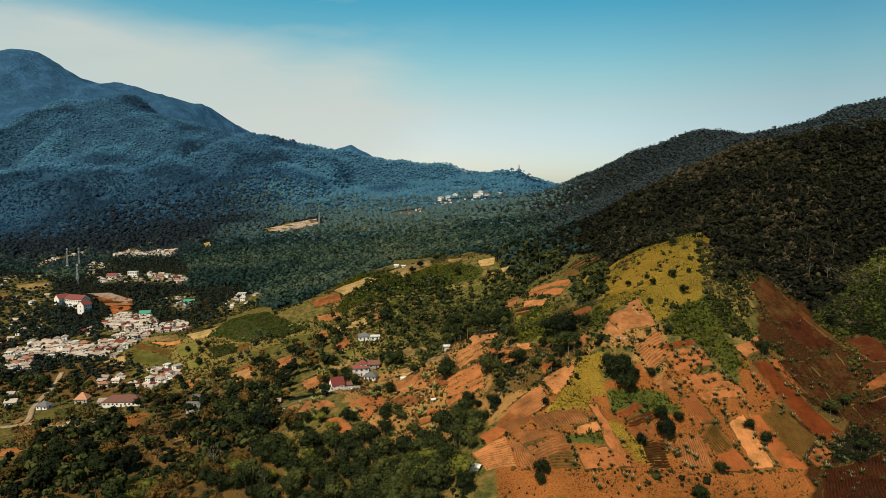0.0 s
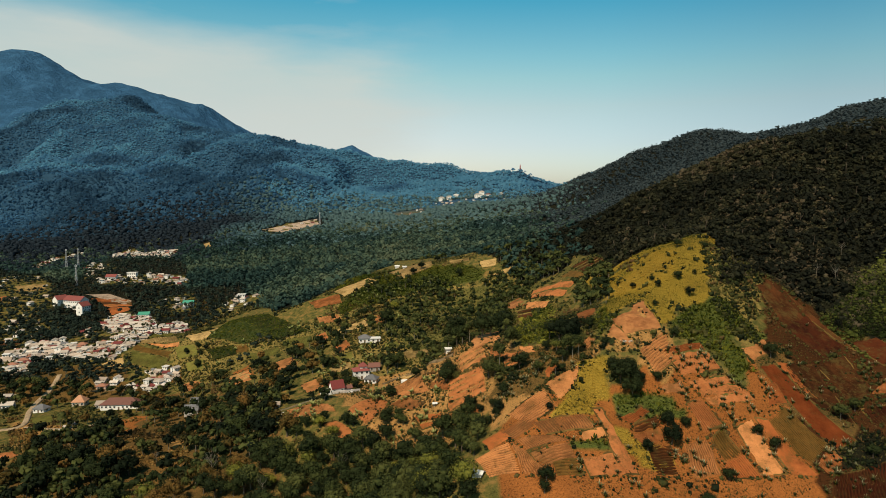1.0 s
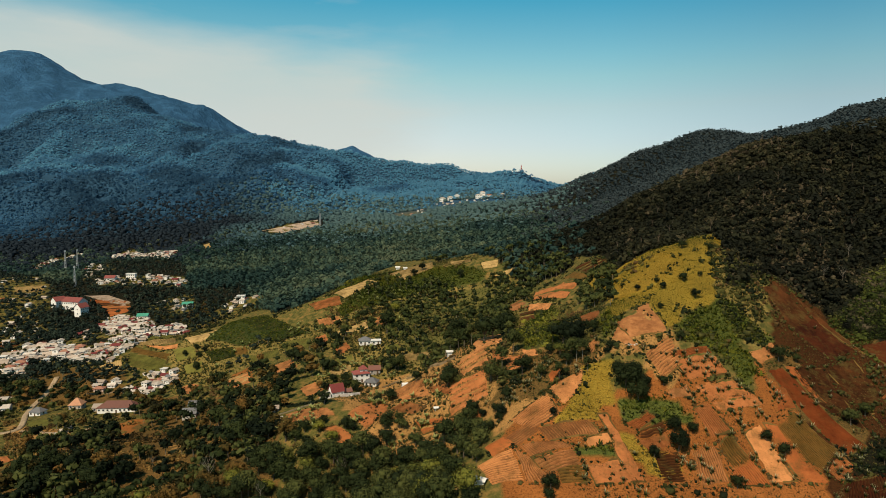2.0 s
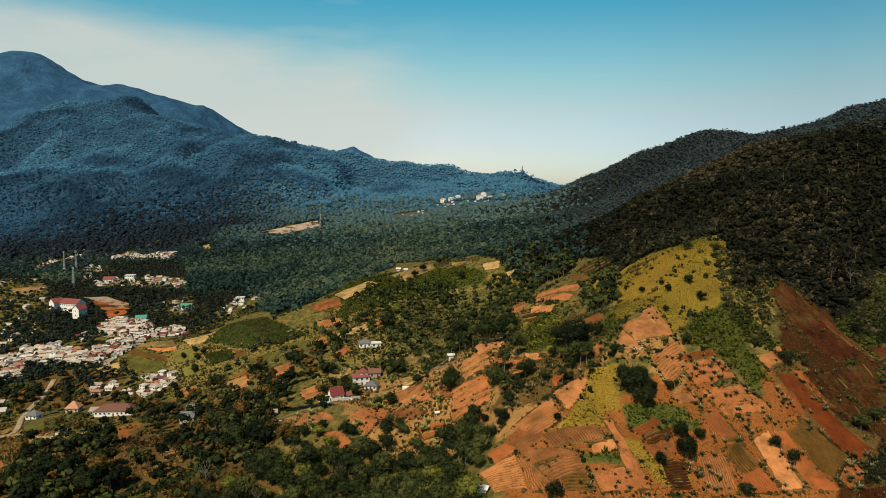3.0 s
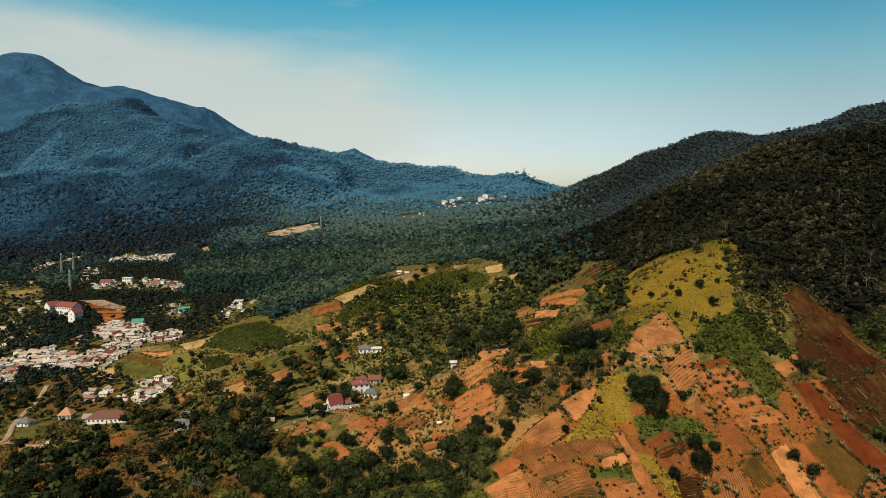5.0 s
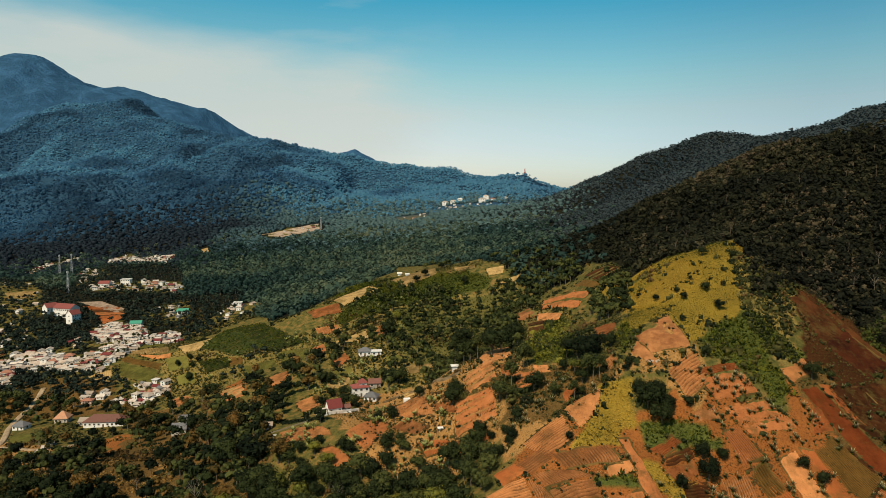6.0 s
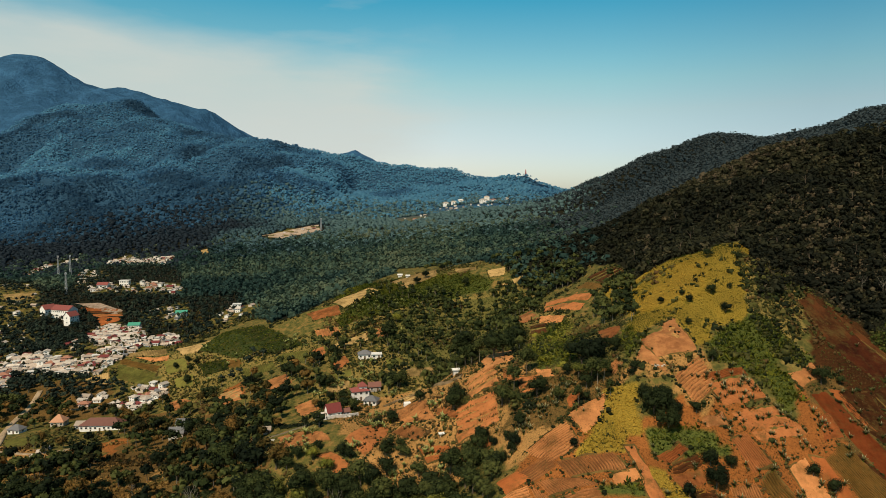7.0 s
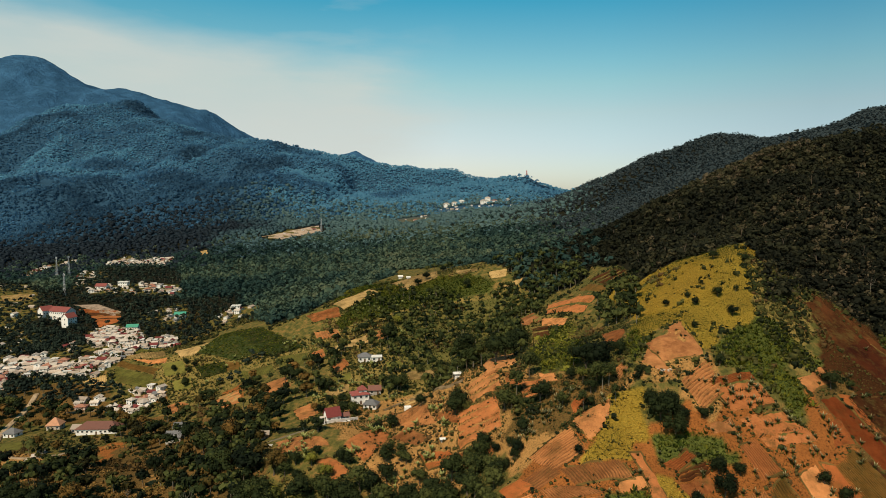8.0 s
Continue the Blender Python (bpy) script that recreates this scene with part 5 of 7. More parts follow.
def build_ground():
    gx = graded(-300, 260, -3900, 2700, 3.5, 1.06, 34)
    gy = graded(165, 540, -420, 4720, 3.5, 1.055, 27)
    X, Y = np.meshgrid(gx, gy)
    ny, nx = X.shape
    co = np.stack([X, Y, height(X, Y)], -1).reshape(-1, 3)
    idx = np.arange(nx * ny).reshape(ny, nx)
    q = np.stack([idx[:-1, :-1], idx[:-1, 1:], idx[1:, 1:], idx[1:, :-1]], -1).reshape(-1, 4)
    x, y = co[:, 0], co[:, 1]
    wx, wy = astray(x, y)
    cover = {k: np.zeros(len(x)) for k in ("bare", "fallow", "loam", "meadow", "scrub", "herb", "grove", "dry", "forest", "upland", "summit")}
    for kind, corners in ZONES:
        cover[kind] = np.maximum(cover[kind], inside(corners, wx, wy))
    away = np.hypot(x, y)
    cover["forest"] = np.maximum(cover["forest"] * 0.8, inside(FOREST, x, y)) * (1 - smoothstep(1450, 1900, away)) * ~in_hamlets(x, y)
    # distance masks for the haze-blue ground colours
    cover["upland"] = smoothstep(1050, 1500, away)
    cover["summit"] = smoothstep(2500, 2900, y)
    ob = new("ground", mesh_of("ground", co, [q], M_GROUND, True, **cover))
    return tagged(ob, "hilly ground with red soil, dry grass and forest floor", "ground", kind="structure")


ground = build_ground()


# ---- ploughed plots ----
FIELD_LABELS = {
    "sand": "pale sandy clearing on the forested hillside", "clay": "bare orange-red clay plot on the hillside", "pale": "pale dry bare earth plot with rubble", "straw": "tan stubble plot ploughed in low furrows",
    "rust": "rust-red plot hoed in close furrows", "hay": "dry straw-coloured grass plot on the spur", "oxide": "deep red bare soil strip on the slope", "red": "smooth red earth strip down the slope", "umber": "dark brown weedy fallow plot",
    "olive": "plot of sprouting crop in olive rows", "meadow": "yellow-green grassy meadow plot", "tea": "dark green leafy crop on a slope"}


CROPS, BANKS = [], []


def build_field(kind, corners, rows, steps, seed):
    """A plot draped over the ground with its furrows or clods and a low bank round it."""
    a, b, c, d = corners
    rng = np.random.default_rng(seed)
    along = max(np.linalg.norm(b - a), np.linalg.norm(c - d))
    across = max(np.linalg.norm(d - a), np.linalg.norm(c - b))
    far = np.hypot(*corners.mean(0)) > 380
    nu = int(np.clip(along / (2.4 if far else 0.8), 5, 60))
    furrows = max(2, round(across / (rows * 0.85))) if rows else 0
    nv = furrows * 4 if furrows else int(np.clip(across / (2.4 if far else 0.8), 5, 60))
    if steps:
        nv = steps * 7
    U, V = np.meshgrid(np.linspace(0, 1, nu + 1), np.linspace(0, 1, nv + 1))
    P = ((1 - U) * (1 - V))[..., None] * a + (U * (1 - V))[..., None] * b + (U * V)[..., None] * c + ((1 - U) * V)[..., None] * d
    x, y = P[..., 0], P[..., 1]
    edge = 2.2
    x = x + edge * (fbm(P[..., 0], P[..., 1], 8, 3, 41) - 0.5)
    y = y + edge * (fbm(P[..., 0], P[..., 1], 8, 3, 42) - 0.5)
    rim = np.minimum(np.minimum(U, 1 - U) * along, np.minimum(V, 1 - V) * across)
    z = height(x, y) + 0.02 + 0.22 * smoothstep(0, 1.2, rim) + (1.3 if kind == "pale" else 0.45) * (fbm(x, y, 5.0 if kind == "pale" else 2.6, 3, 5) - 0.5)
    if furrows:
        z = z + (0.06 if far else 0.17) * max(1.2, rows) * np.sin(V * furrows * 2 * math.pi) * (0.6 + 0.6 * fbm(x, y, 5, 2, 8))
    if steps:
        # flat treads that end in a drop, as the slope falls
        level = (V + 0.16 / steps * (fbm(x, y, 11, 2, 43) - 0.5) * 2) * steps
        part_way = level - np.floor(level)
        z = z + min(1.2, 0.18 * across / steps) * (np.where(part_way < 0.82, part_way / 0.82, (1 - part_way) / 0.18) - 0.5) * smoothstep(0, 1.0, rim)
    if kind == "tea":
        z = z + 0.8 * fbm(x, y, 3.0, 2, 6)
    co = np.stack([x, y, z], -1).reshape(-1, 3)
    idx = np.arange((nu + 1) * (nv + 1)).reshape(nv + 1, nu + 1)
    q = np.stack([idx[:-1, :-1], idx[:-1, 1:], idx[1:, 1:], idx[1:, :-1]], -1).reshape(-1, 4)
    if np.cross(b - a, d - a) < 0:
        q = q[:, ::-1]
    if furrows and not far:
        n = max(3, int(along / 0.5))
        u, w = np.meshgrid((np.arange(n) + 0.5) / n, (np.arange(furrows) + 0.25) / furrows)
        u = np.clip(u + rng.normal(0, 0.15 / n, u.shape), 0, 1)
        p = ((1 - u) * (1 - w))[..., None] * a + (u * (1 - w))[..., None] * b + (u * w)[..., None] * c + ((1 - u) * w)[..., None] * d
        p = p.reshape(-1, 2)
        q2 = p + edge * np.stack([fbm(p[:, 0], p[:, 1], 8, 3, 41) - 0.5, fbm(p[:, 0], p[:, 1], 8, 3, 42) - 0.5], 1)
        CROPS.append(q2[(rng.random(len(p)) < 0.6) & (fbm(p[:, 0], p[:, 1], 7, 2, 44) > 0.42)])
    if steps and not far:
        n = max(3, int(along / 0.55))
        for k in range(1, steps):
            u, w = (np.arange(n) + rng.random(n)) / n, k / steps + rng.normal(-0.04, 0.03, n) / steps
            p = ((1 - u) * (1 - w))[:, None] * a + (u * (1 - w))[:, None] * b + (u * w)[:, None] * c + ((1 - u) * w)[:, None] * d
            BANKS.append(p[fbm(p[:, 0], p[:, 1], 6, 2, 45) > 0.36])
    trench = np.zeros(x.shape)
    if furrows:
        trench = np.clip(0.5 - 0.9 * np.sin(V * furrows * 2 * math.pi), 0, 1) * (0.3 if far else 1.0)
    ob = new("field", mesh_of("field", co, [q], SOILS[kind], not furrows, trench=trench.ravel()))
    tagged(ob, FIELD_LABELS[kind], "field", "plots on the hillside", "structure")
    if far or kind in ("meadow", "tea"):
        return
    # the grassy bund round the plot
    ring = np.r_[idx[0, :], idx[1:, -1], idx[-1, -2::-1], idx[-2:0:-1, 0]]
    line = co[ring]
    d = np.roll(line, -1, 0) - np.roll(line, 1, 0)
    side = np.stack([-d[:, 1], d[:, 0]], 1)
    side /= np.maximum(np.linalg.norm(side, axis=1), 1e-6)[:, None]
    wide = 0.12 + 0.5 * fbm(line[:, 0], line[:, 1], 4, 2, 51)
    gone = 0.7 * (1 - smoothstep(0.52, 0.64, fbm(line[:, 0] + 40, line[:, 1], 9, 2, 53)))
    rows3 = []
    for o, lift in ((-1, -0.3), (-0.35, 0.22), (0.35, 0.25), (1, -0.3)):
        xy = line[:, :2] + side * (wide * o)[:, None]
        rows3.append(np.c_[xy, height(xy[:, 0], xy[:, 1]) + 0.12 - gone + lift * (0.6 + 0.8 * fbm(xy[:, 0], xy[:, 1], 2.5, 2, 52))])
    n = len(ring)
    i, j = np.arange(n), np.roll(np.arange(n), -1)
    qq = np.concatenate([np.stack([i + k * n, j + k * n, j + (k + 1) * n, i + (k + 1) * n], -1) for k in range(3)])
    part_of("bund", mesh_of("bund", np.concatenate(rows3), [qq], M_BUND, True), ob)


for number, (kind, corners, rows, steps) in enumerate(FIELDS):
    build_field(kind, corners, rows, steps, number)


# ---- roads ----
def build_way(kind, width, line):
    pts = [line[0]]
    for p, q in zip(line[:-1], line[1:]):
        n = max(1, int(np.hypot(*(q - p)) / 3))
        pts += [p + (q - p) * k / n for k in range(1, n + 1)]
    pts = np.array(pts)
    for _ in range(6):
        pts[1:-1] = (pts[:-2] + 2 * pts[1:-1] + pts[2:]) / 4
    d = np.gradient(pts, axis=0)
    d /= np.linalg.norm(d, axis=1)[:, None]
    side = np.stack([-d[:, 1], d[:, 0]], 1)
    offs = np.array([-0.5, -0.49, -0.2, 0.2, 0.49, 0.5]) * width
    P = pts[:, None] + side[:, None] * offs[None, :, None]
    z = height(P[..., 0], P[..., 1])
    z = np.maximum(z, z[:, 2:4].mean(1)[:, None]) + np.array([-0.8, 0.5, 0.6, 0.6, 0.5, -0.8])
    n = len(pts)
    idx = np.arange(n * 6).reshape(n, 6)
    q = np.stack([idx[:-1, :-1], idx[1:, :-1], idx[1:, 1:], idx[:-1, 1:]], -1).reshape(-1, 4)[:, ::-1]
    ob = new("road" if kind == "lane" else "dirt_track", mesh_of(kind, np.concatenate([P, z[..., None]], -1).reshape(-1, 3), [q], M_LANE if kind == "lane" else M_ROAD, True))
    tagged(ob, "narrow worn road along the hamlet" if kind == "lane" else "pale dirt track winding between plots", "road", kind="structure")


for kind, width, line in WAYS:
    build_way(kind, width, line)


# ---- forests: far too many crowns to count ----
def in_zone(*kinds):
    def test(x, y):
        hit = np.zeros(np.shape(x), bool)
        x, y = astray(x, y)
        for kind, corners in ZONES:
            if kind in kinds:
                hit |= inside(corners, x, y)
        return hit
    return test


def build_forest(name, label, material, poly, gap, near, far, protos, size, tones, seed, keep=None, flat=1.0):
    x, y = scatter(poly, gap, seed)
    r = np.hypot(x, y)
    r = r + 330 * (lattice(np.floor(x * 5), np.floor(y * 5), 6) - 0.5) * (r > 500)
    k = (r >= near) & (r < far) & (np.abs(x) < 0.75 * y + 30) & (y < 2400)
    if far > 2000:
        k &= height(x * (1 + 25 / r), y * (1 + 25 / r)) > height(x, y) - 4
    if keep is not None:
        k &= keep(x, y)
    x, y = x[k], y[k]
    k = inside(FOREST, x, y) & ~in_zone("herb", "scrub")(x, y) & ~inside(HOLLOW, x, y) & ~in_fields(x, y, 2) & ~(in_fields(x, y, 14) & (y > 900)) & ~in_hamlets(x, y) & ~along_ways(x, y, 2)
    x, y = x[k], y[k]
    rng = np.random.default_rng(seed + 1)
    n = len(x)
    s = size * np.exp(rng.normal(0, 0.12 if name == "ridge_forest" else 0.18, n))
    stand = fbm(x, y, 120, 3, seed)
    # leaf tone: darker at the western foot, paler eastward for sunlit haze
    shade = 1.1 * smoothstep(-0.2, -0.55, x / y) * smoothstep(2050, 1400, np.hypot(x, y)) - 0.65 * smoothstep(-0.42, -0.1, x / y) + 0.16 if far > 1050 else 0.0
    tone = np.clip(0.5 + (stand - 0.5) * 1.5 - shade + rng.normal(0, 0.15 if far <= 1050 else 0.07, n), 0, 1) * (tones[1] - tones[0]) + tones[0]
    if name == "mountain_forest":
        tone = np.clip(tone + (fbm(x, y, 380, 3, 92) - 0.5) * 1.1, 0, 1)
    # tone paler with distance as haze, darker eastward as shadow on the hillside
    if name == "hillside_forest":
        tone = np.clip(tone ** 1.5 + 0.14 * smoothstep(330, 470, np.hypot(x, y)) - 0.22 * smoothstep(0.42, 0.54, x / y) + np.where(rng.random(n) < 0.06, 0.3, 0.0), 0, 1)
    z = height(x, y) + s * (0.36 if gap < 7.6 else 0.6)
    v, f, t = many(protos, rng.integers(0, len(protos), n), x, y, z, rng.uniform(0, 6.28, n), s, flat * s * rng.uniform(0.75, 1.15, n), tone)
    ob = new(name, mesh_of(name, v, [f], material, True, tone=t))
    tagged(ob, label, "forest", kind="stuff")


def crown_set(seed, count, lobes, leaves, leaf, core=0.86):
    rng = np.random.default_rng(seed)
    return [crown_arrays(rng, 1.0, 1.0, lobes, leaves, leaf, core) for _ in range(count)]


def domes(seed, count):
    """Loose domes of five large leaf clumps."""
    rng = np.random.default_rng(seed)
    sets = []
    for _ in range(count):
        w = np.arange(4) * 1.57 + rng.uniform(0, 1.0, 4)
        out = np.stack([0.62 * np.cos(w), 0.62 * np.sin(w), rng.uniform(0.1, 0.35, 4)], 1)
        at = np.concatenate([out, [(0.0, 0.0, 0.6)]])
        sets.append(leaf_quads(rng, at, at * 1.3 + (0, -0.25, 0.3), 0.66))
    return sets


def share_east(x, y):
    """How far a spot belongs to the darker, drier eastern forest."""
    return smoothstep(0.06, 0.28, x / np.maximum(y, 1) + 0.1 * (fbm(x, y, 130, 3, 58) - 0.5)) * (y < 1450)


def is_east(x, y):
    return lattice(np.floor(x * 7), np.floor(y * 7), 5) < share_east(x, y)


def is_west(x, y):
    return lattice(np.floor(x * 7), np.floor(y * 7), 5) >= share_east(x, y)


WIDE = [(-2100, 200), (2000, 200), (2000, 2500), (-2100, 2500)]
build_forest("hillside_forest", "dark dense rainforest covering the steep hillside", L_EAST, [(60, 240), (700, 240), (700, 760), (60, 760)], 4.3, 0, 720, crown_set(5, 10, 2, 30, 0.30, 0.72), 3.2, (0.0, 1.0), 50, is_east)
build_forest("ridge_forest", "dark forest on the upper ridge, tinted grey for haze", L_RIDGE, [(80, 500), (1000, 500), (1000, 1450), (80, 1450)], 7.5, 720, 1600, crown_set(6, 8, 1, 9, 0.44, 0.62), 4.6, (0.0, 0.7), 51, is_east)
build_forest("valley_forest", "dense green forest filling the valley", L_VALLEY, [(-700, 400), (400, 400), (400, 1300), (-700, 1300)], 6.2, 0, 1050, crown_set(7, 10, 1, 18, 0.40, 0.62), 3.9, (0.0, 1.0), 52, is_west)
build_forest("foothill_forest", "dark forest at the mountain foot, tinted blue for haze", L_FOOT, WIDE, 7.4, 1050, 1420, crown_set(9, 8, 1, 6, 0.4), 4.2, (0.0, 1.0), 54, is_west, 0.95)
build_forest("mountain_forest", "forest on the far mountain slopes, tinted blue for haze", L_RANGE, WIDE, 7.7, 1420, 2700, domes(8, 10), 4.3, (0.0, 1.0), 53, is_west, 1.1)


def build_snags():
    """Pale bare stems that stand out of the hillside forest."""
    x, y = scatter([(95, 330), (330, 300), (400, 470), (330, 540), (120, 500)], 24.0, 56)
    rng = np.random.default_rng(55)
    k = inside(FOREST, x, y) & (rng.random(len(x)) < 0.8)
    x, y = x[k], y[k]
    protos = []
    for _ in range(5):
        lean = rng.normal(0, 0.08, 2)
        fork = [tube([(lean[0] * 0.6, lean[1] * 0.6, 0.6), (lean[0] + d[0], lean[1] + d[1], 1.05)], [0.016, 0.006], 3) for d in rng.normal(0, 0.16, (3, 2))]
        protos.append(join(tube([(0, 0, -0.1), (lean[0] * 0.6, lean[1] * 0.6, 0.6), (lean[0], lean[1], 1.0)], [0.026, 0.02, 0.008], 3), *fork))
    n = len(x)
    s = rng.uniform(4.5, 7.5, n)
    v, f, _ = many(protos, rng.integers(0, 5, n), x, y, height(x, y), rng.uniform(0, 6.28, n), s, s, np.zeros(n))
    tagged(new("bare_stems", mesh_of("bare_stems", v, [f], M_BARK, True)), "pale bare stems among the hillside forest", "trees", kind="stuff")


build_snags()


# ---- undergrowth and grass ----
def build_cover(name, label, material, poly, gap, seed, protos, size, flat, accept, category):
    x, y = scatter(poly, gap, seed)
    k = accept(x, y)
    x, y = x[k], y[k]
    k = ~in_fields(x, y, 0.3) & ~along_ways(x, y, 0.4)
    x, y = x[k], y[k]
    rng = np.random.default_rng(seed + 3)
    n = len(x)
    s = size * np.exp(rng.normal(0, 0.35, n))
    tone = 0.5 + (fbm(x, y, 30, 3, seed) - 0.5) * 1.5 + rng.normal(0, 0.18, n)
    if name == "dry_grass":
        tone = 0.53 + (fbm(x, y, 34, 2, seed) - 0.5) * 2.8 + (fbm(x, y, 6, 3, seed + 1) - 0.5) * 0.9 + rng.normal(0, 0.07, n)
    if name == "lush_bushes":
        tone = tone + 0.25
    tone = np.clip(tone, 0, 1)
    v, f, t = many(protos, rng.integers(0, len(protos), n), x, y, height(x, y) + 0.2 * s, rng.uniform(0, 6.28, n), s, s * flat, tone)
    tagged(new(name, mesh_of(name, v, [f], material, True, tone=t)), label, category, kind="stuff")


def tuft_set(seed, count, blades):
    rng = np.random.default_rng(seed)
    sets = []
    for _ in range(count):
        w = rng.uniform(0, 6.28, blades)
        d = np.stack([np.cos(w), np.sin(w), np.zeros(blades)], 1)
        side = np.stack([-np.sin(w), np.cos(w), np.zeros(blades)], 1) * rng.uniform(0.10, 0.2, (blades, 1))
        base = d * rng.uniform(0.0, 0.35, (blades, 1))
        top = base + d * rng.uniform(0.3, 0.8, (blades, 1)) + (0, 0, 1) * rng.uniform(0.5, 1.0, (blades, 1))
        v = np.stack([base - side, base + side, top + side * 0.6, top - side * 0.6], 1).reshape(-1, 3)
        sets.append((v, np.arange(4 * blades).reshape(-1, 4)))
    return sets


def in_groves(x, y):
    hit = np.zeros(np.shape(x), bool)
    for _, gap, corners in GROVES:
        if gap < 8.5:
            hit |= inside(corners, x, y, -4)
    return hit & (fbm(x, y, 16, 2, 79) > 0.44)


def open_scrub(x, y):
    thin = fbm(x, y, 26, 3, 77) > 0.53
    bare = in_zone("bare", "dry")(x, y) & ~in_zone("fallow")(x, y)
    return ~inside(FOREST, x, y) & ~in_groves(x, y) & (~bare | (fbm(x, y, 9, 2, 78) > 0.68)) & thin & ~in_hamlets(x, y, 0)


RUSSET = [(-287.8, 395.9), (-207.8, 351.8), (-167.0, 377.0), (-125.3, 314.5), (-124.6, 279.1), (-150.1, 269.1), (-219.7, 300.5)]
EAST_GULLY = [(178, 282), (262, 345), (285, 320), (215, 255), (195, 262)]
NEARLAND = [(-330, 165), (260, 165), (260, 330), (120, 420), (60, 560), (-260, 640), (-420, 560)]
SHRUBS = crown_set(11, 8, 1, 9, 0.38, 0.62)
build_cover("undergrowth", "mixed green and brown scrub between the plots", L_SCRUB, NEARLAND, 3.1, 60, SHRUBS, 1.3, 0.9, open_scrub, "shrubs")
build_cover("scrub_thicket", "brown-green thicket on the shaded hill flank", L_SCRUB, [(-10, 200), (330, 200), (330, 380), (-10, 380)], 1.9, 61, SHRUBS, 1.3, 0.9, lambda x, y: in_zone("scrub", "meadow")(x, y) & ~inside(EAST_GULLY, x, y) & (~inside(SADDLE, x, y) | (fbm(x, y, 10, 2, 90) > 0.58)) & ((y > 256) | (x < 100)), "shrubs")
build_cover("forest_edge", "dark shrubs under the edge of the hillside forest", L_EAST, [(120, 330), (150, 285), (170, 312), (200, 282), (262, 345), (250, 410), (160, 400)], 2.1, 53, SHRUBS, 1.3, 1.0, lambda x, y: inside(FOREST, x, y), "shrubs")
build_cover("fern_thicket", "lush dark green ferns and bushes in the gully", L_FERN, EAST_GULLY, 1.35, 58, SHRUBS, 1.15, 0.9, lambda x, y: ~in_fields(x, y, 1.0), "shrubs")
build_cover("russet_scrub", "rust-brown dry scrub on the open hollow", L_RUSSET, RUSSET, 2.0, 59, SHRUBS, 1.0, 0.8, lambda x, y: fbm(x, y, 22, 3, 57) > 0.47, "shrubs")
build_cover("dry_grass", "tall yellow dry grass on the hilltop", L_DRYGRASS, [(30, 195), (190, 195), (190, 350), (30, 350)], 0.62, 62, tuft_set(12, 8, 5), 0.44, 0.45, in_zone("dry"), "grass")
build_cover("brown_weeds", "dry brown and olive weeds on the saddle", L_SCRUB, SADDLE, 1.15, 68, tuft_set(19, 6, 4), 0.6, 0.8, lambda x, y: fbm(x, y, 12, 3, 69) > 0.40, "weeds")
build_cover("hedge", "dark clipped hedge above the stone wall", L_DENSE, [(-85.8, 323.4), (-55.2, 290.5), (-56.3, 299.0), (-87.1, 330.7)], 1.1, 91, SHRUBS, 0.8, 0.9, lambda x, y: x < 1000, "hedge")
build_cover("spur_weeds", "low olive and brown weeds between the red plots", L_SCRUB, [(-60, 170), (200, 170), (200, 330), (-60, 330)], 1.15, 93, tuft_set(20, 6, 4), 0.55, 0.8, lambda x, y: (in_zone("bare", "fallow")(x, y) | ((x > 100) & in_zone("scrub", "loam")(x, y))) & (fbm(x, y, 13, 3, 94) > 0.42), "weeds")
build_cover("lush_bushes", "bright yellow-green bushes on the saddle", L_LIME, LUSH, 1.4, 66, SHRUBS, 0.9, 0.9, lambda x, y: fbm(x, y, 8, 2, 67) > 0.33, "shrubs")
build_cover("herbs", "lush green weeds and creepers", L_HERB, [(-150, 200), (260, 200), (260, 620), (-150, 620)], 1.0, 63, tuft_set(13, 8, 5), 0.95, 0.75, in_zone("herb"), "weeds")
build_cover("meadow_tufts", "rough meadow grass in green tufts", L_FERN, [(-330, 330), (120, 330), (120, 620), (-330, 620)], 2.3, 64, tuft_set(14, 6, 5), 1.1, 0.8, in_zone("meadow"), "grass")


def near_edges(x, y):
    return in_fields(x, y, 1.6) & (fbm(x, y, 6, 2, 31) > 0.42)


build_cover("field_edge_weeds", "ragged green weeds along the plot edges", L_SCRUB, NEARLAND, 1.1, 65, crown_set(15, 6, 1, 6, 0.6), 0.5, 0.9, near_edges, "weeds")


def on_plots(x, y):
    hit = np.zeros(np.shape(x), bool)
    for kind, corners, _, _ in FIELDS:
        if kind in ("straw", "pale", "rust", "olive", "umber", "oxide", "clay"):
            hit |= inside(corners, x, y, -0.5)
    return hit & (fbm(x, y, 9, 3, 35) > 0.56)


def build_stubble():
    x, y = scatter([(-60, 165), (220, 165), (220, 330), (60, 420), (-60, 420)], 1.15, 66)
    k = on_plots(x, y)
    x, y = x[k], y[k]
    rng = np.random.default_rng(67)
    n = len(x)
    s = rng.uniform(0.18, 0.4, n)
    v, f, t = many(tuft_set(16, 6, 4), rng.integers(0, 6, n), x, y, height(x, y) + 0.2, rng.uniform(0, 6.28, n), s, s, np.clip(rng.normal(0.35, 0.3, n), 0, 1))
    tagged(new("crop_stubble", mesh_of("crop_stubble", v, [f], L_STALK, False, tone=t)), "sparse weeds and crop stubble on ploughed soil", "stubble", kind="stuff")


build_stubble()


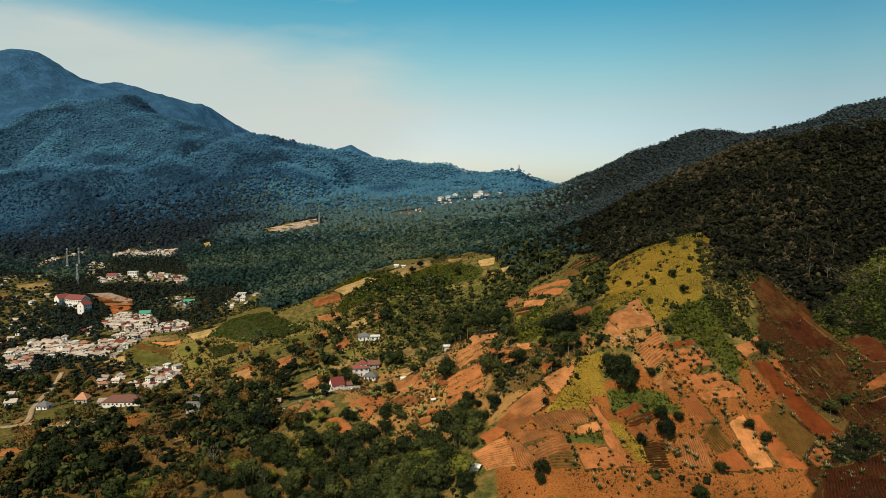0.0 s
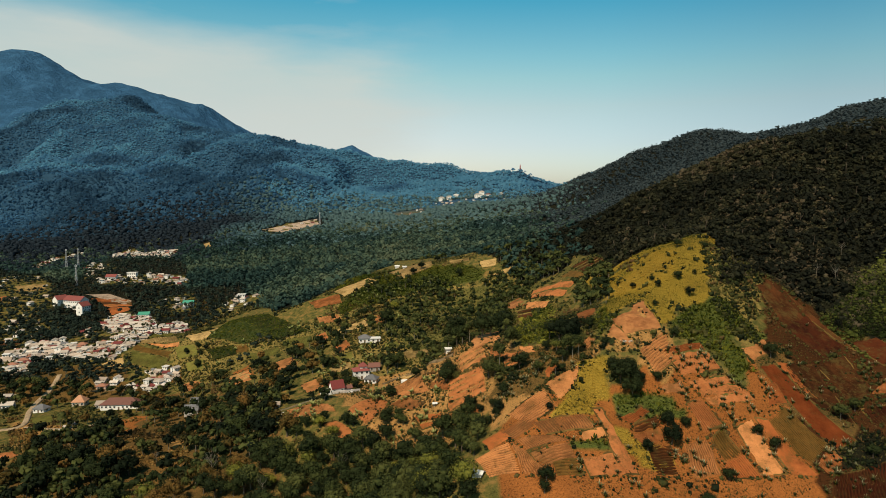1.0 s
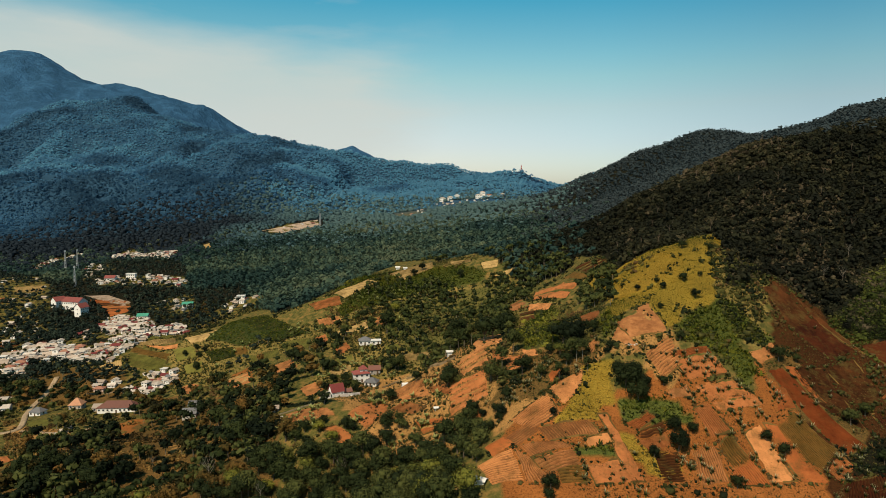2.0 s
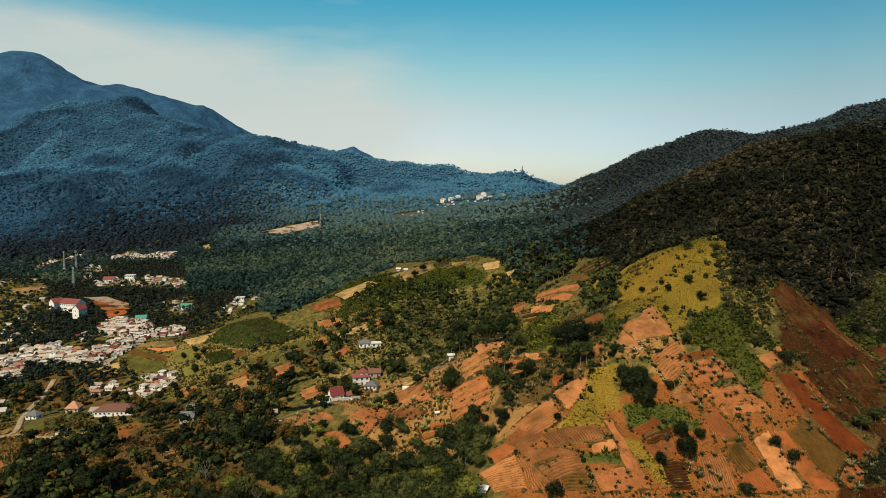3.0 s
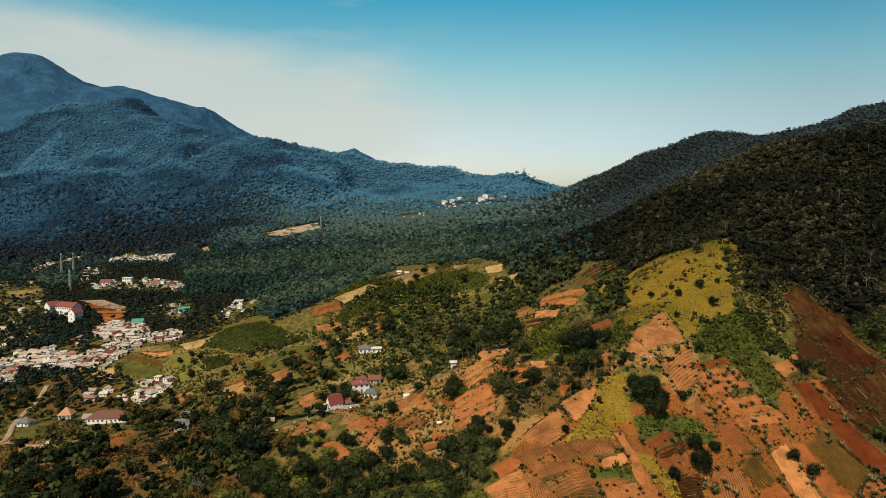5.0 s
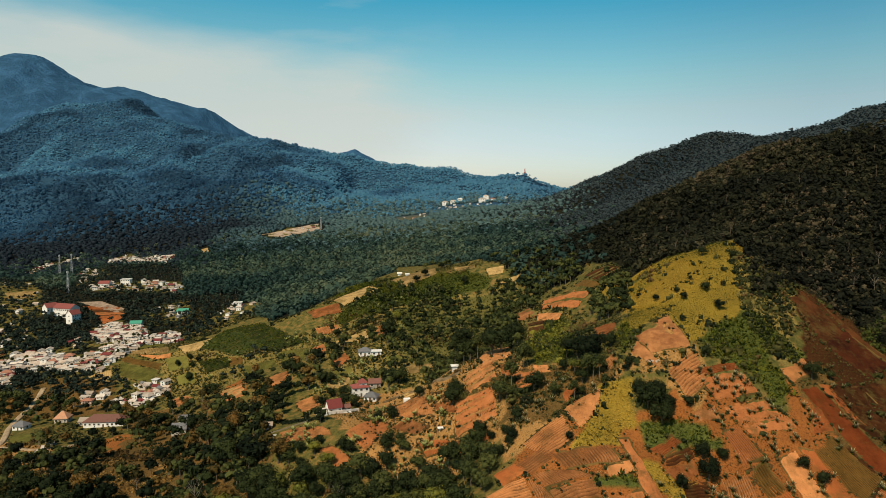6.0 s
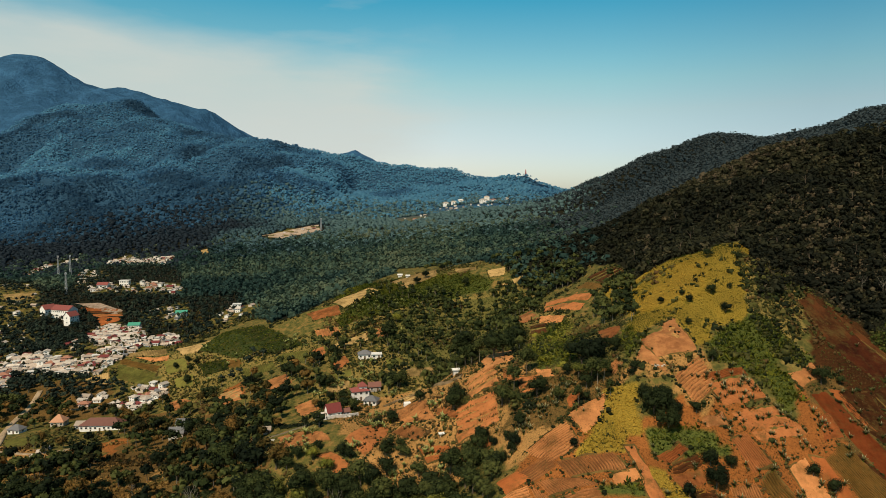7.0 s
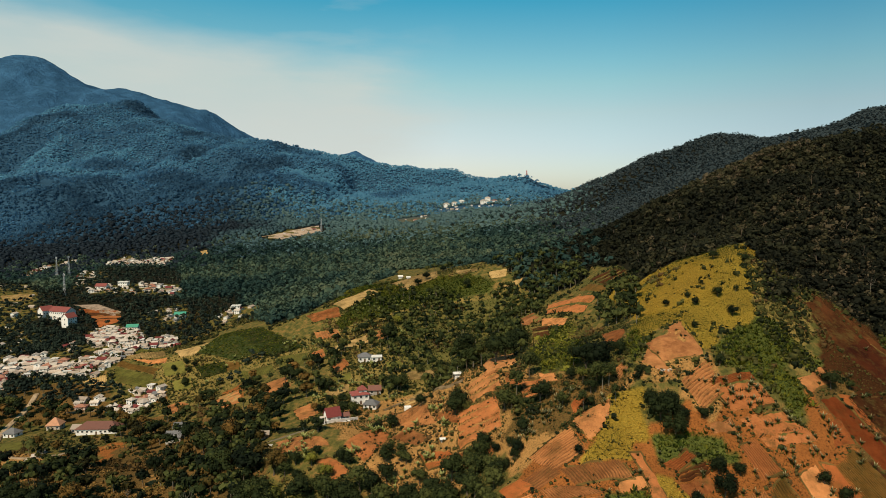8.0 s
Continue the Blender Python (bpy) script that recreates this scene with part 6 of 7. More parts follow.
def build_crop_rows(name, label, places, material, low, high, category, seed):
    """Small plants in rows: dry crop on the furrow ridges, weeds on the terrace banks."""
    p = np.concatenate(places)
    rng = np.random.default_rng(seed)
    n = len(p)
    s = rng.uniform(low, high, n)
    x, y = p[:, 0] + rng.normal(0, 0.07, n), p[:, 1] + rng.normal(0, 0.07, n)
    v, f, t = many(tuft_set(18, 6, 3), rng.integers(0, 6, n), x, y, height(x, y) + 0.25, rng.uniform(0, 6.28, n), s, s, np.clip(0.4 + (fbm(x, y, 20, 2, 73) - 0.5) * 1.2 + rng.normal(0, 0.2, n), 0, 1))
    tagged(new(name, mesh_of(name, v, [f], material, False, tone=t)), label, category, kind="stuff")


build_crop_rows("crop_rows", "rows of short dry crop on the furrow ridges", CROPS, L_STALK, 0.22, 0.42, "crop", 72)
build_crop_rows("terrace_weeds", "dark weeds along the terrace banks", BANKS, L_SCRUB, 0.45, 0.95, "weeds", 74)


def on_tea(x, y):
    hit = np.zeros(np.shape(x), bool)
    for kind, corners, _, _ in FIELDS:
        if kind == "tea":
            hit |= inside(corners, x, y)
    return hit


def build_crop():
    x, y = scatter([(-260, 440), (-60, 440), (-60, 600), (-260, 600)], 2.1, 69)
    k = on_tea(x, y)
    x, y = x[k], y[k]
    rng = np.random.default_rng(70)
    n = len(x)
    s = rng.uniform(0.6, 1.3, n)
    v, f, t = many(SHRUBS, rng.integers(0, 8, n), x, y, height(x, y) + 0.8, rng.uniform(0, 6.28, n), s, s * 0.7, np.clip(rng.normal(0.4, 0.25, n), 0, 1))
    tagged(new("crop_bushes", mesh_of("crop_bushes", v, [f], L_HERB, True, tone=t)), "low green crop bushes in the valley plot", "crop", kind="stuff")


build_crop()


def build_shrubs(name, label, poly, gap, seed, low, high, accept, material):
    """Small dark bushes dotted over open slopes and plots."""
    x, y = scatter(poly, gap, seed)
    k = accept(x, y) & ~along_ways(x, y, 0.5)
    x, y = x[k], y[k]
    rng = np.random.default_rng(seed + 1)
    n = len(x)
    s = np.exp(rng.uniform(math.log(low), math.log(high), n))
    v, f, t = many(SHRUBS, rng.integers(0, 8, n), x, y, height(x, y) + 0.3 * s, rng.uniform(0, 6.28, n), s, s * 0.9, rng.uniform(0.0, 0.5, n))
    tagged(new(name, mesh_of(name, v, [f], material, True, tone=t)), label, "shrubs", kind="stuff")


build_shrubs("slope_bushes", "small dark bushes dotted over the red plots", [(-70, 240), (50, 235), (70, 330), (0, 400), (-60, 330)], 2.7, 80, 0.3, 1.3, lambda x, y: fbm(x, y, 14, 3, 81) > 0.57, L_TREE)
build_shrubs("spur_bushes", "small dark bushes dotted over the spur", [(15, 170), (200, 170), (215, 300), (130, 300), (60, 260)], 3.0, 82, 0.25, 0.9, lambda x, y: (fbm(x, y, 12, 3, 83) > 0.64) & ~in_zone("dry")(x, y), L_TREE)
build_shrubs("hilltop_bushes", "dark shrubs among the yellow hilltop grass", [(60, 200), (190, 200), (190, 350), (60, 350)], 5.0, 84, 0.4, 2.4, lambda x, y: in_zone("dry")(x, y) & (fbm(x, y, 15, 3, 85) > 0.66 - 0.2 * smoothstep(118, 150, x)), L_SCRUB)
build_shrubs("crest_shrubs", "dark shrubs along the edge of the hilltop grass", [(83.0, 359.8), (93.4, 379.5), (110.6, 380.6), (121.6, 370.8), (116.5, 358.9), (106.8, 367.3), (92.2, 366.3), (84.3, 351.8)], 1.9, 95, 0.7, 2.0, lambda x, y: x > 0, L_TREE)
build_shrubs("terrace_bushes", "dark bushes round the brown terraces", [(52.8, 400.3), (84.3, 365.9), (102.0, 364.2), (105.0, 395.4), (96.7, 421.0), (84.6, 435.9), (65.4, 451.1)], 2.4, 96, 0.6, 1.7, lambda x, y: ~in_fields(x, y, 0.5) & (fbm(x, y, 14, 2, 97) > 0.42), L_TREE)
build_shrubs("gully_bushes", "dense dark bushes in the gully below the strips", [(85, 165), (230, 165), (230, 232), (85, 232)], 1.4, 86, 0.4, 1.5, lambda x, y: in_zone("forest")(x, y) & (fbm(x, y, 9, 2, 87) > 0.36), L_DENSE)


# ---- trees ----
PROTO = {}


def place_thing(key, make, m):
    """The first of a kind is built; the next ones are copies of it."""
    if key not in PROTO:
        ob = make()
        ob.matrix_basis = m
        PROTO[key] = ob
        return ob
    first = PROTO[key]
    return copy_thing(first, m @ Matrix.Diagonal((1 / first.scale[0], 1 / first.scale[1], 1 / first.scale[2], 1)))


TREE_TAGS = {
    "broad": ("broad leafy green tree with spreading crown", "trees of the groves"),
    "round": ("round dense dark tree standing alone", "lone trees on the plots"),
    "tall": ("tall slender tree with bare pale trunk", "tall trees by the path"),
    "lime": ("bright yellow-green leafy tree", "trees of the groves"),
    "great": ("massive dark evergreen tree with a crown reaching low", "great trees on the spur"),
    "bare": ("leafless dead tree with pale forked branches", "dead trees")}


def make_tree(kind, variant):
    """A tree ten metres high: tapered trunk with limbs, crown of leaf clumps."""
    rng = np.random.default_rng(100 + variant * 7 + len(kind))
    label, group = TREE_TAGS[kind]
    ob = tagged(new("dead_tree" if kind == "bare" else "tree"), label, "tree", group)
    lean = rng.normal(0, 0.25, 2)
    top = {"broad": 4.4, "round": 2.4, "great": 3.0, "tall": 8.0, "lime": 4.4, "bare": 6.0}[kind]
    thick = {"tall": 0.10, "bare": 0.10}.get(kind, 0.28)
    stem = tube([(0, 0, -1.0), (lean[0] * 0.4, lean[1] * 0.4, top * 0.5), (lean[0], lean[1], top)], [thick * 1.3, thick * 0.9, thick * 0.5])
    limbs = []
    for k in range(8 if kind == "bare" else 5):
        w = 2 * math.pi * (k + rng.random() * 0.6) / 5
        z0 = top * rng.uniform(0.45, 0.95)
        reach = rng.uniform(1.4, 2.6) * (1.0 if kind != "tall" else 0.6)
        p0 = np.array((lean[0] * z0 / top, lean[1] * z0 / top, z0))
        p1 = p0 + (math.cos(w) * reach * 0.6, math.sin(w) * reach * 0.6, reach * 0.7)
        p2 = p1 + (math.cos(w + 0.4) * reach * 0.5, math.sin(w + 0.4) * reach * 0.5, reach * 0.8)
        limbs.append(tube([p0, p1, p2], [thick * 0.5, thick * 0.32, thick * 0.12], 5))
        if kind == "bare":
            p3 = p1 + (math.cos(w - 0.9) * reach * 0.6, math.sin(w - 0.9) * reach * 0.6, reach * 0.6)
            limbs.append(tube([p1, p3], [thick * 0.28, thick * 0.1], 5))
    v, f = join(stem, *limbs)
    part_of("trunk", mesh_of("trunk", v, [f], M_PALEBARK if kind == "bare" or (kind == "tall" and variant % 2) else M_BARK, True), ob)
    if kind != "bare":
        rx, rz, mid, lobes, leaves, leaf = {"broad": (4.6, 4.1, 5.4, 12, 900, 0.31), "round": (4.6, 4.8, 4.6, 11, 900, 0.29), "great": (3.7, 4.1, 4.7, 17, 2100, 0.28),
                                            "tall": (2.9, 3.6, 6.6, 7, 480, 0.33), "lime": (4.6, 4.1, 5.3, 11, 900, 0.31)}[kind]
        v, f = crown_arrays(rng, rx, rz, lobes, leaves, leaf, 0.62, 0.85 if kind == "great" else 0.6)
        v = v + (lean[0], lean[1], mid)
        # leaf tone rises slightly towards the top of the crown
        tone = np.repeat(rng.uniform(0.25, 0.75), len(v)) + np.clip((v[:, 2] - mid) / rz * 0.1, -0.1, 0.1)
        mat = L_LIME if kind == "lime" else L_DENSE if kind in ("round", "great") or (kind == "broad" and variant == 2) else L_AUTUMN if (kind == "broad" and variant == 1) else L_TREE
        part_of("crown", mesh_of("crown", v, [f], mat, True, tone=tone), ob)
    return ob


def plant(kind, variant, x, y, tall, yaw):
    s = tall / 10.0
    m = Matrix.Translation((x, y, float(height(x, y)))) @ Matrix.Rotation(yaw, 4, "Z") @ Matrix.Diagonal((s, s, s, 1))
    return place_thing((kind, variant), lambda: make_tree(kind, variant), m)


rng_trees = np.random.default_rng(7)
for kind, tall, (x, y) in TREES:
    pick = int(rng_trees.integers(0, 3))
    if kind == "broad" and pick == 1:
        pick = 2 if x > -60 else 1
    plant(kind, pick, x, y, tall * 1.12, rng_trees.uniform(0, 6.28))
spots = []
HOUSE_YARDS = [scatter(corners, gap, 400 + number) for number, (gap, corners) in enumerate(HAMLETS)]
HOUSE_SPOTS = [p for xs, ys in HOUSE_YARDS for p in zip(xs, ys)]


def clear_of_houses(x, y):
    """Yards and their open side are free of trees."""
    free = np.ones(np.shape(x), bool)
    for hx, hy, r in ((-47, 346, 15), (-55, 310, 15), (-48, 402, 13), (-84, 305, 12), (-212, 384, 20), (-248, 394, 18), (-264, 384, 14), (-152, 362, 13), (-200, 612, 14), (-366, 606, 15), (-284, 576, 12), (-19, 326, 9), (-375, 696, 22), (-292, 396, 11)):
        free &= np.hypot(x - hx, y - hy) > 0.55 * r
    for hx, hy in HOUSE_SPOTS:
        free &= np.hypot(x - hx, y - hy) > 4.6
    return free


for number, (kind, gap, corners) in enumerate(GROVES):
    gx, gy = scatter(corners, gap, 200 + number)
    free = clear_of_houses(gx, gy) & ~inside(SADDLE, gx, gy) & ~in_zone("bare")(gx, gy) & ~((gx < -100) & in_zone("bare")(gx, gy + 5)) & ~(in_zone("herb")(gx, gy) & (gx > 30)) & ~in_fields(gx, gy, 1.0 if number > 3 else 2.5) & ~along_ways(gx, gy, 2.5) & ~in_hamlets(gx, gy, 0, 8)
    spots += list(zip(gx[free], gy[free]))
gx, gy = scatter([(-330, 250), (60, 250), (110, 420), (60, 560), (-100, 640), (-480, 720), (-480, 480)], 7.6, 260)
free = ~inside(CLEARING, gx, gy) & ~inside(SADDLE, gx, gy) & (fbm(gx, gy, 45, 3, 261) > np.where(((gx < -62) & (gy < 300)), 0.45, np.where((gx > -110) & (gy > 370), 0.60, 0.53))) & clear_of_houses(gx, gy) & ~in_zone("bare", "dry")(gx, gy) & ~inside(FOREST, gx, gy) & ~in_fields(gx, gy, 2.0) & ~along_ways(gx, gy, 5.0) & ~in_hamlets(gx, gy, 0, 8)
spots += list(zip(gx[free], gy[free]))
gx, gy = scatter([(-330, 420), (-200, 560), (-190, 700), (-330, 1000), (-700, 1000), (-700, 560)], 6.6, 262)
free = (fbm(gx, gy, 70, 3, 263) > 0.22) & ~inside(FOREST, gx, gy) & ~in_fields(gx, gy, 2.0) & ~along_ways(gx, gy, 5.0) & ~in_hamlets(gx, gy, 0, 8) & clear_of_houses(gx, gy)
spots += list(zip(gx[free], gy[free]))
spots.sort(key=lambda p: p[0] ** 2 + p[1] ** 2)
SINGLE = 150
for x, y in spots[:SINGLE]:
    pick = rng_trees.random()
    sort = "lime" if pick < (0.13 if y < 262 and x > -80 else 0.10) else "tall" if pick < 0.16 else "round" if pick < (0.45 if y > 330 else 0.28) else "broad"
    if 28 < x < 78 and sort == "broad" and rng_trees.random() < 0.75:
        sort = "tall"
    warm = sort == "broad" and x < -75 and rng_trees.random() < 0.3
    dark = sort == "broad" and x < -60 and y < 300 and rng_trees.random() < 0.4
    plant(sort, 2 if dark else 1 if warm else (0, 2, 3)[int(rng_trees.integers(0, 3))], x, y, rng_trees.uniform(5.2, 9.2) * (0.9 if y > 330 else 0.75 if -84 < x < -20 and y > 254 else 1.4 if x < -60 else 1.35 if y < 254 and x < 10 else 1.15 if y < 236 else 0.62 if x < 28 else 0.85), rng_trees.uniform(0, 6.28))


def build_far_groves(rest):
    """The stands farther off, joined: crowns and their trunks."""
    x, y = np.array(rest).T
    rng = np.random.default_rng(71)
    n = len(x)
    protos = [crown_arrays(rng, 1.0, 0.9, 3, 15, 0.34, 0.74) for _ in range(8)]
    near = [crown_arrays(rng, 1.0, 0.9, 4, 70, 0.20, 0.76) for _ in range(8)]
    s = np.where((y < 430) & (x < -70), rng.uniform(2.6, 5.0, n), np.where(x > -130, rng.uniform(2.3, 4.3, n), rng.uniform(1.7, 3.7, n)))
    z0 = height(x, y)
    lift = s * rng.uniform(0.9, 1.5, n)
    tone = np.where((y > 440) & (x < -130), rng.uniform(0, 0.55, n), rng.uniform(0.2, 1.0, n))
    mixed = rng.random(n)
    hollow = (x < -70) & (y < 430)
    warm, dim, away = hollow & (mixed < 0.22), hollow & (mixed > 0.64), (y > 440) & (x < -130)
    for name, words, material, k, shapes in (("grove_crowns", "crowns of dark green broad trees in dense groves", L_TREE, ~warm & ~dim & ~away, protos), ("valley_crowns", "crowns of dark trees between the valley hamlets", L_GROVE, away, protos), ("hollow_crowns", "crowns of browning trees in the hollow", L_AUTUMN, warm, near), ("shaded_crowns", "crowns of dark evergreen trees in the hollow", L_DENSE, dim, near)):
        v, f, t = many(shapes, rng.integers(0, 8, k.sum()), x[k], y[k], (z0 + lift)[k], rng.uniform(0, 6.28, k.sum()), s[k], s[k], tone[k])
        tagged(new(name, mesh_of(name, v, [f], material, True, tone=t)), words, "trees", kind="stuff")
    stems = [tube([(0, 0, -1), (0.02, 0.03, 0), (0, 0, 1)], [0.05, 0.04, 0.03], 3) for _ in range(2)]
    v, f, t = many(stems, rng.integers(0, 2, n), x, y, z0, np.zeros(n), s * 1.3, lift, np.zeros(n))
    tagged(new("grove_trunks", mesh_of("grove_trunks", v, [f], M_PALEBARK, True)), "pale trunks in the valley groves", "trees", kind="stuff")


build_far_groves(spots[SINGLE:])


def build_garden_trees():
    """Low dark trees squeezed between the village houses."""
    xs, ys = [], []
    for number, (gap, corners) in enumerate(HAMLETS):
        if gap < 12:
            x, y = scatter(corners, 5.6, 500 + number)
            xs.append(x)
            ys.append(y)
    x, y = np.concatenate(xs), np.concatenate(ys)
    k = fbm(x, y, 25, 2, 501) > 0.43
    x, y = x[k], y[k]
    rng = np.random.default_rng(502)
    n = len(x)
    protos = [crown_arrays(rng, 1.0, 0.95, 2, 22, 0.36) for _ in range(6)]
    s = rng.uniform(0.9, 2.1, n)
    v, f, t = many(protos, rng.integers(0, 6, n), x, y, height(x, y) + 1.1 * s, rng.uniform(0, 6.28, n), s, s * 1.1, rng.uniform(0, 0.5, n))
    tagged(new("garden_trees", mesh_of("garden_trees", v, [f], L_SCRUB, True, tone=t)), "small dark trees between the village houses", "trees", kind="stuff")


build_garden_trees()


# ---- banana plants ----
def make_banana(variant):
    rng = np.random.default_rng(300 + variant)
    ob = tagged(new("banana_plant" if variant > 3 else "agave_plant"), "banana plant with ragged bright leaves by the orchard" if variant > 3 else "spiky plant with pale upright leaves among the plots", "plant", "banana plants" if variant > 3 else "spiky plants")
    v, f = tube([(0, 0, -0.5), (0.05, 0.02, 0.5), (0.0, 0.0, 1.1)], [0.2, 0.16, 0.1])
    part_of("stem", mesh_of("stem", v, [f], L_HERB, True, tone=np.full(len(v), 0.6)), ob)
    pieces = []
    count, broad = (11, 0.27) if variant > 3 else (17, 0.10)
    for k in range(count):
        w = 2 * math.pi * k / count + rng.uniform(-0.3, 0.3)
        long, lift, droop = (rng.uniform(0.7, 1.7), rng.uniform(1.3, 2.3), rng.uniform(0.1, 0.6)) if variant > 3 else (rng.uniform(0.5, 1.5), rng.uniform(0.7, 2.1), rng.uniform(0.0, 0.35))
        s = np.linspace(0, 1, 5)
        r, z = s * long, (0.9 if variant > 3 else 0.25) + lift * s - droop * 1.6 * s ** 2.5
        wide = broad * np.sin(np.pi * np.clip(s * 0.92 + 0.06, 0, 1)) + 0.03
        mid = np.stack([np.cos(w) * r, np.sin(w) * r, z], 1)
        side = np.array((-math.sin(w), math.cos(w), 0)) * wide[:, None]
        vv = np.concatenate([mid - side + (0, 0, 0.1), mid, mid + side + (0, 0, 0.1)])
        ff = [(i + a * 5, i + 1 + a * 5, i + 6 + a * 5, i + 5 + a * 5) for i in range(4) for a in (0, 1)]
        pieces.append((vv, np.array(ff)))
    v, f = join(*pieces)
    part_of("leaves", mesh_of("leaves", v, [f], L_BANANA if variant > 3 else L_SPIKY, False, tone=np.clip((v[:, 2] - 0.6) / 1.6 + np.repeat(rng.uniform(-0.3, 0.2, count), 15), 0, 1)), ob)
    return ob


# a few more along the edges of the spur's plots
rng_edges = np.random.default_rng(23)
for _, corners, _, _ in FIELDS:
    cx, cy = corners.mean(0)
    if cx > 48 and cy < 275:
        for _ in range(3):
            k, u = int(rng_edges.integers(0, 4)), rng_edges.random()
            q = corners[k] * (1 - u) + corners[(k + 1) % 4] * u
            BANANAS.append((q[0], q[1], 1.6, 1 + int(rng_edges.random() < 0.4)))

for x0, y0, reach, count in BANANAS:
    for k in range(count if x0 < 12 else max(1, int(count * 0.6))):
        w, d = rng_trees.uniform(0, 6.28), reach * math.sqrt(rng_trees.random())
        x, y, s = x0 + d * math.cos(w) * 1.2, y0 + d * math.sin(w) * 1.2, rng_trees.uniform(0.5, 1.0) * (1.3 if x0 < 12 else 1.2)
        m = Matrix.Translation((x, y, float(height(x, y)) + 0.2)) @ Matrix.Rotation(rng_trees.uniform(0, 6.28), 4, "Z") @ Matrix.Diagonal((s, s, s, 1))
        kind = k % 4 + (4 if x0 < 12 else 0)
        place_thing(("banana", kind), lambda: make_banana(kind), m)


# ---- houses ----
def roof_mesh(w, d, rise, over, kind):
    """A pitched roof with thickness: gable ridge along x, or hipped."""
    x, y, t = w / 2 + over, d / 2 + over, 0.18
    inset = min(y, x * 0.9) if kind == "hip" else 0.0
    low = -over * rise / (d / 2)
    if kind == "flat":
        return box(-x, x, -y, y, 0, 0.3)
    v = [(-x, -y, low), (x, -y, low), (x, y, low), (-x, y, low), (-x + inset, 0, rise), (x - inset, 0, rise)]
    v = np.array(v + [(a, b, c + t) for a, b, c in v], float)
    up = [(6, 7, 11, 10), (8, 9, 10, 11), (9, 6, 10, 10), (7, 8, 11, 11)]
    down = [(0, 4, 5, 1), (2, 5, 4, 3), (3, 4, 0, 0), (1, 5, 2, 2)]
    if kind == "gable":
        up, down = up[:2], down[:2]
        rim = [(0, 1, 7, 6), (2, 3, 9, 8), (1, 5, 11, 7), (5, 2, 8, 11), (3, 4, 10, 9), (4, 0, 6, 10)]
    else:
        rim = [(0, 1, 7, 6), (1, 2, 8, 7), (2, 3, 9, 8), (3, 0, 6, 9)]
    return v, up + down + rim


def solid(name, v, f, material):
    tris = [q[:3] for q in f if len(set(q)) == 3]
    quads = [q for q in f if len(set(q)) == 4]
    return mesh_of(name, v, [np.array(quads), np.array(tris)] if tris else [np.array(quads)], material)


def make_house(name, label, category, group, w, d, h, roof, rise, wall_m, roof_m, storeys=1, bays=3, base=1.5, over=0.5, framed=True):
    """A house round its own origin: walls on a plinth, roof, door and windows with frames."""
    ob = tagged(new(name), label, category, group)
    v, f = box(-w / 2, w / 2, -d / 2, d / 2, -base, h)
    f = [tuple(q) for q in f]
    if roof == "gable":
        v = np.r_[v, [(-w / 2, 0, h + rise * 0.98), (w / 2, 0, h + rise * 0.98)]]
        f += [(4, 8, 6, 6), (5, 7, 9, 9)]
    part_of("wall", solid("wall", v, f, wall_m), ob)
    rv, rf = roof_mesh(w, d, rise, over, roof)
    rv = rv + (0, 0, h + 0.01)
    part_of("roof", solid("roof", rv, [tuple(int(i) for i in q) for q in rf], roof_m), ob)
    ww, wh = min(1.3, w / bays * 0.45), 1.15
    pane = mesh_of("window", *(lambda b: (b[0], [b[1]]))(box(-ww / 2, ww / 2, -0.05, 0.05, -wh / 2, wh / 2)), M_GLASS)
    rect = [(-1, -1), (1, -1), (1, 1), (-1, 1)]
    frame_v = np.array([(a * (ww / 2 + e), y, b * (wh / 2 + e)) for y in (-0.1, 0.03) for e in (0.0, 0.14) for a, b in rect])
    frame_f = np.array([q for i in range(4) for j in [(i + 1) % 4] for q in ((i, i + 4, j + 4, j), (i + 4, i + 12, j + 12, j + 4), (i, j, j + 8, i + 8))])
    trim = mesh_of("window_frame", frame_v, [frame_f], M_WALLS[0])
    door_done = False
    for s in range(storeys):
        z = h / storeys * (s + 0.55)
        for k in range(bays):
            x = -w / 2 + w / bays * (k + 0.5)
            if s == 0 and k == bays // 2 and not door_done:
                dv, df = box(x - 0.5, x + 0.5, -d / 2 - 0.04, -d / 2 + 0.05, 0, 2.05)
                part_of("door", mesh_of("door", dv, [df], M_DOOR), ob)
                door_done = True
                continue
            win = part_of("window", pane, ob, m=Matrix.Translation((x, -d / 2 - 0.02, z)))
            if framed:
                part_of("window_frame", trim, win)
        for side in ((-1, 1) if framed else (1,)):
            part_of("window", pane, ob, m=Matrix.Translation((side * (w / 2 + 0.02), 0, z)) @ Matrix.Rotation(math.pi / 2, 4, "Z"))
    return ob


def spot(x, y, yaw, lift=0.0):
    return Matrix.Translation((x, y, float(height(x, y)) + lift)) @ Matrix.Rotation(radians(yaw), 4, "Z")


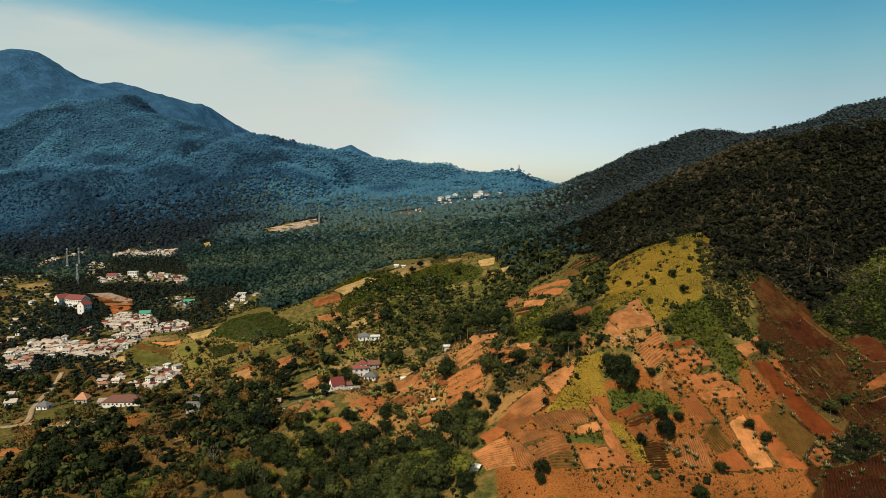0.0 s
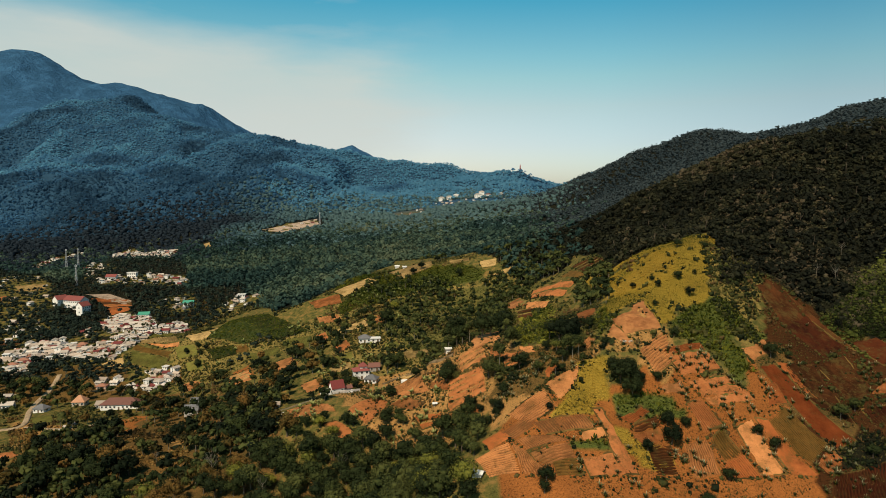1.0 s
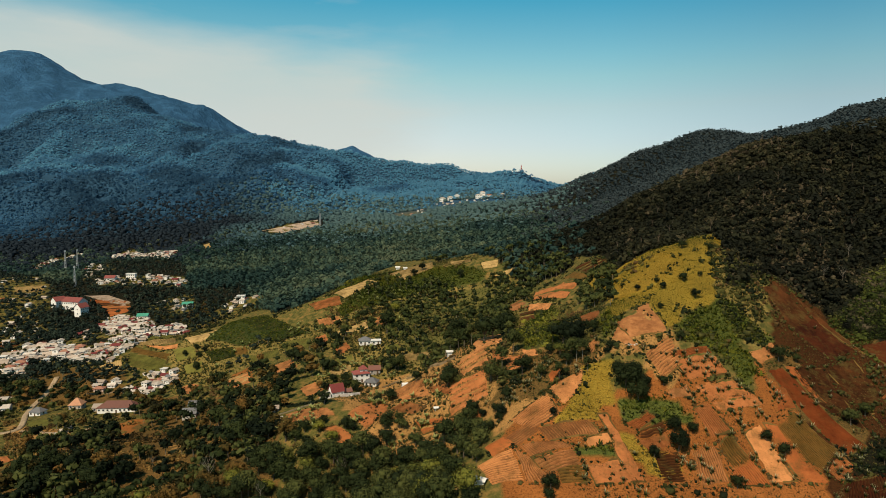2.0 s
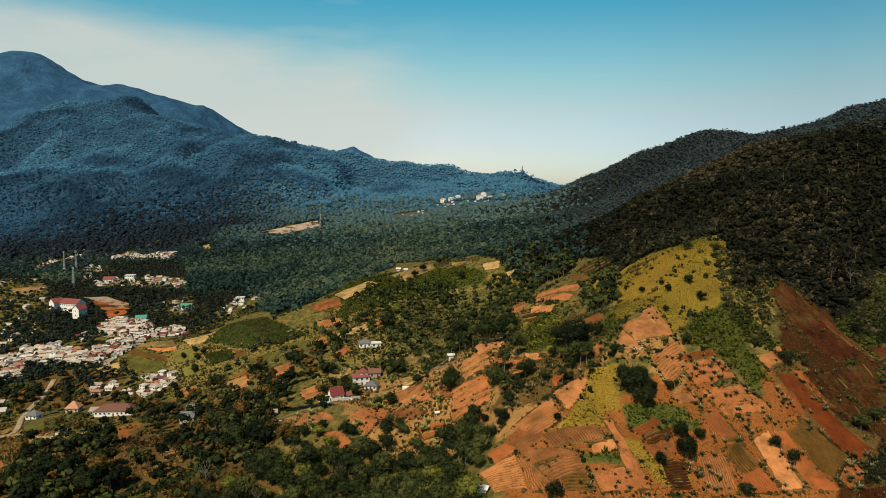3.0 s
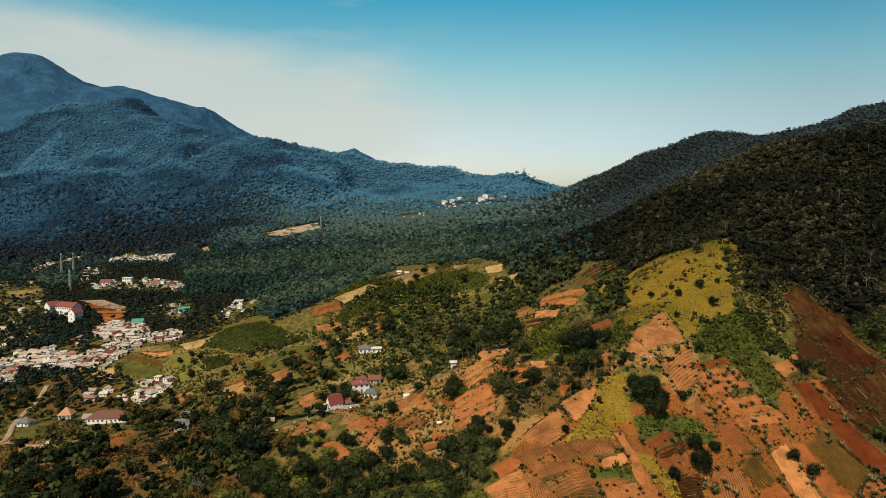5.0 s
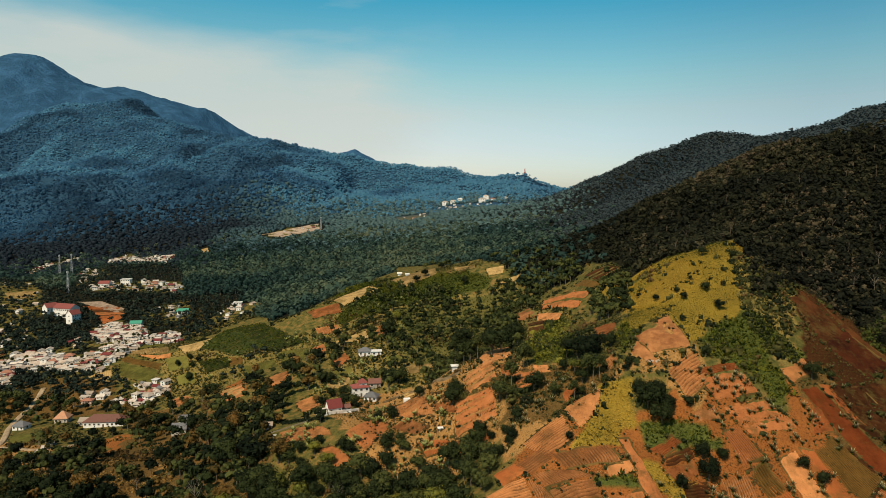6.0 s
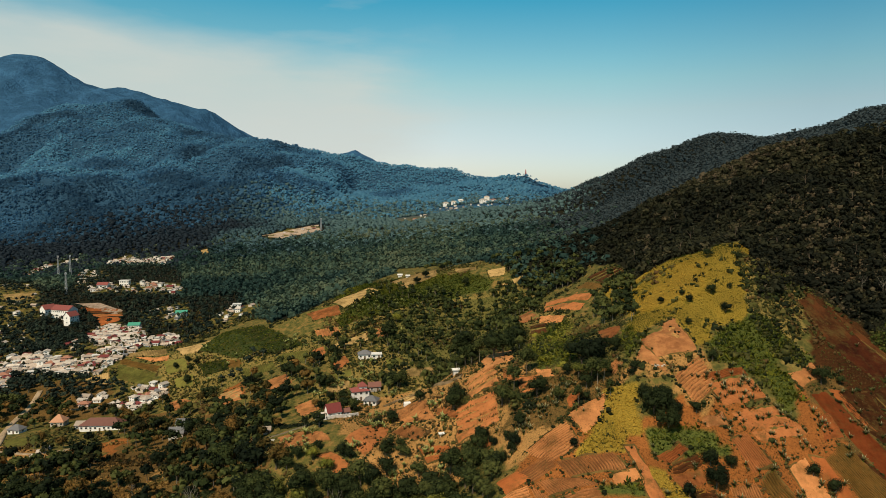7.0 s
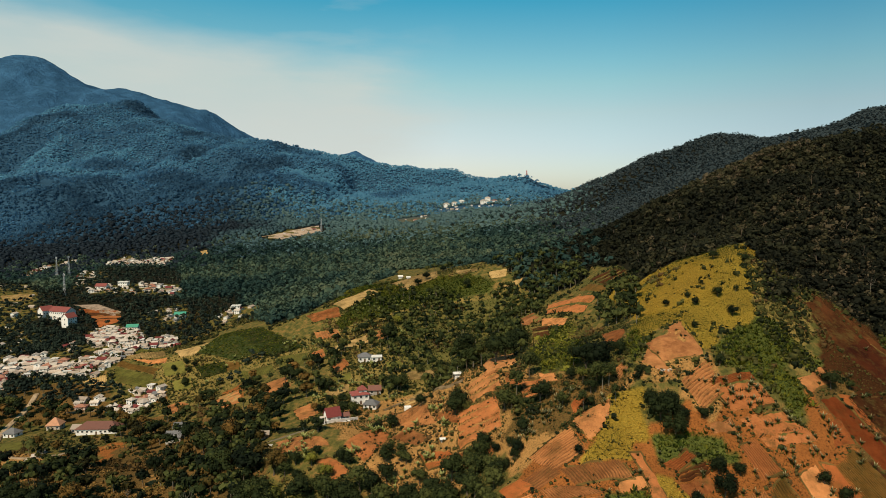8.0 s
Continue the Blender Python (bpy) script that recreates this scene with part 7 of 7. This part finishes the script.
VILLAGE = [  # width, depth, wall height, roof, rise, wall, roof colour, storeys
    (7, 6, 2.1, "gable", 1.5, 0, 0, 1), (8, 6, 2.2, "gable", 1.5, 1, 2, 1), (6, 5, 2.1, "hip", 1.4, 0, 2, 1), (9, 7, 2.3, "hip", 1.7, 2, 1, 1), (7, 6, 4.4, "gable", 1.3, 0, 0, 2),
    (8, 7, 2.2, "gable", 1.6, 1, 3, 1), (6, 6, 2.6, "flat", 0.3, 0, 7, 1), (7, 5, 2.2, "gable", 1.3, 3, 4, 1), (10, 7, 2.4, "gable", 1.5, 2, 0, 1), (7, 7, 4.6, "hip", 1.5, 0, 0, 2)]
ROOF_WORDS = ["pale metal sheet", "terracotta tile", "weathered tan sheet", "dark red tile", "grey tile", "green sheet", "orange tile", "white sheet", "bright red", "brown tile"]
WALL_WORDS = ["whitewashed", "cream", "pink", "unpainted"]
rng_houses = np.random.default_rng(17)


def village_house(k):
    w, d, h, roof, rise, wall, colour, storeys = VILLAGE[k]
    label = "%s %s village house under a %s roof" % ("two-storey" if storeys == 2 else "small", WALL_WORDS[wall], ROOF_WORDS[colour])
    return make_house("house", label, "house", "village houses", w, d, h, roof, rise, M_WALLS[wall], M_ROOFS[colour], storeys, 2, over=0.7)


LOTS = []
for number, (gap, corners) in enumerate(HAMLETS):
    hx, hy = HOUSE_YARDS[number]
    turn = rng_houses.uniform(-25, 25)
    for x, y in zip(hx, hy):
        k = int(rng_houses.choice(10, p=[0.25, 0.16, 0.12, 0.07, 0.09, 0.09, 0.08, 0.04, 0.06, 0.04]))
        yaw = turn + rng_houses.normal(0, 9) + (90 if rng_houses.random() < 0.35 else 0)
        LOTS.append((math.hypot(x, y), x, y, yaw, k, rng_houses.uniform(0.5, 0.8)))
LOTS.sort()
for _, x, y, yaw, k, size in LOTS[:290]:
    place_thing(("house", k), lambda: village_house(k), spot(x, y, yaw) @ Matrix.Scale(size, 4))


def build_far_houses(lots):
    """The houses farthest up the valley, joined: walls, roofs, doors and windows."""
    mats = M_WALLS + M_ROOFS + [M_GLASS, M_DOOR]
    pieces, slots = [], []
    for _, x, y, yaw, k, size in lots:
        w, d, h, roof, rise, wall, colour, storeys = VILLAGE[k]
        m = np.array(spot(x, y, yaw) @ Matrix.Scale(size, 4))
        bits = [(box(-w / 2, w / 2, -d / 2, d / 2, -1.5, h), wall)]
        if roof == "gable":
            for e in (-1, 1):
                bits.append(((np.array([(e * w / 2, -d / 2, h), (e * w / 2, d / 2, h), (e * w / 2, 0, h + rise * 0.98), (e * w / 2, -d / 4, h + rise * 0.49)]), np.array([(0, 1, 2, 3)])), wall))
        rv, rf = roof_mesh(w, d, rise, 0.7, roof)
        bits.append(((rv + (0, 0, h + 0.01), np.array([tuple(int(i) for i in q) for q in rf])), len(M_WALLS) + colour))
        for s in range(storeys):
            z = h / storeys * (s + 0.55)
            for u in (-0.25, 0.25):
                tall = u > 0 or s > 0
                bits.append((box(u * w - 0.5, u * w + 0.5, -d / 2 - 0.06, -d / 2 + 0.05, z - 0.5 if tall else 0.0, z + 0.5), len(mats) - (2 if tall else 1)))
        for (v, f), slot in bits:
            pieces.append((np.c_[v, np.ones(len(v))] @ m.T[:, :3], f))
            slots += [slot] * len(f)
    v, f = join(*pieces)
    three = np.array([len(set(q)) == 3 for q in f.tolist()])
    slots = np.array(slots)
    me = mesh_of("far_houses", v, [f[~three], f[three][:, :3]], mats[0])
    for extra in mats[1:]:
        me.materials.append(extra)
    me.polygons.foreach_set("material_index", np.r_[slots[~three], slots[three]].astype(np.int32))
    tagged(new("far_houses", me), "small pale and red-roofed houses far up the valley", "houses", kind="stuff")


build_far_houses(LOTS[290:])


# ---- buildings that stand out ----
def one_house(x, y, yaw, *args, **more):
    ob = make_house(*args, **more)
    ob.matrix_basis = spot(x, y, yaw)
    return ob


one_house(-46.8, 352, 20, "villa", "two-storey white villa with red tiled roofs", "house", "houses of the hamlet", 9.0, 7.0, 5.2, "hip", 1.5, M_WALLS[0], M_ROOFS[8], 2, 3)
one_house(-45.4, 352.5, 20, "roof_turret_house", "small upper room under a steep red roof", "house", "houses of the hamlet", 4.2, 3.8, 7.4, "hip", 1.7, M_WALLS[0], M_ROOFS[8], 2, 1)
one_house(-39.9, 362.3, 10, "brown_roof_house", "low house under an old brown roof behind the villa", "house", "houses of the hamlet", 6.5, 5.0, 2.8, "gable", 1.8, M_WALLS[3], M_ROOFS[9], 1, 2)
one_house(-39.5, 344.5, -12, "bungalow", "white bungalow under a grey hipped roof", "house", "houses of the hamlet", 7.0, 5.5, 2.6, "hip", 1.9, M_WALLS[0], M_ROOFS[4], 1, 3)
one_house(-55.0, 316, 28, "red_roof_house", "white house with a steep dark red roof", "house", "houses of the hamlet", 6.5, 6.0, 3.6, "gable", 3.2, M_WALLS[0], M_ROOFS[3], 1, 3)
one_house(-56.5, 324, 28, "brown_roof_house", "low house with an old brown roof", "house", "houses of the hamlet", 6.0, 6.0, 3.6, "gable", 2.0, M_WALLS[3], M_ROOFS[9], 1, 2)
one_house(-60.8, 313.5, 28, "annex", "small pale annex beside the red-roofed house", "house", "houses of the hamlet", 4.0, 3.4, 2.2, "gable", 1.0, M_WALLS[0], M_ROOFS[0], 1, 2)
one_house(-49.6, 319.5, 28, "annex", "small white annex with brown roof", "house", "houses of the hamlet", 3.6, 3.4, 2.6, "gable", 1.1, M_WALLS[0], M_ROOFS[9], 1, 2)
one_house(-51.0, 408, 8, "farmhouse", "white farmhouse under a grey tiled roof", "house", "houses of the hamlet", 8.0, 6.0, 3.2, "hip", 1.9, M_WALLS[0], M_ROOFS[4], 1, 3)
one_house(-43.6, 407, 8, "farm_annex", "flat white annex beside the farmhouse", "house", "houses of the hamlet", 6.0, 5.0, 2.4, "flat", 0.3, M_WALLS[0], M_ROOFS[7], 1, 2)
one_house(-87.9, 318, 10, "roadside_house", "small pink roadside house with pale roof", "house", "houses of the hamlet", 3.4, 3.0, 2.3, "gable", 1.2, M_WALLS[2], M_ROOFS[2], 1, 2)
one_house(-210.3, 394, 3, "school", "long white school under a brown tiled roof", "school", "", 24.0, 9.0, 3.6, "hip", 3.2, M_WALLS[0], M_ROOFS[9], 1, 9)
one_house(-225.0, 397, 3, "school_annex", "low annex beside the long school", "school", "", 6.0, 6.0, 3.0, "gable", 1.8, M_WALLS[1], M_ROOFS[2], 1, 2)
one_house(-244.0, 405, 6, "pavilion", "house under a broad orange hipped roof", "house", "houses by the track", 8.0, 7.0, 3.6, "hip", 3.6, M_WALLS[1], M_ROOFS[6], 1, 3)
one_house(-262.6, 393, -10, "white_cottage", "white cottage with dark roof by the track", "house", "houses by the track", 8.0, 6.0, 2.9, "hip", 2.3, M_WALLS[0], M_ROOFS[4], 1, 3)
one_house(-292.0, 404, 14, "white_cottage", "white cottage among trees by the track", "house", "houses by the track", 7.0, 6.0, 3.0, "gable", 1.7, M_WALLS[0], M_ROOFS[0], 1, 2)
one_house(-153.8, 377.4, 5, "timber_house", "grey timber house half hidden by trees", "house", "houses by the track", 7.0, 5.5, 3.2, "gable", 2.2, M_WALLS[3], M_ROOFS[4], 1, 2)
one_house(-151.5, 363.3, 5, "timber_house", "grey timber house below another one", "house", "houses by the track", 8.0, 6.0, 3.4, "gable", 2.4, M_WALLS[3], M_ROOFS[4], 1, 2)
one_house(-202.0, 623, 6, "two_storey_house", "two-storey white and green house by the forest", "house", "", 7.5, 6.0, 5.2, "flat", 0.3, M_WALLS[0], M_ROOFS[7], 2, 3)
one_house(-284.0, 586, 12, "green_roof_house", "white house with a bright green roof", "house", "", 9.5, 7.0, 3.6, "gable", 2.0, M_WALLS[0], M_ROOFS[5], 1, 3)
one_house(-254.0, 618, 12, "green_roof_house", "pale house with a green sheet roof", "house", "", 10.0, 7.0, 4.0, "gable", 2.0, M_WALLS[0], M_ROOFS[5], 1, 3)
one_house(-378.0, 709, 5, "red_roof_hall", "hall with a bright red roof in the valley", "house", "", 11.0, 8.0, 4.0, "gable", 2.6, M_WALLS[0], M_ROOFS[8], 1, 4)
one_house(-360.0, 721, 5, "white_block", "two-storey white block in the valley", "house", "", 10.0, 7.0, 6.0, "flat", 0.3, M_WALLS[0], M_ROOFS[7], 2, 4)
one_house(-373.3, 628.4, -18, "church", "large white church hall under a red roof", "church", "", 22.0, 11.0, 8.0, "gable", 3.8, M_WALLS[0], M_ROOFS[8], 2, 9)
one_house(-392.4, 633.0, 62, "chapel", "white church wing under a steep red roof", "church", "", 11.0, 8.5, 6.5, "gable", 3.8, M_WALLS[0], M_ROOFS[8], 1, 4)
one_house(-355.7, 609.5, 72, "gabled_chapel", "white gabled church front with tall windows", "church", "", 10.0, 8.0, 8.5, "gable", 3.8, M_WALLS[0], M_ROOFS[8], 2, 4)
for hx, hy, hw, hd, hh, k in ((2, 1372, 16, 10, 8, 0), (20, 1376, 18, 10, 7, 0), (34, 1380, 14, 9, 10, 7), (82, 1376, 20, 10, 9, 0), (104, 1380, 16, 10, 7, 1), (90, 1384, 14, 9, 14, 2), (132, 1386, 14, 9, 8, 0)):
    one_house(hx, hy, 4, "hillside_house", "white house of the hamlet on the far pass", "house", "houses on the far pass", hw * 0.8, hd * 0.8, hh * 0.85, "hip", 1.8, M_WALLS[0], M_ROOFS[k], 2, 4)


def make_hut(name, label, w, d, h, rise, roof_m):
    """An open field hut: four posts, a low wall and a sheet roof."""
    ob = tagged(new(name), label, "hut", "field huts")
    for sx in (-1, 1):
        for sy in (-1, 1):
            v, f = box(sx * (w / 2 - 0.15) - 0.08, sx * (w / 2 - 0.15) + 0.08, sy * (d / 2 - 0.15) - 0.08, sy * (d / 2 - 0.15) + 0.08, -1.2, h)
            part_of("post", mesh_of("post", v, [f], M_BARK), ob)
    v, f = box(-w / 2 + 0.3, w / 2 - 0.3, -d / 2 + 0.3, d / 2 - 0.3, -1.0, h * 0.75)
    part_of("wall", mesh_of("wall", v, [f], M_WALLS[0]), ob)
    rv, rf = roof_mesh(w, d, rise, 0.35, "gable")
    part_of("roof", solid("roof", rv + (0, 0, h), [tuple(q) for q in rf], roof_m), ob)
    return ob


for hx, hy, yaw, w, d, h, rise, words in ((13.4, 197.0, -28, 4.4, 2.8, 1.3, 0.6, "white sheet-roofed hut on the edge of a plot"), (4.4, 301.0, 8, 3.0, 2.4, 2.0, 0.5, "small white hut beside tall bare trunks"),
                                         (-2.0, 261.6, 10, 1.7, 1.3, 1.1, 0.35, "tiny white shelter among red plots"), (-40.8, 580, 6, 4.0, 3.0, 1.8, 0.9, "pale hut on the grassy spur"), (-33.0, 566, 6, 3.4, 2.6, 1.6, 0.8, "pale hut on the grassy spur")):
    make_hut("hut", words, w, d, h, rise, M_ROOFS[7]).matrix_basis = spot(hx, hy, yaw)


def slab(name, label, x, y, yaw, w, d, t, material, category="slab", tilt=0.0):
    v, f = box(-w / 2, w / 2, -d / 2, d / 2, -1.0, t)
    ob = tagged(new(name, mesh_of(name, v, [f], material)), label, category)
    ob.matrix_basis = spot(x, y, yaw) @ Matrix.Rotation(radians(tilt), 4, "X")


slab("concrete_shed", "pale concrete shed beside the path", -19.7, 331.4, 12, 3.4, 3.0, 1.8, M_WALLS[0], "shed")
slab("concrete_slab", "bare grey concrete slab beside the low wall", -79.9, 298.5, 15, 3.6, 2.6, 0.4, M_WALLS[3])


slab("courtyard", "white paved courtyard beside the red-roofed house", -49.5, 313.2, 30, 6.5, 3.4, 0.45, M_WALLS[0], "courtyard")


def yard_wall(label, points, high, material):
    """A masonry wall that follows the ground."""
    pieces = []
    for (x0, y0), (x1, y1) in zip(points[:-1], points[1:]):
        n = max(1, int(math.hypot(x1 - x0, y1 - y0) / 3))
        for k in range(n):
            ax, ay = x0 + (x1 - x0) * k / n, y0 + (y1 - y0) * k / n
            bx, by = x0 + (x1 - x0) * (k + 1) / n, y0 + (y1 - y0) * (k + 1) / n
            za, zb = float(height(ax, ay)), float(height(bx, by))
            dx, dy = bx - ax, by - ay
            s = 0.18 / math.hypot(dx, dy)
            ox, oy = -dy * s, dx * s
            v = np.array([(ax - ox, ay - oy, za - 1), (bx - ox, by - oy, zb - 1), (bx + ox, by + oy, zb - 1), (ax + ox, ay + oy, za - 1),
                          (ax - ox, ay - oy, za + high), (bx - ox, by - oy, zb + high), (bx + ox, by + oy, zb + high), (ax + ox, ay + oy, za + high)])
            pieces.append((v, np.array([(0, 3, 2, 1), (4, 5, 6, 7), (0, 1, 5, 4), (2, 3, 7, 6), (1, 2, 6, 5), (3, 0, 4, 7)])))
    v, f = join(*pieces)
    tagged(new("yard_wall", mesh_of("yard_wall", v, [f], material)), label, "wall", kind="structure")


yard_wall("white retaining wall below the hamlet houses", [(-60.5, 303), (-56, 306), (-50, 311), (-43, 318.5)], 1.6, M_WALLS[0])
yard_wall("low stone wall below the hamlet yards", [(-84, 308), (-76, 303), (-66, 300), (-60.5, 302)], 0.45, M_STONE)


# ---- masts ----
def beam(p, q, r):
    return tube([p, q], [r, r], 4)


def make_mast(label, tall, foot, thick, mats):
    """A lattice mast: four legs, crossed braces in each bay, antennas at the top."""
    ob = tagged(new("lattice_mast"), label, "mast", "masts")
    bays = 6
    def corner(k, z):
        s = foot / 2 * (1 - 0.75 * z / tall)
        return ((-1, 1, 1, -1)[k % 4] * s, (-1, -1, 1, 1)[k % 4] * s, z)
    for k in range(4):
        v, f = beam(corner(k, -1), corner(k, tall), thick)
        part_of("leg", mesh_of("leg", v, [f], mats[0]), ob)
    for b in range(bays):
        z0, z1 = tall * b / bays, tall * (b + 1) / bays
        bits = []
        for k in range(4):
            bits += [beam(corner(k, z0), corner(k + 1, z1), thick * 0.6), beam(corner(k + 1, z0), corner(k, z1), thick * 0.6), beam(corner(k, z1), corner(k + 1, z1), thick * 0.6)]
        v, f = join(*bits)
        part_of("brace", mesh_of("brace", v, [f], mats[b % len(mats)]), ob)
    for k in range(3):
        w = 2.1 * k
        v, f = box(-0.2, 0.2, -0.12, 0.12, 0, 2.2)
        part_of("antenna", mesh_of("antenna", v, [f], M_REDWHITE[1]), ob, m=Matrix.Translation((math.cos(w) * foot * 0.3, math.sin(w) * foot * 0.3, tall - 2.4)) @ Matrix.Rotation(w, 4, "Z"))
    return ob


make_mast("slim grey lattice radio mast", 27, 2.4, 0.16, [M_STEEL]).matrix_basis = spot(-490, 811, 10)
make_mast("slim grey lattice radio mast", 28, 2.6, 0.16, [M_STEEL]).matrix_basis = spot(-474, 810, 20)
make_mast("dark lattice mast in the valley village", 24, 2.4, 0.14, [M_STEEL]).matrix_basis = spot(-408, 690, 5)
make_mast("grey lattice mast beside the hillside clearing", 22, 3.0, 0.25, [M_STEEL]).matrix_basis = spot(-224, 1158, 5)
make_mast("red and white lattice tower on the far hilltop", 18, 3.6, 0.3, [M_REDWHITE[0], M_REDWHITE[1]]).matrix_basis = spot(216, 1716, 12)


# ---- rubble heap on the bare slope ----
def build_rubble():
    rng = np.random.default_rng(91)
    ob = tagged(new("rubble_heap"), "heap of pale rubble on the bare slope", "rubble")
    for k in range(22):
        v = LUMP_V * rng.uniform(0.15, 0.45) * (1 + rng.normal(0, 0.2, (8, 1))) + (rng.normal(0, 1.5), rng.normal(0, 1.2), 0.15)
        part_of("stone", mesh_of("stone", v, [LUMP_F], M_RUBBLE), ob)
    ob.matrix_basis = spot(78, 245, 0)


build_rubble()
